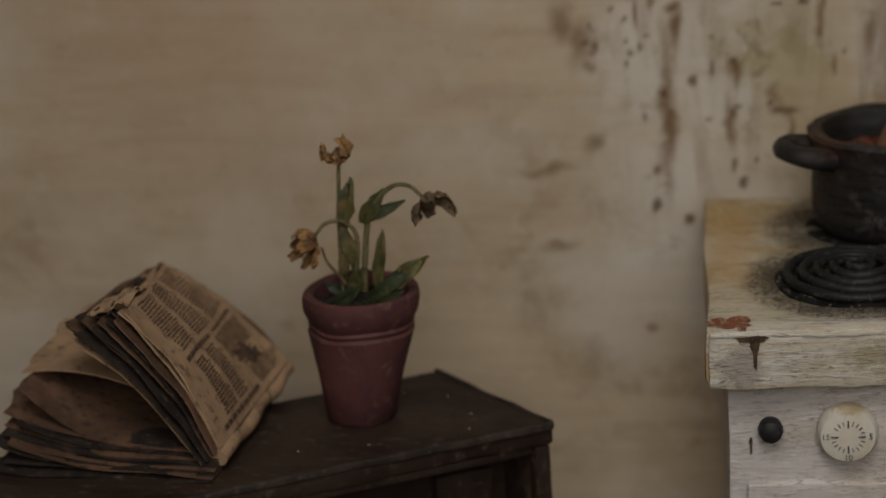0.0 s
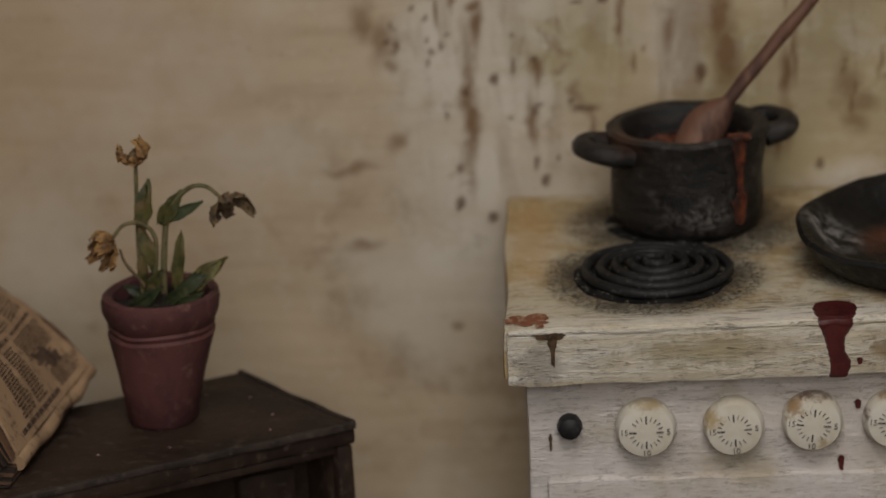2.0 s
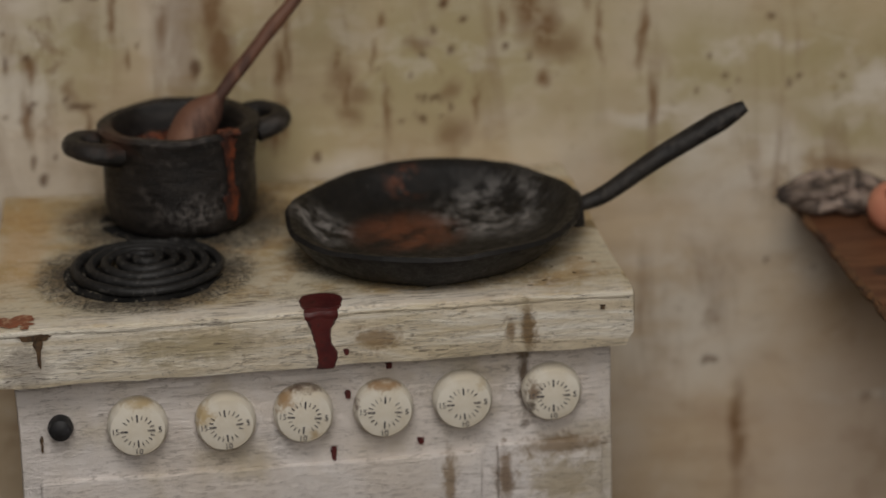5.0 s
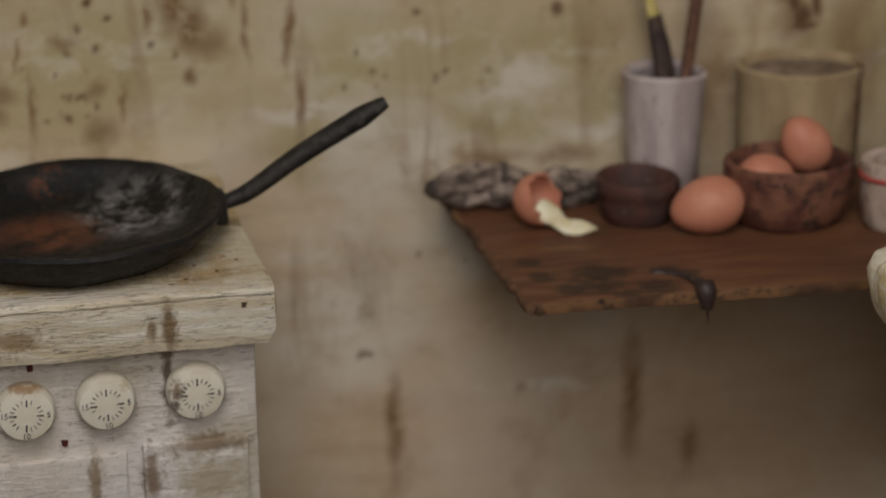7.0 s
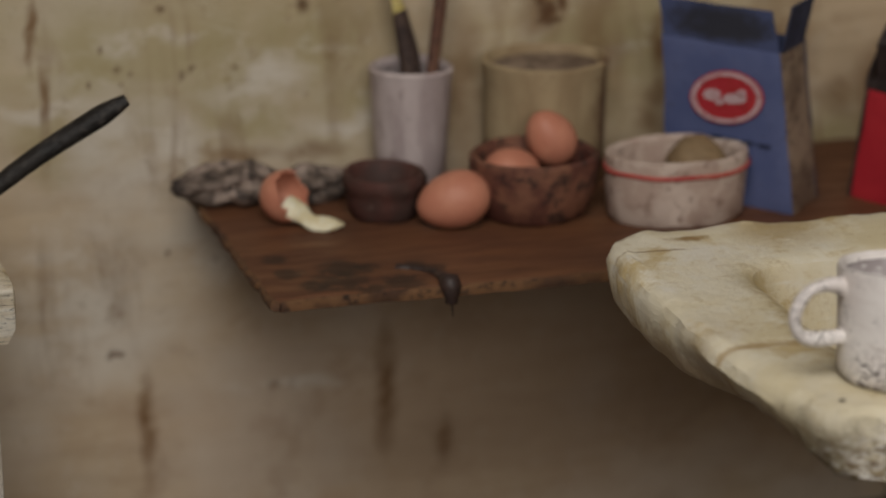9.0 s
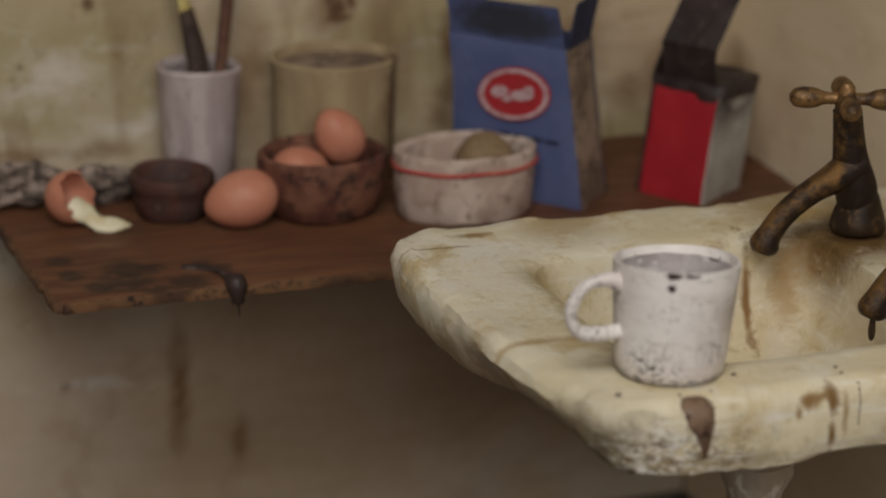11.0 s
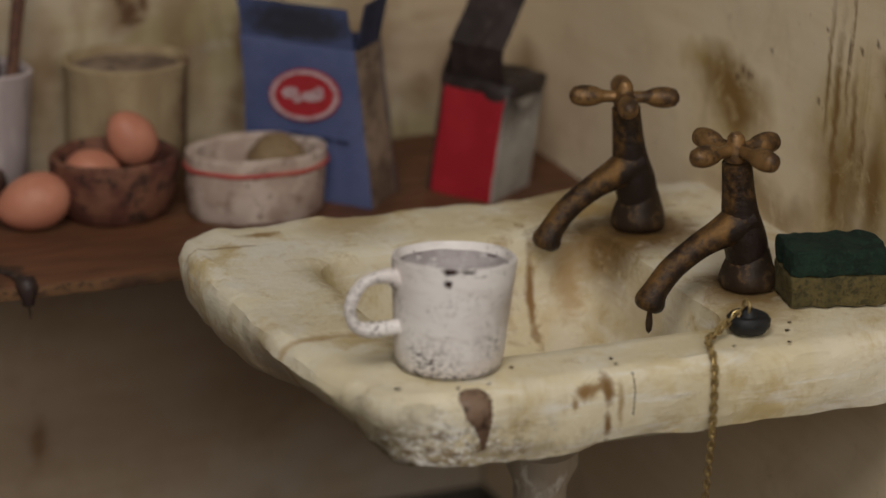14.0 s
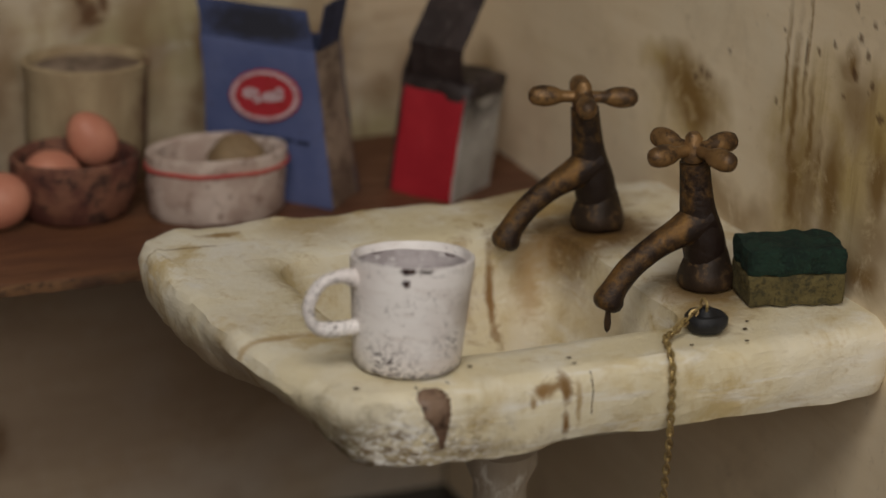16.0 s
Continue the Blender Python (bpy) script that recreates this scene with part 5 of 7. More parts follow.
bm = revolve(bmesh.new(), [(0, 0), (0.0054, 0.0), (0.0060, 0.0007), (0.0074, 0.008), (0.0087, 0.0150), (0.0090, 0.0163), (0.0086, 0.0168), (0.0090, 0.0176), (0.0087, 0.0181), (0.0092, 0.0188), (0.0099, 0.0204), (0.0101, 0.0222), (0.0099, 0.0232), (0.0092, 0.0236), (0.0082, 0.0231), (0.0078, 0.0205), (0.0075, 0.018), (0, 0.0178)], 56, 0.0004, 0.007, 6)
for v in bm.verts:
    v.co.x -= 0.0014 * (1 - v.co.z / 0.0235)
part("pot_body", bm, M_TERRA, pot2)
bm = revolve(bmesh.new(), [(0, 0.0222), (0.003, 0.0222), (0.0055, 0.0219), (0.0079, 0.0212), (0.0080, 0.0185), (0, 0.0185)], 40, 0.0016, 0.0022, 8)
part("soil", bm, M_SOIL, pot2, "dry black soil")

plant = thing("withered_plant", pose(PX, PY, CZ + 0.0206), "withered plant with drooping dried flowers and dull leaves", "plant")


def stem(points, r0, r1, material=M_STEM):
    part("stem", sweep(bmesh.new(), spline(points, 24), lambda u: r0 + (r1 - r0) * u, 8), material, plant)


def leaf(base, tip, width, curl, material, face=(0, -1, 0.3), fold=0.25, seed=0):
    """A pointed leaf blade with a folded midrib, thick enough to have edges."""
    base, tip = Vector(base), Vector(tip)
    along = tip - base
    side = along.cross(Vector(face)).normalized()
    up = side.cross(along).normalized()
    L = along.length

    def at(u, v):
        w = width * math.sin(math.pi * min(u * 0.93 + 0.07, 1.0)) ** 0.75 * (1 - 0.25 * u)
        k = v - 0.5
        p = base + along * u + side * (w * k) + up * (fold * w * abs(k) + curl * L * (math.sin(math.pi * u) - 0.9 * u * u))
        return p + 0.14 * width * noise.noise_vector(Vector((u * 5 + seed, v * 4, seed * 2.3)))
    part("leaf", thicken(grid(bmesh.new(), at, 10, 6), 0.00018), material, plant)


def petal(base, tip, width, curl, material, face, seed, parent):
    base, tip = Vector(base), Vector(tip)
    along = tip - base
    side = along.cross(Vector(face)).normalized()
    up = side.cross(along).normalized()

    def at(u, v):
        w = width * (0.35 + 0.85 * math.sin(math.pi * min(0.12 + 0.80 * u, 1.0)))
        k = v - 0.5
        p = base + along * u + side * (w * k) + up * (curl * along.length * math.sin(math.pi * u) - 0.5 * width * k * k * 4 * 0.5)
        return p + 0.30 * width * noise.noise_vector(Vector((u * 6 + seed, v * 5, seed * 1.7)))
    part("petal", thicken(grid(bmesh.new(), at, 7, 6), 0.00016), material, parent)


stem([(-0.0028, -0.0005, -0.001), (-0.0030, 0, 0.010), (-0.0026, 0, 0.0185), (-0.0022, 0, 0.0252)], 0.00042, 0.00034)
stem([(0.0004, 0, -0.001), (0.0012, 0, 0.009), (0.0026, 0, 0.0165), (0.0062, -0.0004, 0.0208), (0.0094, -0.0006, 0.0212), (0.0120, -0.0008, 0.0190)], 0.0006, 0.0003)
stem([(-0.0006, -0.001, 0.004), (0.0002, -0.001, 0.0122), (-0.0018, -0.0014, 0.0152), (-0.0048, -0.002, 0.0152), (-0.0070, -0.0024, 0.0128)], 0.00045, 0.0003)
stem([(-0.0010, 0, -0.001), (-0.0024, -0.001, 0.004), (-0.0050, -0.0018, 0.0082), (-0.0058, -0.002, 0.0110)], 0.0004, 0.0002, M_PETAL_GREY)

LEAVES = [((-0.0022, 0, 0.0138), (-0.0004, 0.0005, 0.0222), 0.0046, 0.05, M_LEAF), ((0.0010, 0, 0.0145), (0.0052, -0.0003, 0.0205), 0.0042, 0.05, M_LEAF),
          ((0.0012, 0, 0.0150), (0.0086, -0.0006, 0.0186), 0.0030, 0.04, M_LEAF_DARK), ((-0.0022, -0.0006, 0.0150), (0.0000, -0.0012, 0.0050), 0.0030, 0.03, M_LEAF),
          ((0.0030, -0.0006, 0.0030), (0.0046, -0.0010, 0.0136), 0.0032, 0.03, M_LEAF), ((0.0010, -0.0020, 0.0010), (0.0108, -0.0034, 0.0086), 0.0034, 0.10, M_LEAF_DARK),
          ((0.0044, -0.0016, 0.0030), (0.0118, -0.0030, 0.0092), 0.0046, 0.14, M_LEAF_PALE), ((-0.0018, -0.0020, 0.0022), (0.0012, -0.0042, 0.0078), 0.0036, 0.05, M_LEAF),
          ((-0.0050, -0.0026, 0.0000), (0.0012, -0.0046, 0.0050), 0.0032, 0.06, M_LEAF_DARK), ((0.0030, -0.003, 0.0000), (0.0080, -0.005, 0.0040), 0.0034, 0.06, M_LEAF_DARK),
          ((-0.0028, 0, 0.0040), (-0.0020, -0.0010, 0.0105), 0.0026, 0.05, M_LEAF), ((-0.0008, 0.002, 0.0005), (-0.0066, 0.001, 0.0034), 0.0030, 0.05, M_LEAF_DARK)]
for i, (a, b_, w, c, m) in enumerate(LEAVES):
    leaf(a, b_, 0.80 * w, c, m, seed=i)


def bloom(name, centre, axis, size, material, n, spread, seed, label):
    """A dried flower head: a seed ball and papery petals round an axis."""
    centre, axis = Vector(centre), Vector(axis).normalized()
    b = bmesh.new()
    bmesh.ops.create_icosphere(b, subdivisions=2, radius=size * 0.30)
    wobble(b, size * 0.05, size * 0.2, seed)
    head = part(name, b, M_PETAL_GREY, plant, label)
    head.location = centre
    s1 = axis.orthogonal().normalized()
    s2 = axis.cross(s1)
    rnd = random.Random(seed)
    for i in range(n):
        a = math.tau * i / n + rnd.uniform(-0.3, 0.3)
        out = math.cos(a) * s1 + math.sin(a) * s2
        tip = axis * size * rnd.uniform(0.15, 0.9) + out * size * spread * rnd.uniform(0.7, 1.3)
        petal(out * size * 0.1 - axis * size * 0.15, tip, size * rnd.uniform(0.36, 0.58), rnd.uniform(0.1, 0.4), material, out, seed + i, head)


bloom("flower_head", (-0.0022, 0, 0.0262), (-0.15, -0.1, 1), 0.0046, M_PETAL, 6, 0.42, 3, "half-open dried ochre flower")
bloom("flower_head", (0.0126, -0.001, 0.0182), (0.45, -0.3, -0.6), 0.0040, M_PETAL_GREY, 6, 0.85, 11, "shrivelled grey-brown flower hanging down")
bloom("flower_head", (-0.0076, -0.0026, 0.0124), (-0.45, -0.4, -0.35), 0.0043, M_PETAL, 7, 0.80, 21, "drooping dried yellow flower")

# newspaper: a thick fold standing open on the cabinet
news = thing("folded_newspaper", pose(-0.1112, 0.4935, CZ, 0, 0, -6), "old yellowed folded newspaper lying half open with dark edges", "newspaper")
NL = 0.039


def page(name, rise, reach, lift, sag, material, seed, y0=0.0, y1=NL, thick=0.0003, curl=0.0, n=14, label=""):
    """A sheet from the spine, rising to (-reach, lift); sag bows it, curl turns its free edge."""
    def at(u, v):
        x = -reach * u * (1 + 0.05 * u * noise.noise(Vector((v * 5.3, seed, 2.2))))
        z = rise + (lift - rise) * u + sag * math.sin(math.pi * u) + curl * u ** 4
        y = y0 + (y1 - y0) * v + 0.0012 * noise.noise(Vector((u * 2, v * 2, seed)))
        q = noise.noise_vector(Vector((u * 3.1 + seed, v * 3.3, seed * 0.7)))
        return Vector((x, y, z)) + 0.0010 * min(1.0, 4 * u) * q
    return part(name, thicken(grid(bmesh.new(), at, n, 12), thick), material, news, label)


def leaf_point(u, v, t, seed=0.0):
    """A point of the standing bundle: u from the fold to the free edge, v along the fold, t from the lowest sheet to the top one."""
    x1 = (-0.0252 + 0.0118 * t) * (1 - v) + (-0.0224 + 0.0014 * t) * v
    z1 = (0.0250 + 0.0034 * t) * (1 - v) + (0.0212 + 0.0010 * t) * v
    x0, z0 = -0.0030 + 0.0034 * t, 0.0016 + 0.0030 * t
    bow = 0.0016 * math.sin(math.pi * u)
    p = Vector((x0 + (x1 - x0) * u + 0.7 * bow, -0.0008 + (NL - 0.0002) * v, z0 + (z1 - z0) * u + 0.7 * bow))
    return p + 0.0007 * min(1.0, 4 * u) * noise.noise_vector(Vector((u * 3.1 + seed, v * 3.3, seed * 0.7))) + 0.0004 * u * noise.noise_vector(Vector((u * 11 + seed, v * 9, seed)))


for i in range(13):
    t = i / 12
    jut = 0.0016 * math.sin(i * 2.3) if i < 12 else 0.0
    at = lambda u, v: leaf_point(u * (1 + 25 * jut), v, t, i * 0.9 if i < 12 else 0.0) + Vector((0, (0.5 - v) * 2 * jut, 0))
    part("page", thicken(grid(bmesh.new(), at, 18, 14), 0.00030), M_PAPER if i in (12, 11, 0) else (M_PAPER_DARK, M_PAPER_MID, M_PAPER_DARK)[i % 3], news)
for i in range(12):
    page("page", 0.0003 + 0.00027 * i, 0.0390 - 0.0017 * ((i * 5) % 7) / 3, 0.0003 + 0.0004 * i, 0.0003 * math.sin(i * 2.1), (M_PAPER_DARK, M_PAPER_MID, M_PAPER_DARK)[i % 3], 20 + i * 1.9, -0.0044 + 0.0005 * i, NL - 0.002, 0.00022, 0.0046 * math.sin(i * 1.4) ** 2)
page("page", 0.0034, 0.0385, 0.0036, -0.0004, M_PAPER_MID, 31, 0.001, NL, 0.00025, 0.0030)
page("page", 0.0037, 0.0345, 0.0050, -0.0012, M_PAPER_MID, 33, 0.0015, NL - 0.004, 0.00025, 0.0085)
page("page", 0.0040, 0.0365, 0.0170, 0.0020, M_PAPER, 35, 0.006, NL, 0.00025, -0.0026)
# torn sheets folded over the top of the bundle
for i, (t0, t1, v0, v1, lift) in enumerate(((0.30, 1.0, 0.10, 0.98, 0.0005), (0.45, 0.95, 0.02, 0.40, 0.0012), (0.05, 0.55, 0.30, 0.80, 0.0006))):
    at = lambda u, v: leaf_point(1.0 + 0.02 * noise.noise(Vector((u * 4, v * 5, i))), v0 + (v1 - v0) * v, t0 + (t1 - t0) * u, 0.0) + Vector((0.2, 0, 1)) * (lift + 0.0011 * noise.noise(Vector((u * 3 + i, v * 7, 2 * i))) + 0.0008 * math.sin(9 * v + 2 * i) * u)
    part("torn_page", thicken(grid(bmesh.new(), at, 12, 18), 0.0002), M_PAPER if i < 2 else M_PAPER_MID, news, "torn light edge of newsprint")
# rounded fold
bm = bmesh.new()
path = [Vector((0.0003 * math.sin(k * 1.3), -0.0004 + (NL + 0.0002) * k / 14, 0.0028 + 0.0003 * math.sin(k))) for k in range(15)]
sweep(bm, path, 0.0015, 14)
wobble(bm, 0.0003, 0.005, 5)
part("fold", bm, M_PAPER, news)
cover_up = Vector((0.65, 0, 0.76))


def on_cover(u, v, lift):
    """A point just over the top sheet."""
    return leaf_point(u, v, 1.0) + cover_up * lift


rnd = random.Random(3)


printing = bmesh.new()


def print_line(u, v0, v1, h):
    """A line of unreadable print across the sheet: short dashes."""
    v = v0
    while v < v1:
        w = rnd.uniform(0.02, 0.07)
        a, b_ = v, min(v + w, v1)
        printing.faces.new([printing.verts.new(on_cover(x, y, 0.00046)) for x, y in ((u, a), (u + h, a), (u + h, b_), (u, b_))])
        v += w + 0.012


for u0, u1, v0, v1, step, h in ((0.09, 0.47, 0.20, 0.36, 0.024, 0.012), (0.09, 0.47, 0.39, 0.53, 0.024, 0.012), (0.05, 0.18, 0.66, 0.93, 0.022, 0.010), (0.30, 0.47, 0.58, 0.92, 0.022, 0.010),
                                (0.57, 0.96, 0.16, 0.40, 0.024, 0.010), (0.57, 0.96, 0.44, 0.66, 0.024, 0.010), (0.57, 0.96, 0.70, 0.94, 0.024, 0.010)):
    u = u0
    while u < u1:
        print_line(u, v0 + rnd.uniform(0, 0.012), v1 - rnd.uniform(0, 0.03), h)
        u += step
print_line(0.035, 0.12, 0.62, 0.028)
print_line(0.500, 0.14, 0.55, 0.030)
print_line(0.500, 0.60, 0.92, 0.020)


def smudge(a, b_):
    r = 0.45 + 0.30 * math.sin(3 * math.tau * a + 0.6) * math.cos(5 * math.tau * a)
    t, q = math.tau * a, b_ * r
    return on_cover(0.24 + 0.14 * q * math.cos(t), 0.74 + 0.26 * q * math.sin(t), 0.00048)


part("print", thicken(printing, 0.00006), M_PRINT, news, "unreadable rows of faded print", False, "stuff")
part("print_picture", thicken(grid(bmesh.new(), smudge, 20, 2), 0.00006), M_PRINT, news, "small dark smudged picture", False)

# ---------------------------------------------------------------- the shelf board and what stands on it
HZ = 0.184
s = Shader("worn_brown_board")
g1, g2 = s.noise(1.0, 6, 0.65, s.stretched((40, 260, 60)), 0.15), s.noise(420, 5, 0.7)
col = s.mix(s.step(g1, 0.35, 0.65), (0.155, 0.066, 0.031), (0.100, 0.041, 0.022))
col = s.mix(s.step(s.noise(45, 4), 0.5, 0.75, 0.0, 0.6), col, (0.075, 0.035, 0.02))
for c, r in (((-0.0585, -0.0175, 0), 0.0068), ((-0.0545, -0.0182, 0), 0.0045), ((-0.0460, -0.0190, 0), 0.0040), ((-0.0425, -0.0215, 0), 0.0040), ((-0.0650, -0.0250, 0), 0.0045), ((-0.0560, -0.0285, 0), 0.0040), ((-0.069, -0.0100, 0), 0.004), ((-0.060, -0.0235, 0), 0.0085), ((-0.050, -0.0270, 0), 0.0070), ((-0.068, -0.0180, 0), 0.0050)):
    m = s.math("MULTIPLY", s.near(c, r), s.step(s.noise(330, 5, 0.7, None, 0.8), 0.3, 0.55))
    col = s.mix(s.step(m, 0.1, 0.6, 0.0, 0.75), col, (0.030, 0.019, 0.013))
col = s.mix(s.step(g2, 0.70, 0.76, 0.0, 0.6), col, (0.42, 0.33, 0.24))
M_SHELF = s.done(col, s.step(g1, 0.3, 0.7, 0.45, 0.7), s.mix(0.5, g1, g2), 0.45, 0.0003)
shelf = thing("wall_shelf", pose(0.19, 0.537, HZ), "worn brown wooden shelf board with dark stains and splintered edge", "shelf")
bm = block(bmesh.new(), -0.0750, 0.0755, -0.0298, 0.0300, -0.0020, 0.0, 0.0003, 40, 0.00035, 0.004, 2)
for v in bm.verts:
    if v.co.x < -0.07:
        v.co.x += 0.0030 * (0.5 - v.co.y / 0.06) - 0.0012
part("board", bm, M_SHELF, shelf)
bm = block(bmesh.new(), -0.0722, 0.0755, -0.0304, -0.0296, -0.0021, -0.0002, 0.0002, 60, 0.0003, 0.002, 4)
part("splintered_edge", bm, M_SHELF_EDGE, shelf)
bm = sweep(bmesh.new(), [Vector((-0.0762 + 0.0030 * (0.5 - y / 0.06) + 0.0004 * noise.noise(Vector((y * 200, 1, 2))), y, -0.0009 + 0.0004 * noise.noise(Vector((y * 500, 5, 2))))) for y in (-0.0302 + 0.0596 * k / 70 for k in range(71))], lambda u: 0.0009 + 0.0001 * math.sin(57 * u) * math.sin(23 * u), 8)
wobble(bm, 0.0002, 0.0020, 6)
part("splintered_edge", bm, M_SHELF_EDGE, shelf)
M_STICKY = mottled("sticky_brown_jam", (0.030, 0.016, 0.013), (0.045, 0.024, 0.018), (0.016, 0.010, 0.009), 250, 800, 0.6, 0.55, 0.4, 0.0003, 0, 0.5)
for pts, r in ((((-0.0492, -0.0194, 0.0001), (-0.0462, -0.0206, 0.0002), (-0.0438, -0.0232, 0.0003), (-0.0426, -0.0264, 0.0004), (-0.0424, -0.0296, 0.0002), (-0.0424, -0.0307, -0.0008), (-0.0423, -0.0309, -0.0030)), 0.0013),
               (((-0.0423, -0.0308, -0.0020), (-0.0422, -0.0309, -0.0045), (-0.0421, -0.0309, -0.0056)), 0.0003)):
    b = sweep(bmesh.new(), spline(pts, 30), (lambda u: 0.0010 + 0.0010 * math.exp(-((u - 0.70) / 0.18) ** 2)) if r > 0.001 else (lambda u: r * (1 - 0.7 * u)), 10)
    for v in b.verts:
        if r > 0.001 and v.co.y > -0.0298:
            v.co.z = max(v.co.z * 0.6, -0.0002)
    wobble(b, 0.00025, 0.0016, 4)
    part("jam_spill", b, M_STICKY, shelf, "sticky dark jam running over the edge")

egg = part("egg", egg_shape(bmesh.new(), 0.0138, 0.0104), M_EGG)
egg.matrix_world = pose(0.1564, 0.5355, HZ + 0.0052, 0, 14, 176)
tagged(egg, "brown egg lying on the shelf board", "egg", "eggs")

small = thing("small_bowl", pose(0.1461, 0.5457, HZ), "small dark brown clay bowl", "bowl")
part("bowl_body", revolve(bmesh.new(), [(0, 0), (0.0058, 0), (0.0066, 0.0008), (0.0071, 0.0036), (0.0072, 0.0052), (0.0077, 0.0058), (0.0078, 0.0074), (0.0075, 0.0083), (0.0068, 0.0084), (0.0062, 0.0076), (0.0056, 0.0030), (0, 0.0024)], 40, 0.0003, 0.005, 3), M_CLAY_DARK, small)

eggbowl = thing("egg_bowl", pose(0.1730, 0.5392, HZ), "reddish-brown clay bowl holding two eggs", "bowl")
part("bowl_body", revolve(bmesh.new(), [(0, 0), (0.0088, 0), (0.0102, 0.0010), (0.0116, 0.0055), (0.0123, 0.0104), (0.0122, 0.0116), (0.0114, 0.0121), (0.0106, 0.0114), (0.0096, 0.0040), (0, 0.0032)], 44, 0.0004, 0.006, 5, squash=0.86), M_CLAY, eggbowl)
for x, y, z, rx, ry, rz, lab in ((0.1690, 0.5400, HZ + 0.0080, 0, 5, 20, "brown egg lying in the clay bowl"), (0.1775, 0.5436, HZ + 0.0130, 0, -56, 196, "brown egg leaning upright in the clay bowl")):
    e = part("egg", egg_shape(bmesh.new(), 0.0117, 0.0092), M_EGG)
    e.matrix_world = pose(x, y, z, rx, ry, rz)
    tagged(e, lab, "egg", "eggs")

wbowl = thing("white_bowl", pose(0.1984, 0.5326, HZ), "grubby white clay bowl with a red line round the rim", "bowl")
part("bowl_body", revolve(bmesh.new(), [(0, 0), (0.0112, 0), (0.0120, 0.0008), (0.0123, 0.0060), (0.0126, 0.0112), (0.0125, 0.0124), (0.0114, 0.0127), (0.0104, 0.0120), (0.0100, 0.0050), (0, 0.0040)], 44, 0.0003, 0.006, 8), M_WHITE_CLAY, wbowl)
bm = revolve(bmesh.new(), [(0.0128, 0.0096), (0.01305, 0.0099), (0.0129, 0.0104), (0.0120, 0.0104), (0.0120, 0.0096)], 44, 0.0003, 0.006, 8, closed=True)
part("red_line", bm, M_REDLINE, wbowl)
wbowl.scale = (1.085, 0.78, 1.0)
b = bmesh.new()
bmesh.ops.create_icosphere(b, subdivisions=3, radius=0.0050)
for v in b.verts:
    v.co = Vector((v.co.x * 1.15, v.co.y, v.co.z * 0.9 + 0.0012 * max(0, v.co.z) / 0.005))
wobble(b, 0.0008, 0.004, 3)
potato = part("potato", b, M_POTATO)
potato.location = (0.2034, 0.5352, HZ + 0.0082)
tagged(potato, "earthy brown potato lying in the white bowl", "potato")

cup = thing("utensil_cup", pose(0.1556, 0.5622, HZ), "tall chalky lilac-white cup holding utensils", "cup")
part("cup_body", revolve(bmesh.new(), [(0, 0), (0.0058, 0), (0.0063, 0.0008), (0.0068, 0.010), (0.0074, 0.0218), (0.0076, 0.0230), (0.0069, 0.0235), (0.0063, 0.0222), (0.0056, 0.0060), (0, 0.0040)], 40, 0.0003, 0.007, 4), M_LILAC, cup)
part("cup_lining", revolve(bmesh.new(), [(0.0055, 0.0058), (0.00612, 0.0215), (0.0064, 0.0222), (0.0060, 0.0210), (0.0052, 0.0062)], 36, closed=True), M_MUG_IN, cup, "dull grey inside of the cup")
cup.scale = (1.05, 1.05, 1.0)
brush = thing("pastry_brush", pose(0.1544, 0.5617, HZ + 0.0040), "dark brush handle with pale yellow tip in a cup", "brush")
part("brush_handle", sweep(bmesh.new(), spline([(0.0022, -0.002, 0.0), (0.0012, 0, 0.018), (-0.0010, 0.001, 0.0300)], 20), lambda u: 0.0017 + 0.0008 * math.sin(math.pi * u), 12, 0.7), M_BRISTLE, brush)
part("brush_tip", sweep(bmesh.new(), spline([(-0.0010, 0.001, 0.0296), (-0.0022, 0.001, 0.0340), (-0.0042, 0.001, 0.0385)], 12), lambda u: 0.0017 * (1 - 0.5 * u), 10, 0.6), M_STRAW, brush)
stick = part("wooden_stirrer", sweep(bmesh.new(), spline([(0.0010, 0, 0), (0.0026, 0.0006, 0.016), (0.0052, 0.001, 0.038)], 16), lambda u: 0.0012 + 0.0004 * u, 10, 0.8), M_STICK)
stick.location = (0.1572, 0.5622, HZ + 0.0040)
tagged(stick, "reddish-brown wooden stirring stick in a cup", "stick")

jar = thing("storage_jar", pose(0.1812, 0.5590, HZ), "squat cream stoneware jar with a brown streak", "jar")
part("jar_body", revolve(bmesh.new(), [(0, 0), (0.0094, 0), (0.0100, 0.0010), (0.0101, 0.011), (0.0102, 0.0222), (0.0105, 0.0236), (0.0106, 0.0249), (0.0098, 0.0252), (0.0094, 0.0242), (0.0086, 0.006), (0, 0.004)], 44, 0.0003, 0.008, 9), M_JAR, jar)
bm = revolve(bmesh.new(), [(0, 0.0234), (0.006, 0.0236), (0.0094, 0.0232), (0.0094, 0.0224), (0, 0.0224)], 30, 0.0003, 0.003, 2)
part("jar_filling", bm, M_CARD, jar, "grey-brown dry filling")
jar.scale = (1.17, 1.0, 0.96)

# crumpled paper bundle
bm = bmesh.new()
rings = []
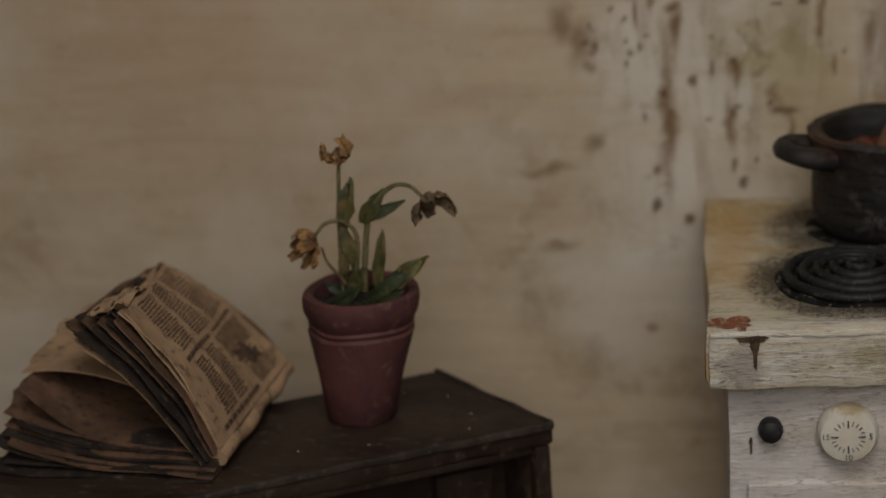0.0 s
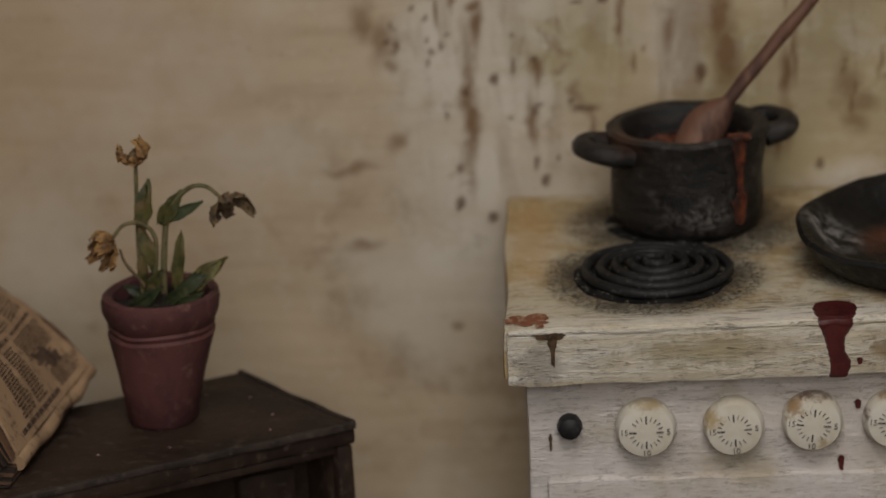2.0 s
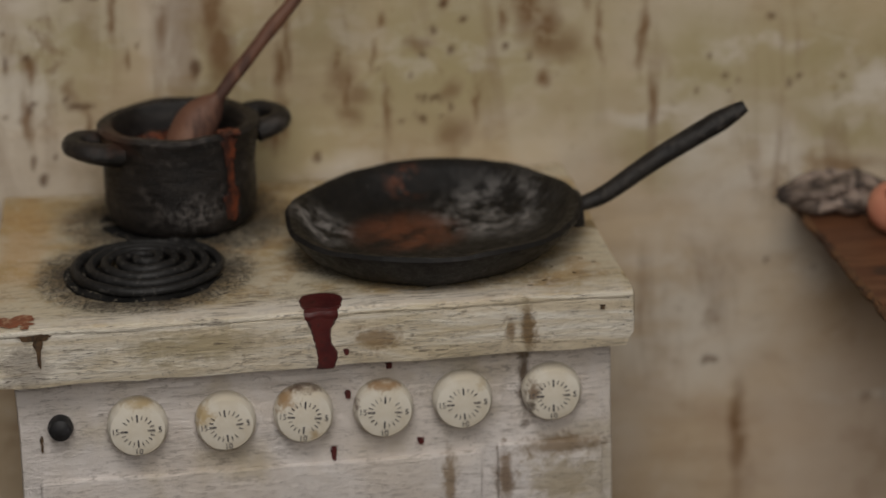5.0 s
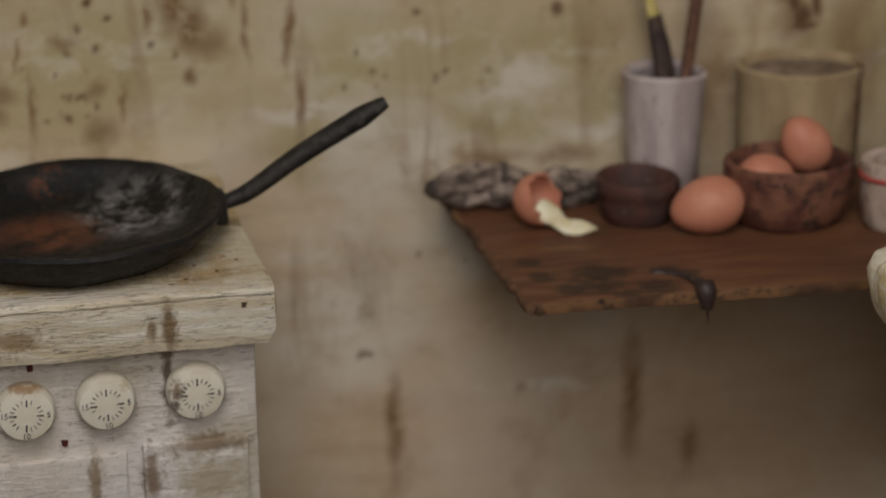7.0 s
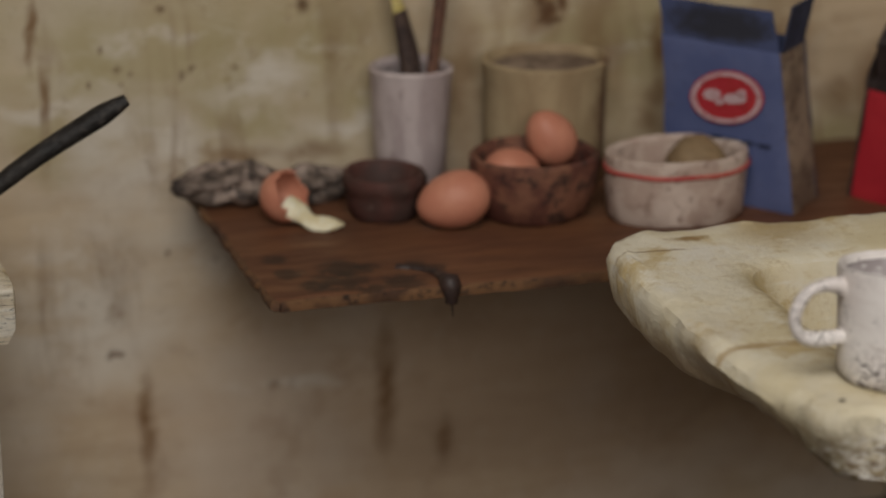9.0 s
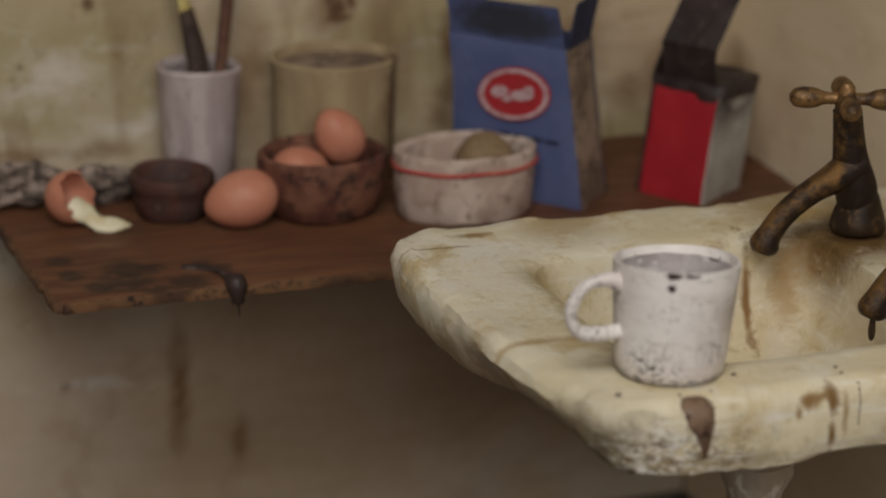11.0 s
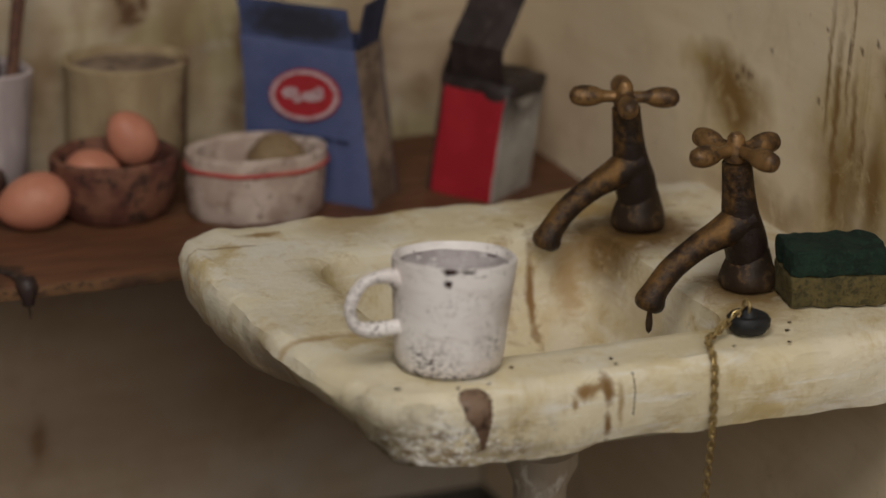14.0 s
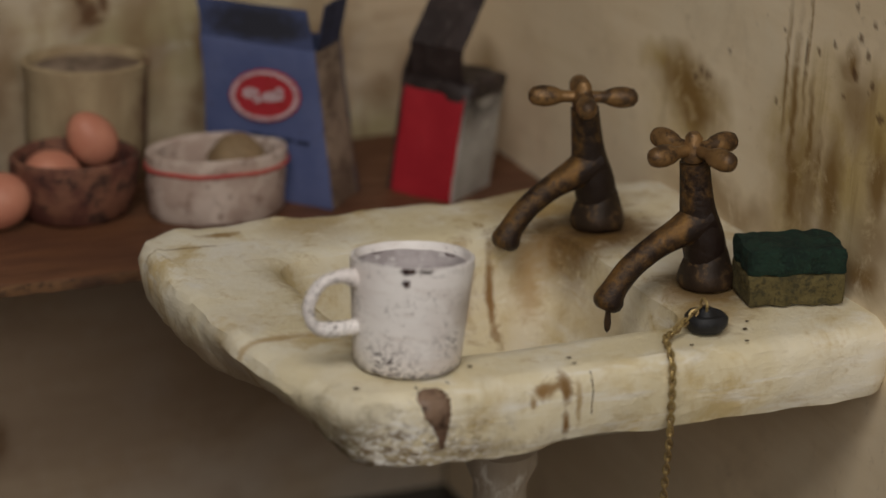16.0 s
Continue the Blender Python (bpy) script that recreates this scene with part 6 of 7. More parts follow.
for i in range(61):
    u = i / 60
    c = Vector((-0.0165 + 0.0330 * u, 0.0010 * math.sin(5 * u), 0.0034 - 0.0006 * u))
    fat = (0.35 + 0.65 * min(1.0, u / 0.22)) * (1 - 0.45 * math.exp(-((u - 0.62) / 0.07) ** 2)) * (1 - 0.35 * max(0.0, u - 0.75) / 0.25)
    row = []
    for k in range(30):
        a = math.tau * k / 30
        ridge = abs(math.sin(2.5 * a + 5.5 * u + 1.5 * noise.noise(Vector((u * 6, a, 1))))) ** 0.7
        r = 0.0042 * fat * (0.70 + 0.40 * ridge + 0.16 * noise.noise(Vector((u * 14, 2 * math.cos(a), 2 * math.sin(a)))))
        p = c + Vector((0.0008 * noise.noise(Vector((a, u * 9, 4))), r * math.cos(a), 0.80 * r * math.sin(a)))
        row.append(bm.verts.new((p.x, p.y, max(p.z, 0.0001))))
    rings.append(row)
for a, b in zip(rings, rings[1:]):
    for k in range(30):
        bm.faces.new((a[k], a[(k + 1) % 30], b[(k + 1) % 30], b[k]))
bm.faces.new(rings[0][::-1])
bm.faces.new(rings[-1])
bmesh.ops.recalc_face_normals(bm, faces=bm.faces)
bundle = part("crumpled_paper", bm, M_CRUMPLE, smooth=False)
bundle.location = (0.1250, 0.5572, HZ)
bundle.scale = (1.0, 1.0, 1.18)
bundle.rotation_euler = (0, radians(2), radians(2))
tagged(bundle, "crumpled grey paper bundle against the wall", "paper")

shell = thing("broken_eggshell", pose(0.1278, 0.5445, HZ + 0.0004), "broken brown eggshell with spilled white", "eggshell")
bm = egg_shape(bmesh.new(), 0.0110, 0.0096, 28, 18)
bmesh.ops.bisect_plane(bm, geom=bm.verts[:] + bm.edges[:] + bm.faces[:], plane_co=(0.0008, 0, 0), plane_no=(1, 0, 0), clear_outer=True)
for v in bm.verts:
    if v.co.x > 0.0003:
        v.co.x += 0.0016 * noise.noise(v.co * 900)
thicken(bm, 0.00035)
bmesh.ops.rotate(bm, verts=bm.verts, cent=(0, 0, 0), matrix=Matrix.Rotation(radians(-20), 3, "Y"))
bmesh.ops.rotate(bm, verts=bm.verts, cent=(0, 0, 0), matrix=Matrix.Rotation(radians(-44), 3, "Z"))
low = min(v.co.z for v in bm.verts)
for v in bm.verts:
    v.co.z -= low
part("shell", bm, M_EGG, shell)
bm = bmesh.new()
sweep(bm, spline([(-0.0006, 0.0004, 0.0032), (0.0016, -0.0016, 0.0020), (0.0034, -0.0040, 0.0009), (0.0062, -0.0050, 0.0006), (0.0090, -0.0048, 0.0005)], 30), lambda u: 0.0023 * (1 - 0.50 * u) * (1 + 0.10 * math.sin(11 * u)) * min(1.0, 6 * (1.03 - u)) ** 0.5, 16, 0.55)
wobble(bm, 0.0004, 0.0024, 4)
for v in bm.verts:
    v.co.z = max(v.co.z, -0.0003)
part("spilled_white", bm, M_EGGWHITE, shell, "pale spilled egg white")


def folded_box(name, m, w, d, h, lean, front, side, back, label, category):
    """A card packet: front, sides and back as sheets of real thickness, with a bottom."""
    t = thing(name, m, label, category)
    for nm, mat, x0, x1, y0, y1 in (("front_panel", front, -w / 2, w / 2, -d / 2, -d / 2 + 0.0005), ("back_panel", back, -w / 2, w / 2, d / 2 - 0.0005, d / 2),
                                    ("side_panel", side, -w / 2, -w / 2 + 0.0005, -d / 2 + 0.0005, d / 2 - 0.0005), ("side_panel", side, w / 2 - 0.0005, w / 2, -d / 2 + 0.0005, d / 2 - 0.0005)):
        bm = block(bmesh.new(), x0, x1, y0, y1, 0, h, 0.0001, 8, 0.00035, 0.008, len(t.children))
        part(nm, bm, mat, t)
    part("bottom", block(bmesh.new(), -w / 2 + 0.0005, w / 2 - 0.0005, -d / 2 + 0.0005, d / 2 - 0.0005, 0.0, 0.0006, 0), side, t)
    return t


# blue packet with an open flap
BW, BD, BH = 0.0235, 0.0122, 0.0305
blue = folded_box("blue_packet", pose(0.2139, 0.5403, HZ, 0, 0, -46), BW, BD, BH, 0, M_BLUE, M_CARD, M_BLUE_DARK, "open blue card packet with a red and white oval badge", "packet")


def flap(parent, material, x0, x1, y, z0, dy, dz, seed, flare=0.0):
    at = lambda u, v: Vector((x0 + (x1 - x0) * u + flare * (u - 0.5) * v * 2, y + dy * v + 0.0006 * math.sin(math.pi * v), z0 + dz * v)) + 0.0003 * noise.noise_vector(Vector((u * 3 + seed, v * 3, seed)))
    return part("flap", thicken(grid(bmesh.new(), at, 8, 6), 0.0004), material, parent)


q = Shader("blue_card_with_dark_print")
g = q.noise(300, 6, 0.7)
inner = q.math("MULTIPLY", q.blot((-0.0030, -BD / 2 + 0.0018, BH + 0.0034), (0.0125, 0.02, 0.0036), 0.25, 200, 0.5), q.step(g, 0.25, 0.5, 0.6, 1.0))
M_BLUE_FLAP = q.done(q.mix(inner, (0.040, 0.052, 0.120), (0.014, 0.015, 0.025)), 0.65, g, 0.2, 0.0002)
at = lambda u, v: Vector((-BW / 2 + BW * u - 0.0020 * v, -BD / 2 + 0.0003 + 0.0026 * v, BH - 0.0002 + 0.0070 * v)) + 0.0003 * noise.noise_vector(Vector((u * 3 + 3, v * 3, 3)))
part("flap", thicken(grid(bmesh.new(), at, 8, 6), 0.0004), M_BLUE_FLAP, blue)
at = lambda u, v: Vector((BW / 2 + 0.0002 + 0.0030 * v, -BD / 2 + 0.001 + (BD - 0.002) * u, BH - 0.0004 + 0.0090 * v))
part("flap", thicken(grid(bmesh.new(), at, 6, 6), 0.0004), M_BLUE_DARK, blue)


def oval(parent, x, y, z, rx, rz, depth, material, name="badge", hole=0.0):
    b = bmesh.new()
    revolve(b, [(0, 0), (1, 0), (1, 1), (0, 1)] if not hole else [(hole, 0), (1, 0), (1, 1), (hole, 1)], 40, closed=bool(hole))
    for v in b.verts:
        v.co = Vector((x + v.co.x * rx, y - v.co.z * depth, z + v.co.y * rz))
    bmesh.ops.recalc_face_normals(b, faces=b.faces)
    return part(name, b, material, parent, "", False)


BF = -BD / 2 - 0.0004
oval(blue, 0.0010, BF, 0.0206, 0.0073, 0.0051, 0.0003, M_LOGO_RED)
oval(blue, 0.0010, BF - 0.0003, 0.0206, 0.0070, 0.0048, 0.0002, M_LOGO_WHITE, "badge_ring", 0.86)
for x, z, rx, rz in ((-0.0018, 0.0212, 0.0017, 0.0011), (0.0026, 0.0204, 0.0024, 0.0010), (0.0040, 0.0214, 0.0010, 0.0007), (-0.0004, 0.0198, 0.0009, 0.0006)):
    oval(blue, x, BF - 0.0003, z, rx, rz, 0.0002, M_LOGO_WHITE, "badge_mark")
for i in range(4):
    b = block(bmesh.new(), -0.0012, 0.0012, 0, 0.0002, -0.0003, 0.0003, 0)
    o = part("print_bar", b, M_BLUE_DARK, blue, "", False)
    shift = Matrix.Translation((-0.0015 + 0.0030 * i, BF, 0.0128 - 0.0001 * i))
    o.data.transform(shift)

# red and white packet with a dark lid flap
RW, RD, RH = 0.0145, 0.0145, 0.0208
w_ = Shader("white_card_with_soot")
n_ = w_.noise(260, 7, 0.72, None, 0.3)
c_ = w_.mix(w_.step(w_.noise(120, 5), 0.4, 0.65), (0.44, 0.42, 0.385), (0.34, 0.315, 0.28))
c_ = w_.mix(w_.math("MULTIPLY", w_.blot((0, -0.006, 0.0205), (0.016, 0.02, 0.0085), 0.5, 260, 0.9), w_.step(n_, 0.36, 0.54)), c_, (0.035, 0.027, 0.025))
M_SOOTY_CARD = w_.done(w_.mix(w_.step(n_, 0.64, 0.70, 0.0, 0.7), c_, (0.09, 0.07, 0.06)), 0.7, n_, 0.4, 0.0003)
redbox = folded_box("red_packet", pose(0.2440, 0.5318, HZ, 0, 0, 35), RW, RD, RH, 0, M_SOOTY_CARD, M_RED, M_BLACK_CARD, "red and white card packet with a torn dark flap", "packet")
flap(redbox, M_BLACK_CARD, -RW / 2, RW / 2, RD / 2 - 0.0003, RH - 0.0002, -0.0010, 0.0080, 5)
at = lambda u, v: Vector((-RW / 2 + 0.0022 - (0.0042 * v / 0.5 if v < 0.5 else 0.0042 - 0.0100 * (v - 0.5)), -RD / 2 + RD * (0.12 - 0.10 * v + 0.80 * u), RH - 0.0004 + 0.0200 * v)) + 0.0004 * noise.noise_vector(Vector((u * 3, v * 3, 9)))
part("flap", thicken(grid(bmesh.new(), at, 6, 10), 0.0004), M_BLACK_CARD, redbox)
part("top_fold", block(bmesh.new(), -RW / 2, RW / 2 + 0.0010, -RD / 2 - 0.0004, RD / 2, RH - 0.0014, RH + 0.0022, 0.0014, 8, 0.0010, 0.004, 4), M_BLACK_CARD, redbox)

for o in redbox.children:
    for v in o.data.vertices:
        v.co.x += 0.10 * v.co.z
        v.co.y -= 0.06 * v.co.z
for o in blue.children:
    for v in o.data.vertices:
        if o.name.startswith("badge"):
            v.co.z += 0.15 * v.co.x
        v.co.x += -0.07 * v.co.z + 0.0024 * (1 - v.co.z / BH) * min(1.0, max(0.0, v.co.x / BW + 0.5))

# ---------------------------------------------------------------- the sink
from mathutils.bvhtree import BVHTree

ZS = 0.198
X0, X1, Y0, Y1 = 0.1664, 0.2700, 0.4082, 0.4892
BX0, BX1, BY0, BY1 = 0.1850, 0.2375, 0.4215, 0.4690      # the basin's opening


def rounded(u, x0, x1, y0, y1, r):
    """A point on a rounded rectangle, u from 0 to 1."""
    w, h = x1 - x0 - 2 * r, y1 - y0 - 2 * r
    arc = math.pi * r / 2
    s = u * (2 * w + 2 * h + 4 * arc)
    for k, (cx, cy, L, a0) in enumerate(((x0 + r, y0 + r, w, -90), (x1 - r, y0 + r, h, 0), (x1 - r, y1 - r, w, 90), (x0 + r, y1 - r, h, 180))):
        dirx, diry = ((1, 0), (0, 1), (-1, 0), (0, -1))[k]
        ox, oy = ((0, -r), (r, 0), (0, r), (-r, 0))[k]
        if s <= L:
            return cx + ox + dirx * s, cy + oy + diry * s
        s -= L
        if s <= arc:
            a = radians(a0) + s / r
            ccx, ccy = cx + dirx * L, cy + diry * L
            return ccx + r * math.cos(a), ccy + r * math.sin(a)
        s -= arc
    return x0 + r, y0


def ring(inset, z, n=200, basin=0.0, r=0.009):
    """One loop of the sink: basin 0 is the outer outline, 1 the basin's."""
    out = []
    for i in range(n):
        a = rounded(i / n, X0 + inset, X1 - inset, Y0 + inset, Y1 - inset, max(r - inset * 0.5, 0.002))
        b_ = rounded(i / n, BX0 + inset, BX1 - inset, BY0 + inset, BY1 - inset, max(0.0065 - inset * 0.5, 0.002))
        out.append(Vector((a[0] * (1 - basin) + b_[0] * basin, a[1] * (1 - basin) + b_[1] * basin, z)))
    return out


sink = thing("wash_basin", pose(0.2165, 0.449, 0), "chunky stained cream ceramic basin on a pedestal", "sink")
O = sink.location.copy()
bm = bmesh.new()
loops = [ring(0.012, ZS - 0.0150), ring(0.004, ZS - 0.0126), ring(0.0006, ZS - 0.0112), ring(0.0, ZS - 0.0088), ring(0.0, ZS - 0.0032), ring(0.0008, ZS - 0.0010), ring(0.0024, ZS - 0.0001),
         ring(0.0, ZS, basin=0.30), ring(0.0, ZS - 0.0001, basin=0.65), ring(0.0, ZS - 0.0002, basin=0.9), ring(0.0, ZS - 0.0010, basin=1.0), ring(0.0006, ZS - 0.0050, basin=1.0),
         ring(0.0016, ZS - 0.0110, basin=1.0), ring(0.0040, ZS - 0.0165, basin=1.0), ring(0.0100, ZS - 0.0195, basin=1.0), ring(0.0190, ZS - 0.0205, basin=1.0)]
vs = [[bm.verts.new(p - O) for p in lp] for lp in loops]
for a, b_ in zip(vs, vs[1:]):
    for i in range(len(a)):
        j = (i + 1) % len(a)
        bm.faces.new((a[i], a[j], b_[j], b_[i]))
bm.faces.new(vs[-1])
under = [ring(0.020, ZS - 0.0175), ring(0.030, ZS - 0.0225), ring(0.036, ZS - 0.0255)]
vu = [[bm.verts.new(p - O) for p in lp] for lp in under]
for a, b_ in zip([vs[0]] + vu, vu):
    for i in range(len(a)):
        j = (i + 1) % len(a)
        bm.faces.new((a[j], a[i], b_[i], b_[j]))
bm.faces.new(vu[-1][::-1])
bmesh.ops.recalc_face_normals(bm, faces=bm.faces)
bmesh.ops.subdivide_edges(bm, edges=[e for e in bm.edges if e.calc_length() > 0.0016], cuts=1, use_grid_fill=True)
for v in bm.verts:
    p = v.co + O
    edge = min(p.x - X0, p.y - Y0, Y1 - p.y)
    k = 1.0 if edge < 0.003 else 0.35
    back = min(1.0, max(0.0, (p.y - Y0 + 0.012) / 0.026)) * max(0.0, 1 - (p.x - X0) / 0.024)
    deep = min(1.0, max(0.0, (ZS - 0.003 - p.z) / 0.010)) if p.z > ZS - 0.032 and p.x < X0 + 0.024 else 0.0
    mid = math.exp(-((p.y - Y0 - 0.020) / 0.018) ** 2)
    v.co.x += (0.0020 + 0.0036 * mid) * back * deep
    v.co.z += (0.0008 + 0.0026 * mid) * back * deep
    v.co += k * (0.0010 * noise.noise_vector(v.co / 0.014) + 0.0004 * noise.noise_vector(v.co / 0.004))
    v.co.x += 0.0062 * math.exp(-((p.y - Y0) / 0.022) ** 2) * max(0.0, 1 - (p.x - X0) / 0.030)
    flake = max(0.0, 1 - (p.x - X0) / 0.040) * (p.y < Y0 + 0.010) * (p.z < ZS - 0.0006) * (p.z > ZS - 0.016)
    v.co += flake * (0.00045 * noise.noise_vector(v.co / 0.0018) + 0.0003 * noise.noise_vector(Vector((v.co.x, v.co.y, 2.5 * v.co.z)) / 0.0045))
basin = part("basin", bm, M_SINK, sink)
BASIN = BVHTree.FromPolygons([v.co for v in basin.data.vertices], [q.vertices for q in basin.data.polygons])
PDX, PDY = 0.2205 - O.x, 0.4520 - O.y
bm = revolve(bmesh.new(), [(0, 0), (0.016, 0), (0.0165, 0.004), (0.012, 0.010), (0.0068, 0.03), (0.0048, 0.08), (0.0044, 0.150), (0.0047, 0.160), (0.0062, 0.1635), (0.0060, 0.166), (0.0095, 0.1700), (0.0150, 0.1745), (0, 0.1745)], 36, 0.0003, 0.01, 3)
ped = part("pedestal", bm, M_PED, sink, "grimy brown-streaked pedestal")
ped.location = (PDX, PDY, 0)
bm = revolve(bmesh.new(), [(0.0016, 0), (0.0030, 0), (0.0030, 0.0004), (0.0016, 0.0004)], 20, closed=True)
o = part("drain_ring", bm, M_BRASS_DARK, sink)
o.location = (0.2105 - O.x, 0.445 - O.y, ZS - 0.0208)
# spills and cracks on the basin


def drape_run(name, material, x, over, h, left, right, thick=0.00012, n=30, cols=6, label=""):
    """A dried run lying on the basin's rim: it starts `over` behind the front edge and goes down the front."""
    a_, c_ = spline([(q, 0, 0) for q in left], n), spline([(q, 0, 0) for q in right], n)
    b = bmesh.new()
    front, back = [], []
    for k in range(n + 1):
        d = h * k / n
        e = 0.00012 * math.sin(k * 2.1)
        row_f, row_b = [], []
        for c in range(cols + 1):
            px = x - O.x + a_[k].x + e + (max(c_[k].x - a_[k].x - 2 * e, 0.0001)) * c / cols
            if d < over:
                hit, nor, _, _ = BASIN.ray_cast(Vector((px, Y0 - O.y + over - d + 0.0006, ZS + 0.02)), Vector((0, 0, -1)))
            else:
                hit, nor, _, _ = BASIN.ray_cast(Vector((px, Y0 - O.y - 0.03, ZS - 0.0006 - (d - over))), Vector((0, 1, 0)))
            row_f.append(b.verts.new(hit + nor * (thick if 0 < c < cols and 0 < k < n else 0.00002)))
            row_b.append(b.verts.new(hit - nor * 0.0003))
        front.append(row_f)
        back.append(row_b)
    for k in range(n):
        for c in range(cols):
            b.faces.new((front[k][c], front[k][c + 1], front[k + 1][c + 1], front[k + 1][c]))
        b.faces.new((front[k][0], front[k + 1][0], back[k + 1][0], back[k][0]))
        b.faces.new((front[k + 1][cols], front[k][cols], back[k][cols], back[k + 1][cols]))
    bmesh.ops.recalc_face_normals(b, faces=b.faces)
    return part(name, b, material, sink, label)


drape_run("coffee_stain", M_COFFEE, 0.1878, 0.0022, 0.0104, (-0.0010, -0.0024, -0.0025, -0.0020, -0.0017, -0.0006, 0.0002, 0.0006, 0.0009), (0.0014, 0.0021, 0.0024, 0.0023, 0.0023, 0.0022, 0.0020, 0.0018, 0.0014), 0.00022)
drape_run("hair_crack", M_GRIME, 0.2135, 0.0002, 0.0066, (-0.00006, 0.00002, -0.00008), (0.00005, 0.00012, 0.00003), 0.00005, 24, 2)
rnd = random.Random(4)
for i in range(11):
    x, y = rnd.uniform(X0 + 0.006, X1 - 0.02), rnd.uniform(Y0 + 0.002, Y0 + 0.011)
    spill("dirt_speck", M_GRIME, sink, x - O.x, y - O.y, ZS + 0.0003, rnd.uniform(0.0003, 0.0009), rnd.uniform(0.0003, 0.0006), 90 + i, 0, 0.3, True)


def tap(m, spout_turn, cross_turn, tilt, label):
    """An old brass pillar tap: flange, leaning pillar, bent spout, four-armed handle."""
    t = thing("pillar_tap", m, label, "tap", "basin taps")
    part("flange", revolve(bmesh.new(), [(0, 0), (0.0041, 0), (0.0045, 0.0006), (0.0045, 0.0016), (0.0042, 0.0028), (0.0038, 0.0042), (0.0035, 0.0056), (0.0031, 0.0066), (0, 0.0070)], 28, 0.0003, 0.003, 2), M_BRASS_DARK, t)
    part("pillar", sweep(bmesh.new(), spline([(0, 0, 0.0030), (-0.0008, 0, 0.0070), (-0.0024, 0, 0.0130), (-0.0036, 0, 0.0212)], 20), lambda u: 0.0033 - 0.0009 * u + 0.0006 * math.exp(-((u - 0.40) / 0.28) ** 2), 18), M_BRASS, t)
    sp = [(-0.0010, 0, 0.0118), (-0.0052, 0, 0.0099), (-0.0100, 0, 0.0079), (-0.0146, 0, 0.0049), (-0.0176, 0, 0.0014), (-0.0188, 0, -0.0014)]
    q = part("spout", sweep(bmesh.new(), spline(sp, 26), lambda u: (0.0020 + 0.0012 * math.exp(-((u / 0.26) ** 2)) + 0.0005 * math.exp(-((u - 0.9) / 0.08) ** 2)) * (1 if u < 0.97 else 0.8), 16), M_BRASS_TOP, t)
    q.matrix_local = pose(0, 0, 0, 0, 0, spout_turn)
    hd = part("cross_handle", revolve(bmesh.new(), [(0, -0.0020), (0.0017, -0.0018), (0.0020, 0), (0.0014, 0.0013), (0.0014, 0.0020), (0.0009, 0.0027), (0, 0.0028)], 20, 0.0002, 0.002, 3), M_BRASS_GOLD, t, "four-armed brass tap handle")
    hd.matrix_local = pose(-0.0040, 0, 0.0232, tilt[0], tilt[1], cross_turn)
    for k in range(4):
        a = math.tau * k / 4
        d = Vector((math.cos(a), math.sin(a), 0))
        part("arm", sweep(bmesh.new(), [d * (0.0008 + 0.0084 * i / 14) for i in range(15)], lambda u: 0.0010 + 0.0008 * math.sin(math.pi * min(1.0, max(0.0, u - 0.34) / 0.67)) ** 0.7 if u < 0.98 else 0.0006, 12), M_BRASS_GOLD, hd)
    return t


tap(pose(0.2438, 0.4662, ZS + 0.0002), 6, -22, (0, 0), "tarnished brass pillar tap with cross handle")
tap_two = tap(pose(0.2470, 0.4345, ZS + 0.0002), 4, 14, (0, 0), "tarnished brass pillar tap dripping beside the plug")
drop = revolve(bmesh.new(), [(0, -0.0042), (0.00045, -0.0036), (0.0006, -0.0024), (0.00045, -0.0008), (0.0003, 0.0004), (0, 0.0006)], 12)
o = part("drip", drop, M_BRASS_DARK, tap_two, "dark drip under the spout")
o.location = (-0.0184, -0.0016, -0.0012)

mug = thing("mug", pose(0.1886, 0.4210, ZS + 0.0003, 0, 2.0, 0), "chipped white enamel mug standing on the basin", "mug")
part("mug_body", revolve(bmesh.new(), [(0, 0), (0.0074, 0), (0.0078, 0.0005), (0.0080, 0.003), (0.0085, 0.011), (0.0089, 0.0164), (0.0088, 0.0171), (0.0083, 0.0172), (0.0079, 0.0162), (0.0077, 0.010), (0.0070, 0.0022), (0, 0.0018)], 48, 0.00025, 0.007, 4), M_MUG, mug)
bm = revolve(bmesh.new(), [(0, 0.0021), (0.0066, 0.0024), (0.0075, 0.010), (0.0078, 0.0158), (0.0080, 0.0158), (0.0076, 0.0098), (0.0069, 0.0021), (0, 0.0019)], 40, 0.0002, 0.007, 4)
part("mug_lining", bm, M_MUG_IN, mug, "stained greyish inside")
part("residue", revolve(bmesh.new(), [(0, 0.0120), (0.003, 0.0121), (0.0058, 0.0127), (0.0072, 0.0140), (0.0078, 0.0157), (0.0079, 0.0150), (0.0075, 0.0110), (0, 0.0110)], 40, 0.0004, 0.003, 6), M_DREGS, mug, "chalky grey-lilac residue")
bm = bmesh.new()
sweep(bm, spline([(-0.0080, 0, 0.0136), (-0.0104, -0.0003, 0.0148), (-0.0140, -0.0006, 0.0140), (-0.0157, -0.0006, 0.0108), (-0.0151, -0.0006, 0.0078), (-0.0126, -0.0004, 0.0064), (-0.0078, 0, 0.0064)], 36), lambda u: 0.00106 + 0.0002 * math.cos(math.tau * u) + 0.0001 * math.sin(17 * u), 12)
part("mug_handle", bm, M_MUG, mug)
mug.scale = (1.03, 1.03, 0.96)
for o in mug.children:
    for v in o.data.vertices:
        v.co.z -= 0.11 * v.co.y * max(0.0, v.co.z / 0.0171) ** 1.5
M_CHIP = mottled("dark_red_chip", (0.045, 0.018, 0.015), (0.06, 0.025, 0.02), (0.02, 0.012, 0.012), 300, 900)
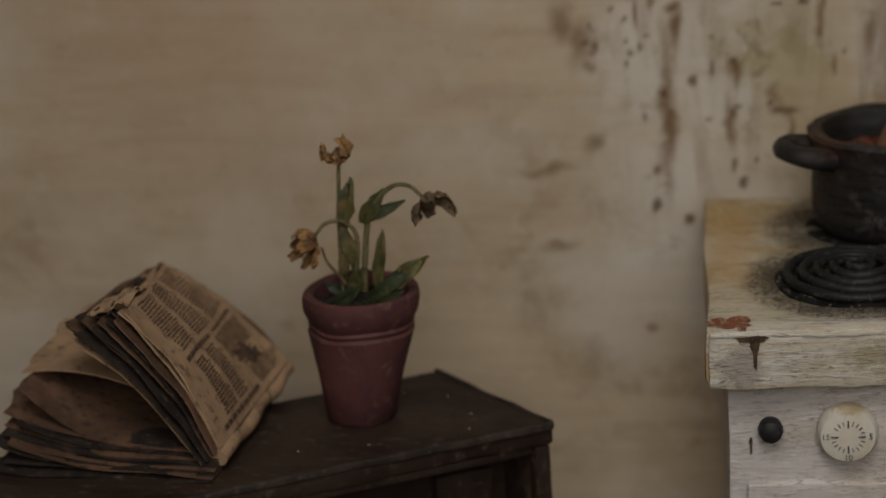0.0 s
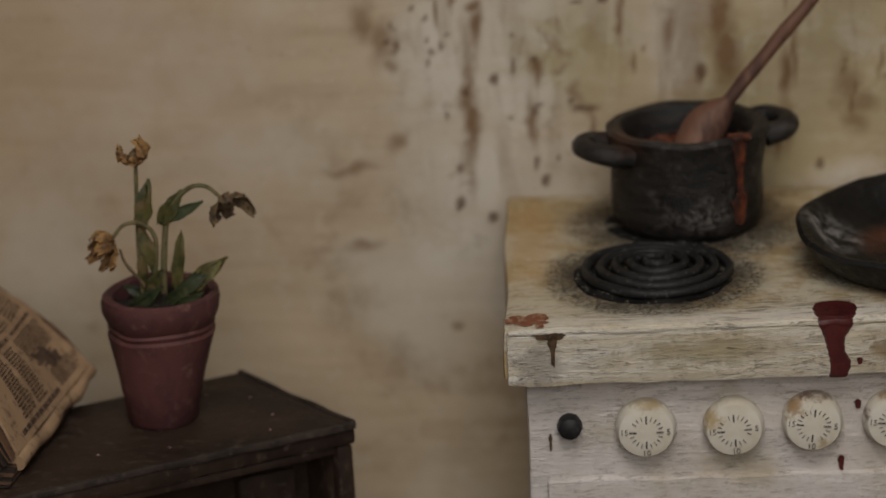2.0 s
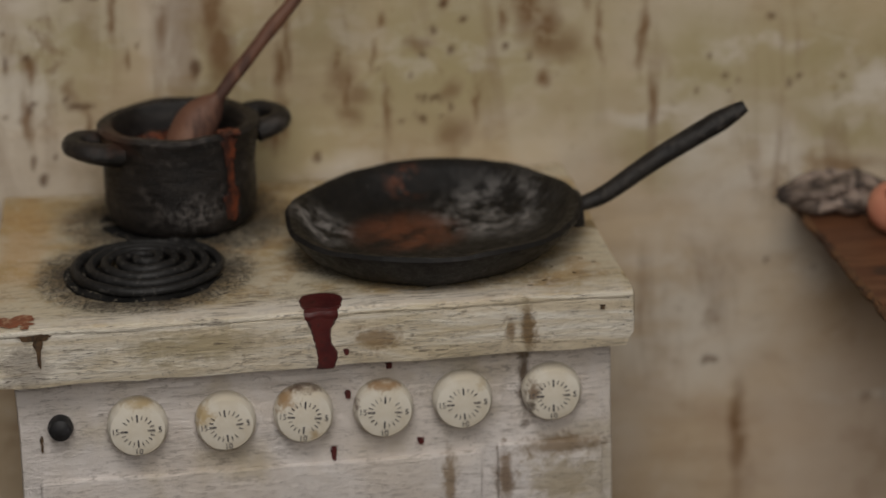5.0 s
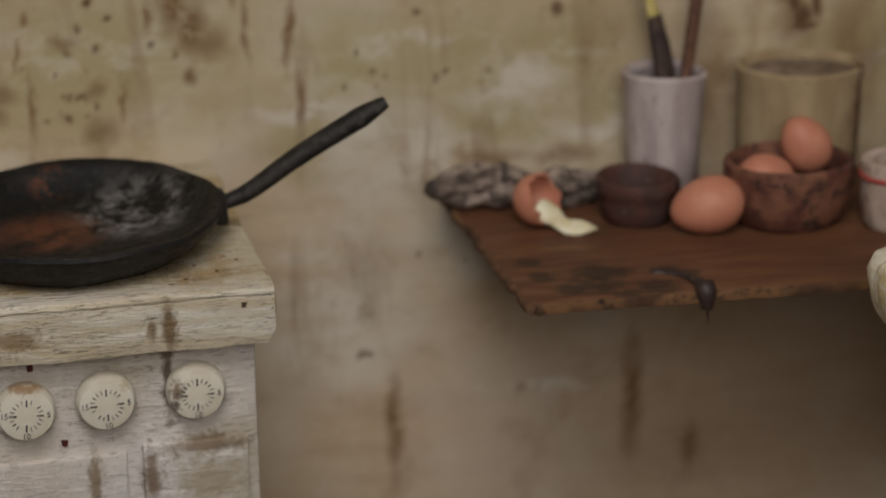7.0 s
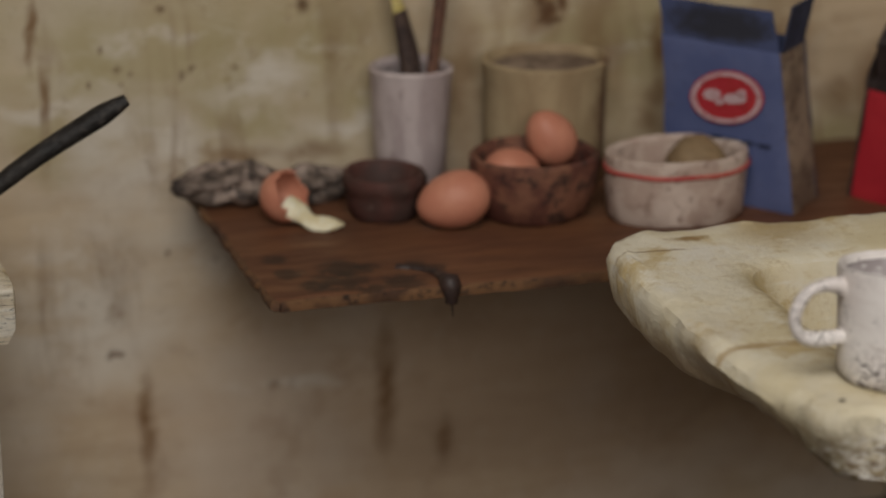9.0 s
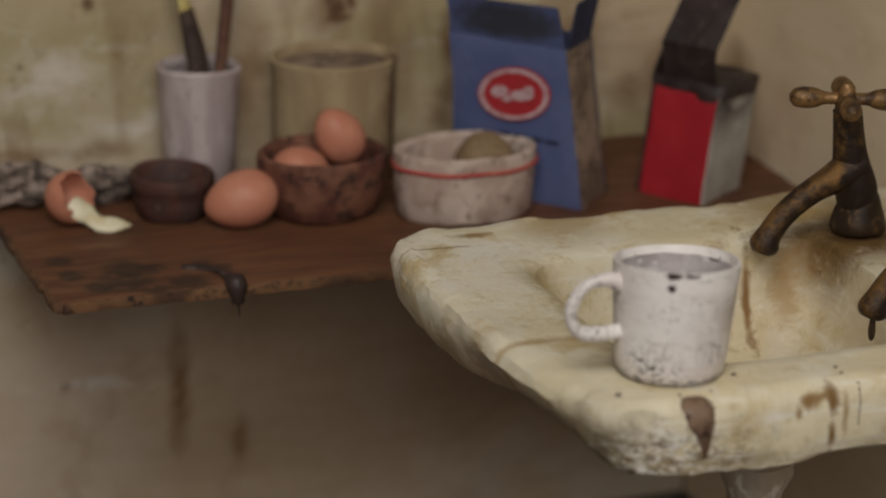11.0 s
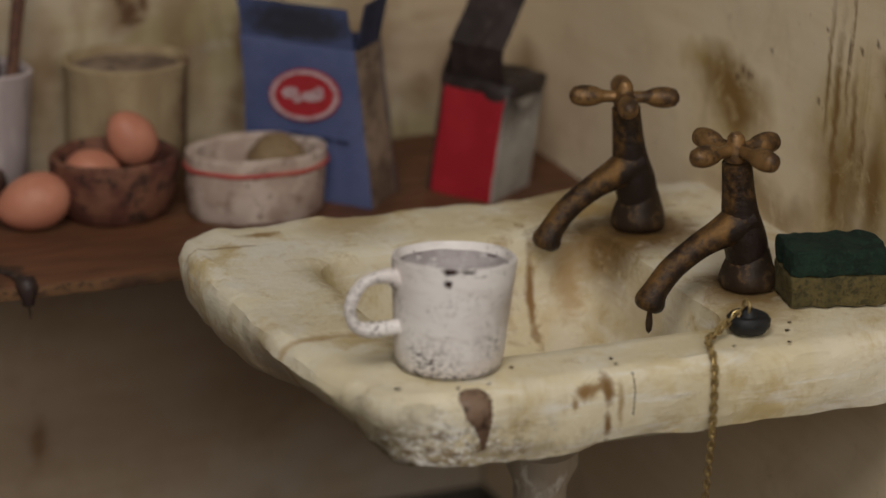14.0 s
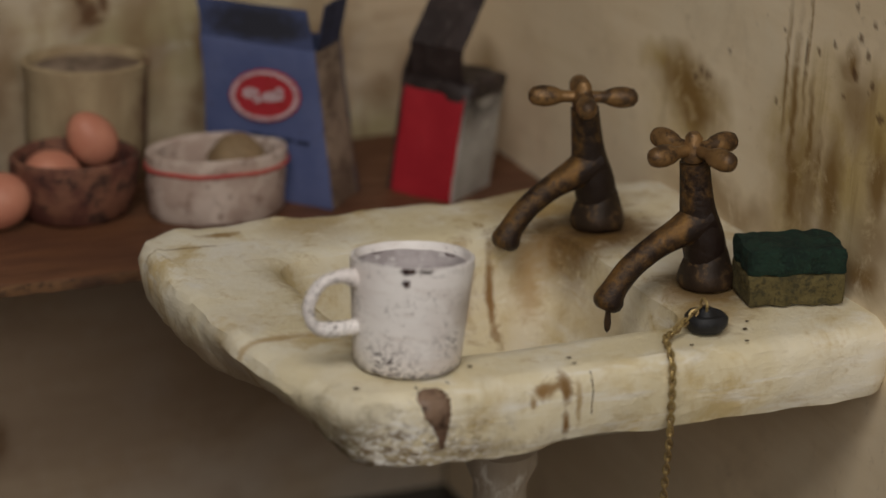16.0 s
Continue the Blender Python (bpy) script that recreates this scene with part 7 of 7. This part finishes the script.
for x, z, w, h, sd in ((0.0012, 0.0181, 0.0020, 0.0008, 1), (0.0011, 0.0163, 0.0012, 0.0009, 2), (0.0040, 0.0180, 0.0022, 0.0004, 3)):
    o = spill("enamel_chip", M_CHIP, mug, 0, 0, 0, w, h, sd, 0.2, 0.6)
    a = math.atan2(x, 0.0087)
    o.matrix_local = pose(0, 0, 0, 0, 0, math.degrees(a) - 36) @ Matrix.Translation((0, -0.0089, z))

sponge = thing("scouring_sponge", pose(0.2568, 0.4256, ZS + 0.0003, 0, 0, -14), "dirty sponge with dark green scouring pad", "sponge")
part("sponge_body", block(bmesh.new(), -0.0080, 0.0080, -0.0050, 0.0050, 0, 0.0052, 0.0006, 22, 0.0004, 0.0022, 2), M_SPONGE, sponge)
part("scouring_pad", block(bmesh.new(), -0.0081, 0.0081, -0.0051, 0.0051, 0.0050, 0.0094, 0.0010, 22, 0.0005, 0.0022, 3), M_SCOUR, sponge, "dark green scouring pad")

plug = thing("basin_plug", pose(0.2368, 0.4166, ZS + 0.0004), "black rubber plug on a gold chain hanging over the edge", "plug")
part("stopper", revolve(bmesh.new(), [(0, 0), (0.0026, 0), (0.0034, 0.0012), (0.0034, 0.0022), (0.0029, 0.0028), (0.0016, 0.0026), (0.0010, 0.0036), (0, 0.0038)], 28, 0.0002, 0.003, 1), M_RUBBER, plug)
bm = bmesh.new()
sweep(bm, [Vector((-0.0006, 0.0010 * math.cos(a), 0.0040 + 0.0012 * math.sin(a))) for a in (math.tau * k / 20 for k in range(20))], 0.00022, 8, closed=True)
part("ring", bm, M_CHAIN, plug)
# the chain: from the ring down to the rim, over the edge, hanging
cp = spline([(-0.0008, 0.0, 0.0042), (-0.0034, -0.0002, 0.0022), (-0.0066, -0.0016, 0.0010), (-0.0092, -0.0038, 0.0012), (-0.0102, -0.0066, 0.0010), (-0.0106, -0.0086, -0.0004), (-0.0107, -0.0094, -0.0040), (-0.0107, -0.0096, -0.0120), (-0.0108, -0.0092, -0.0220), (-0.0108, -0.0090, -0.0400), (-0.0108, -0.0090, -0.0560)], 600)
link = bmesh.new()
sweep(link, [Vector((0.00085 * math.cos(a), 0.00046 * math.sin(a), 0)) for a in (math.tau * k / 14 for k in range(14))], 0.00019, 6, closed=True)
first = part("chain_link", link, M_CHAIN, plug)
acc, last, count, prev = 0.0, cp[0], 0, None
for i in range(1, len(cp)):
    acc += (cp[i] - cp[i - 1]).length
    if acc > 0.00098:
        acc = 0.0
        along = (cp[i] - cp[i - 2]).normalized()
        q = along.to_track_quat("X", "Z").to_matrix().to_4x4() @ Matrix.Rotation(radians(45 + 90 * (count % 2)), 4, "X")
        m = Matrix.Translation(cp[i]) @ q
        if count == 0:
            first.matrix_local = m
        else:
            o = new("chain_link", first.data)
            o.parent = plug
            o.matrix_local = m
        count += 1
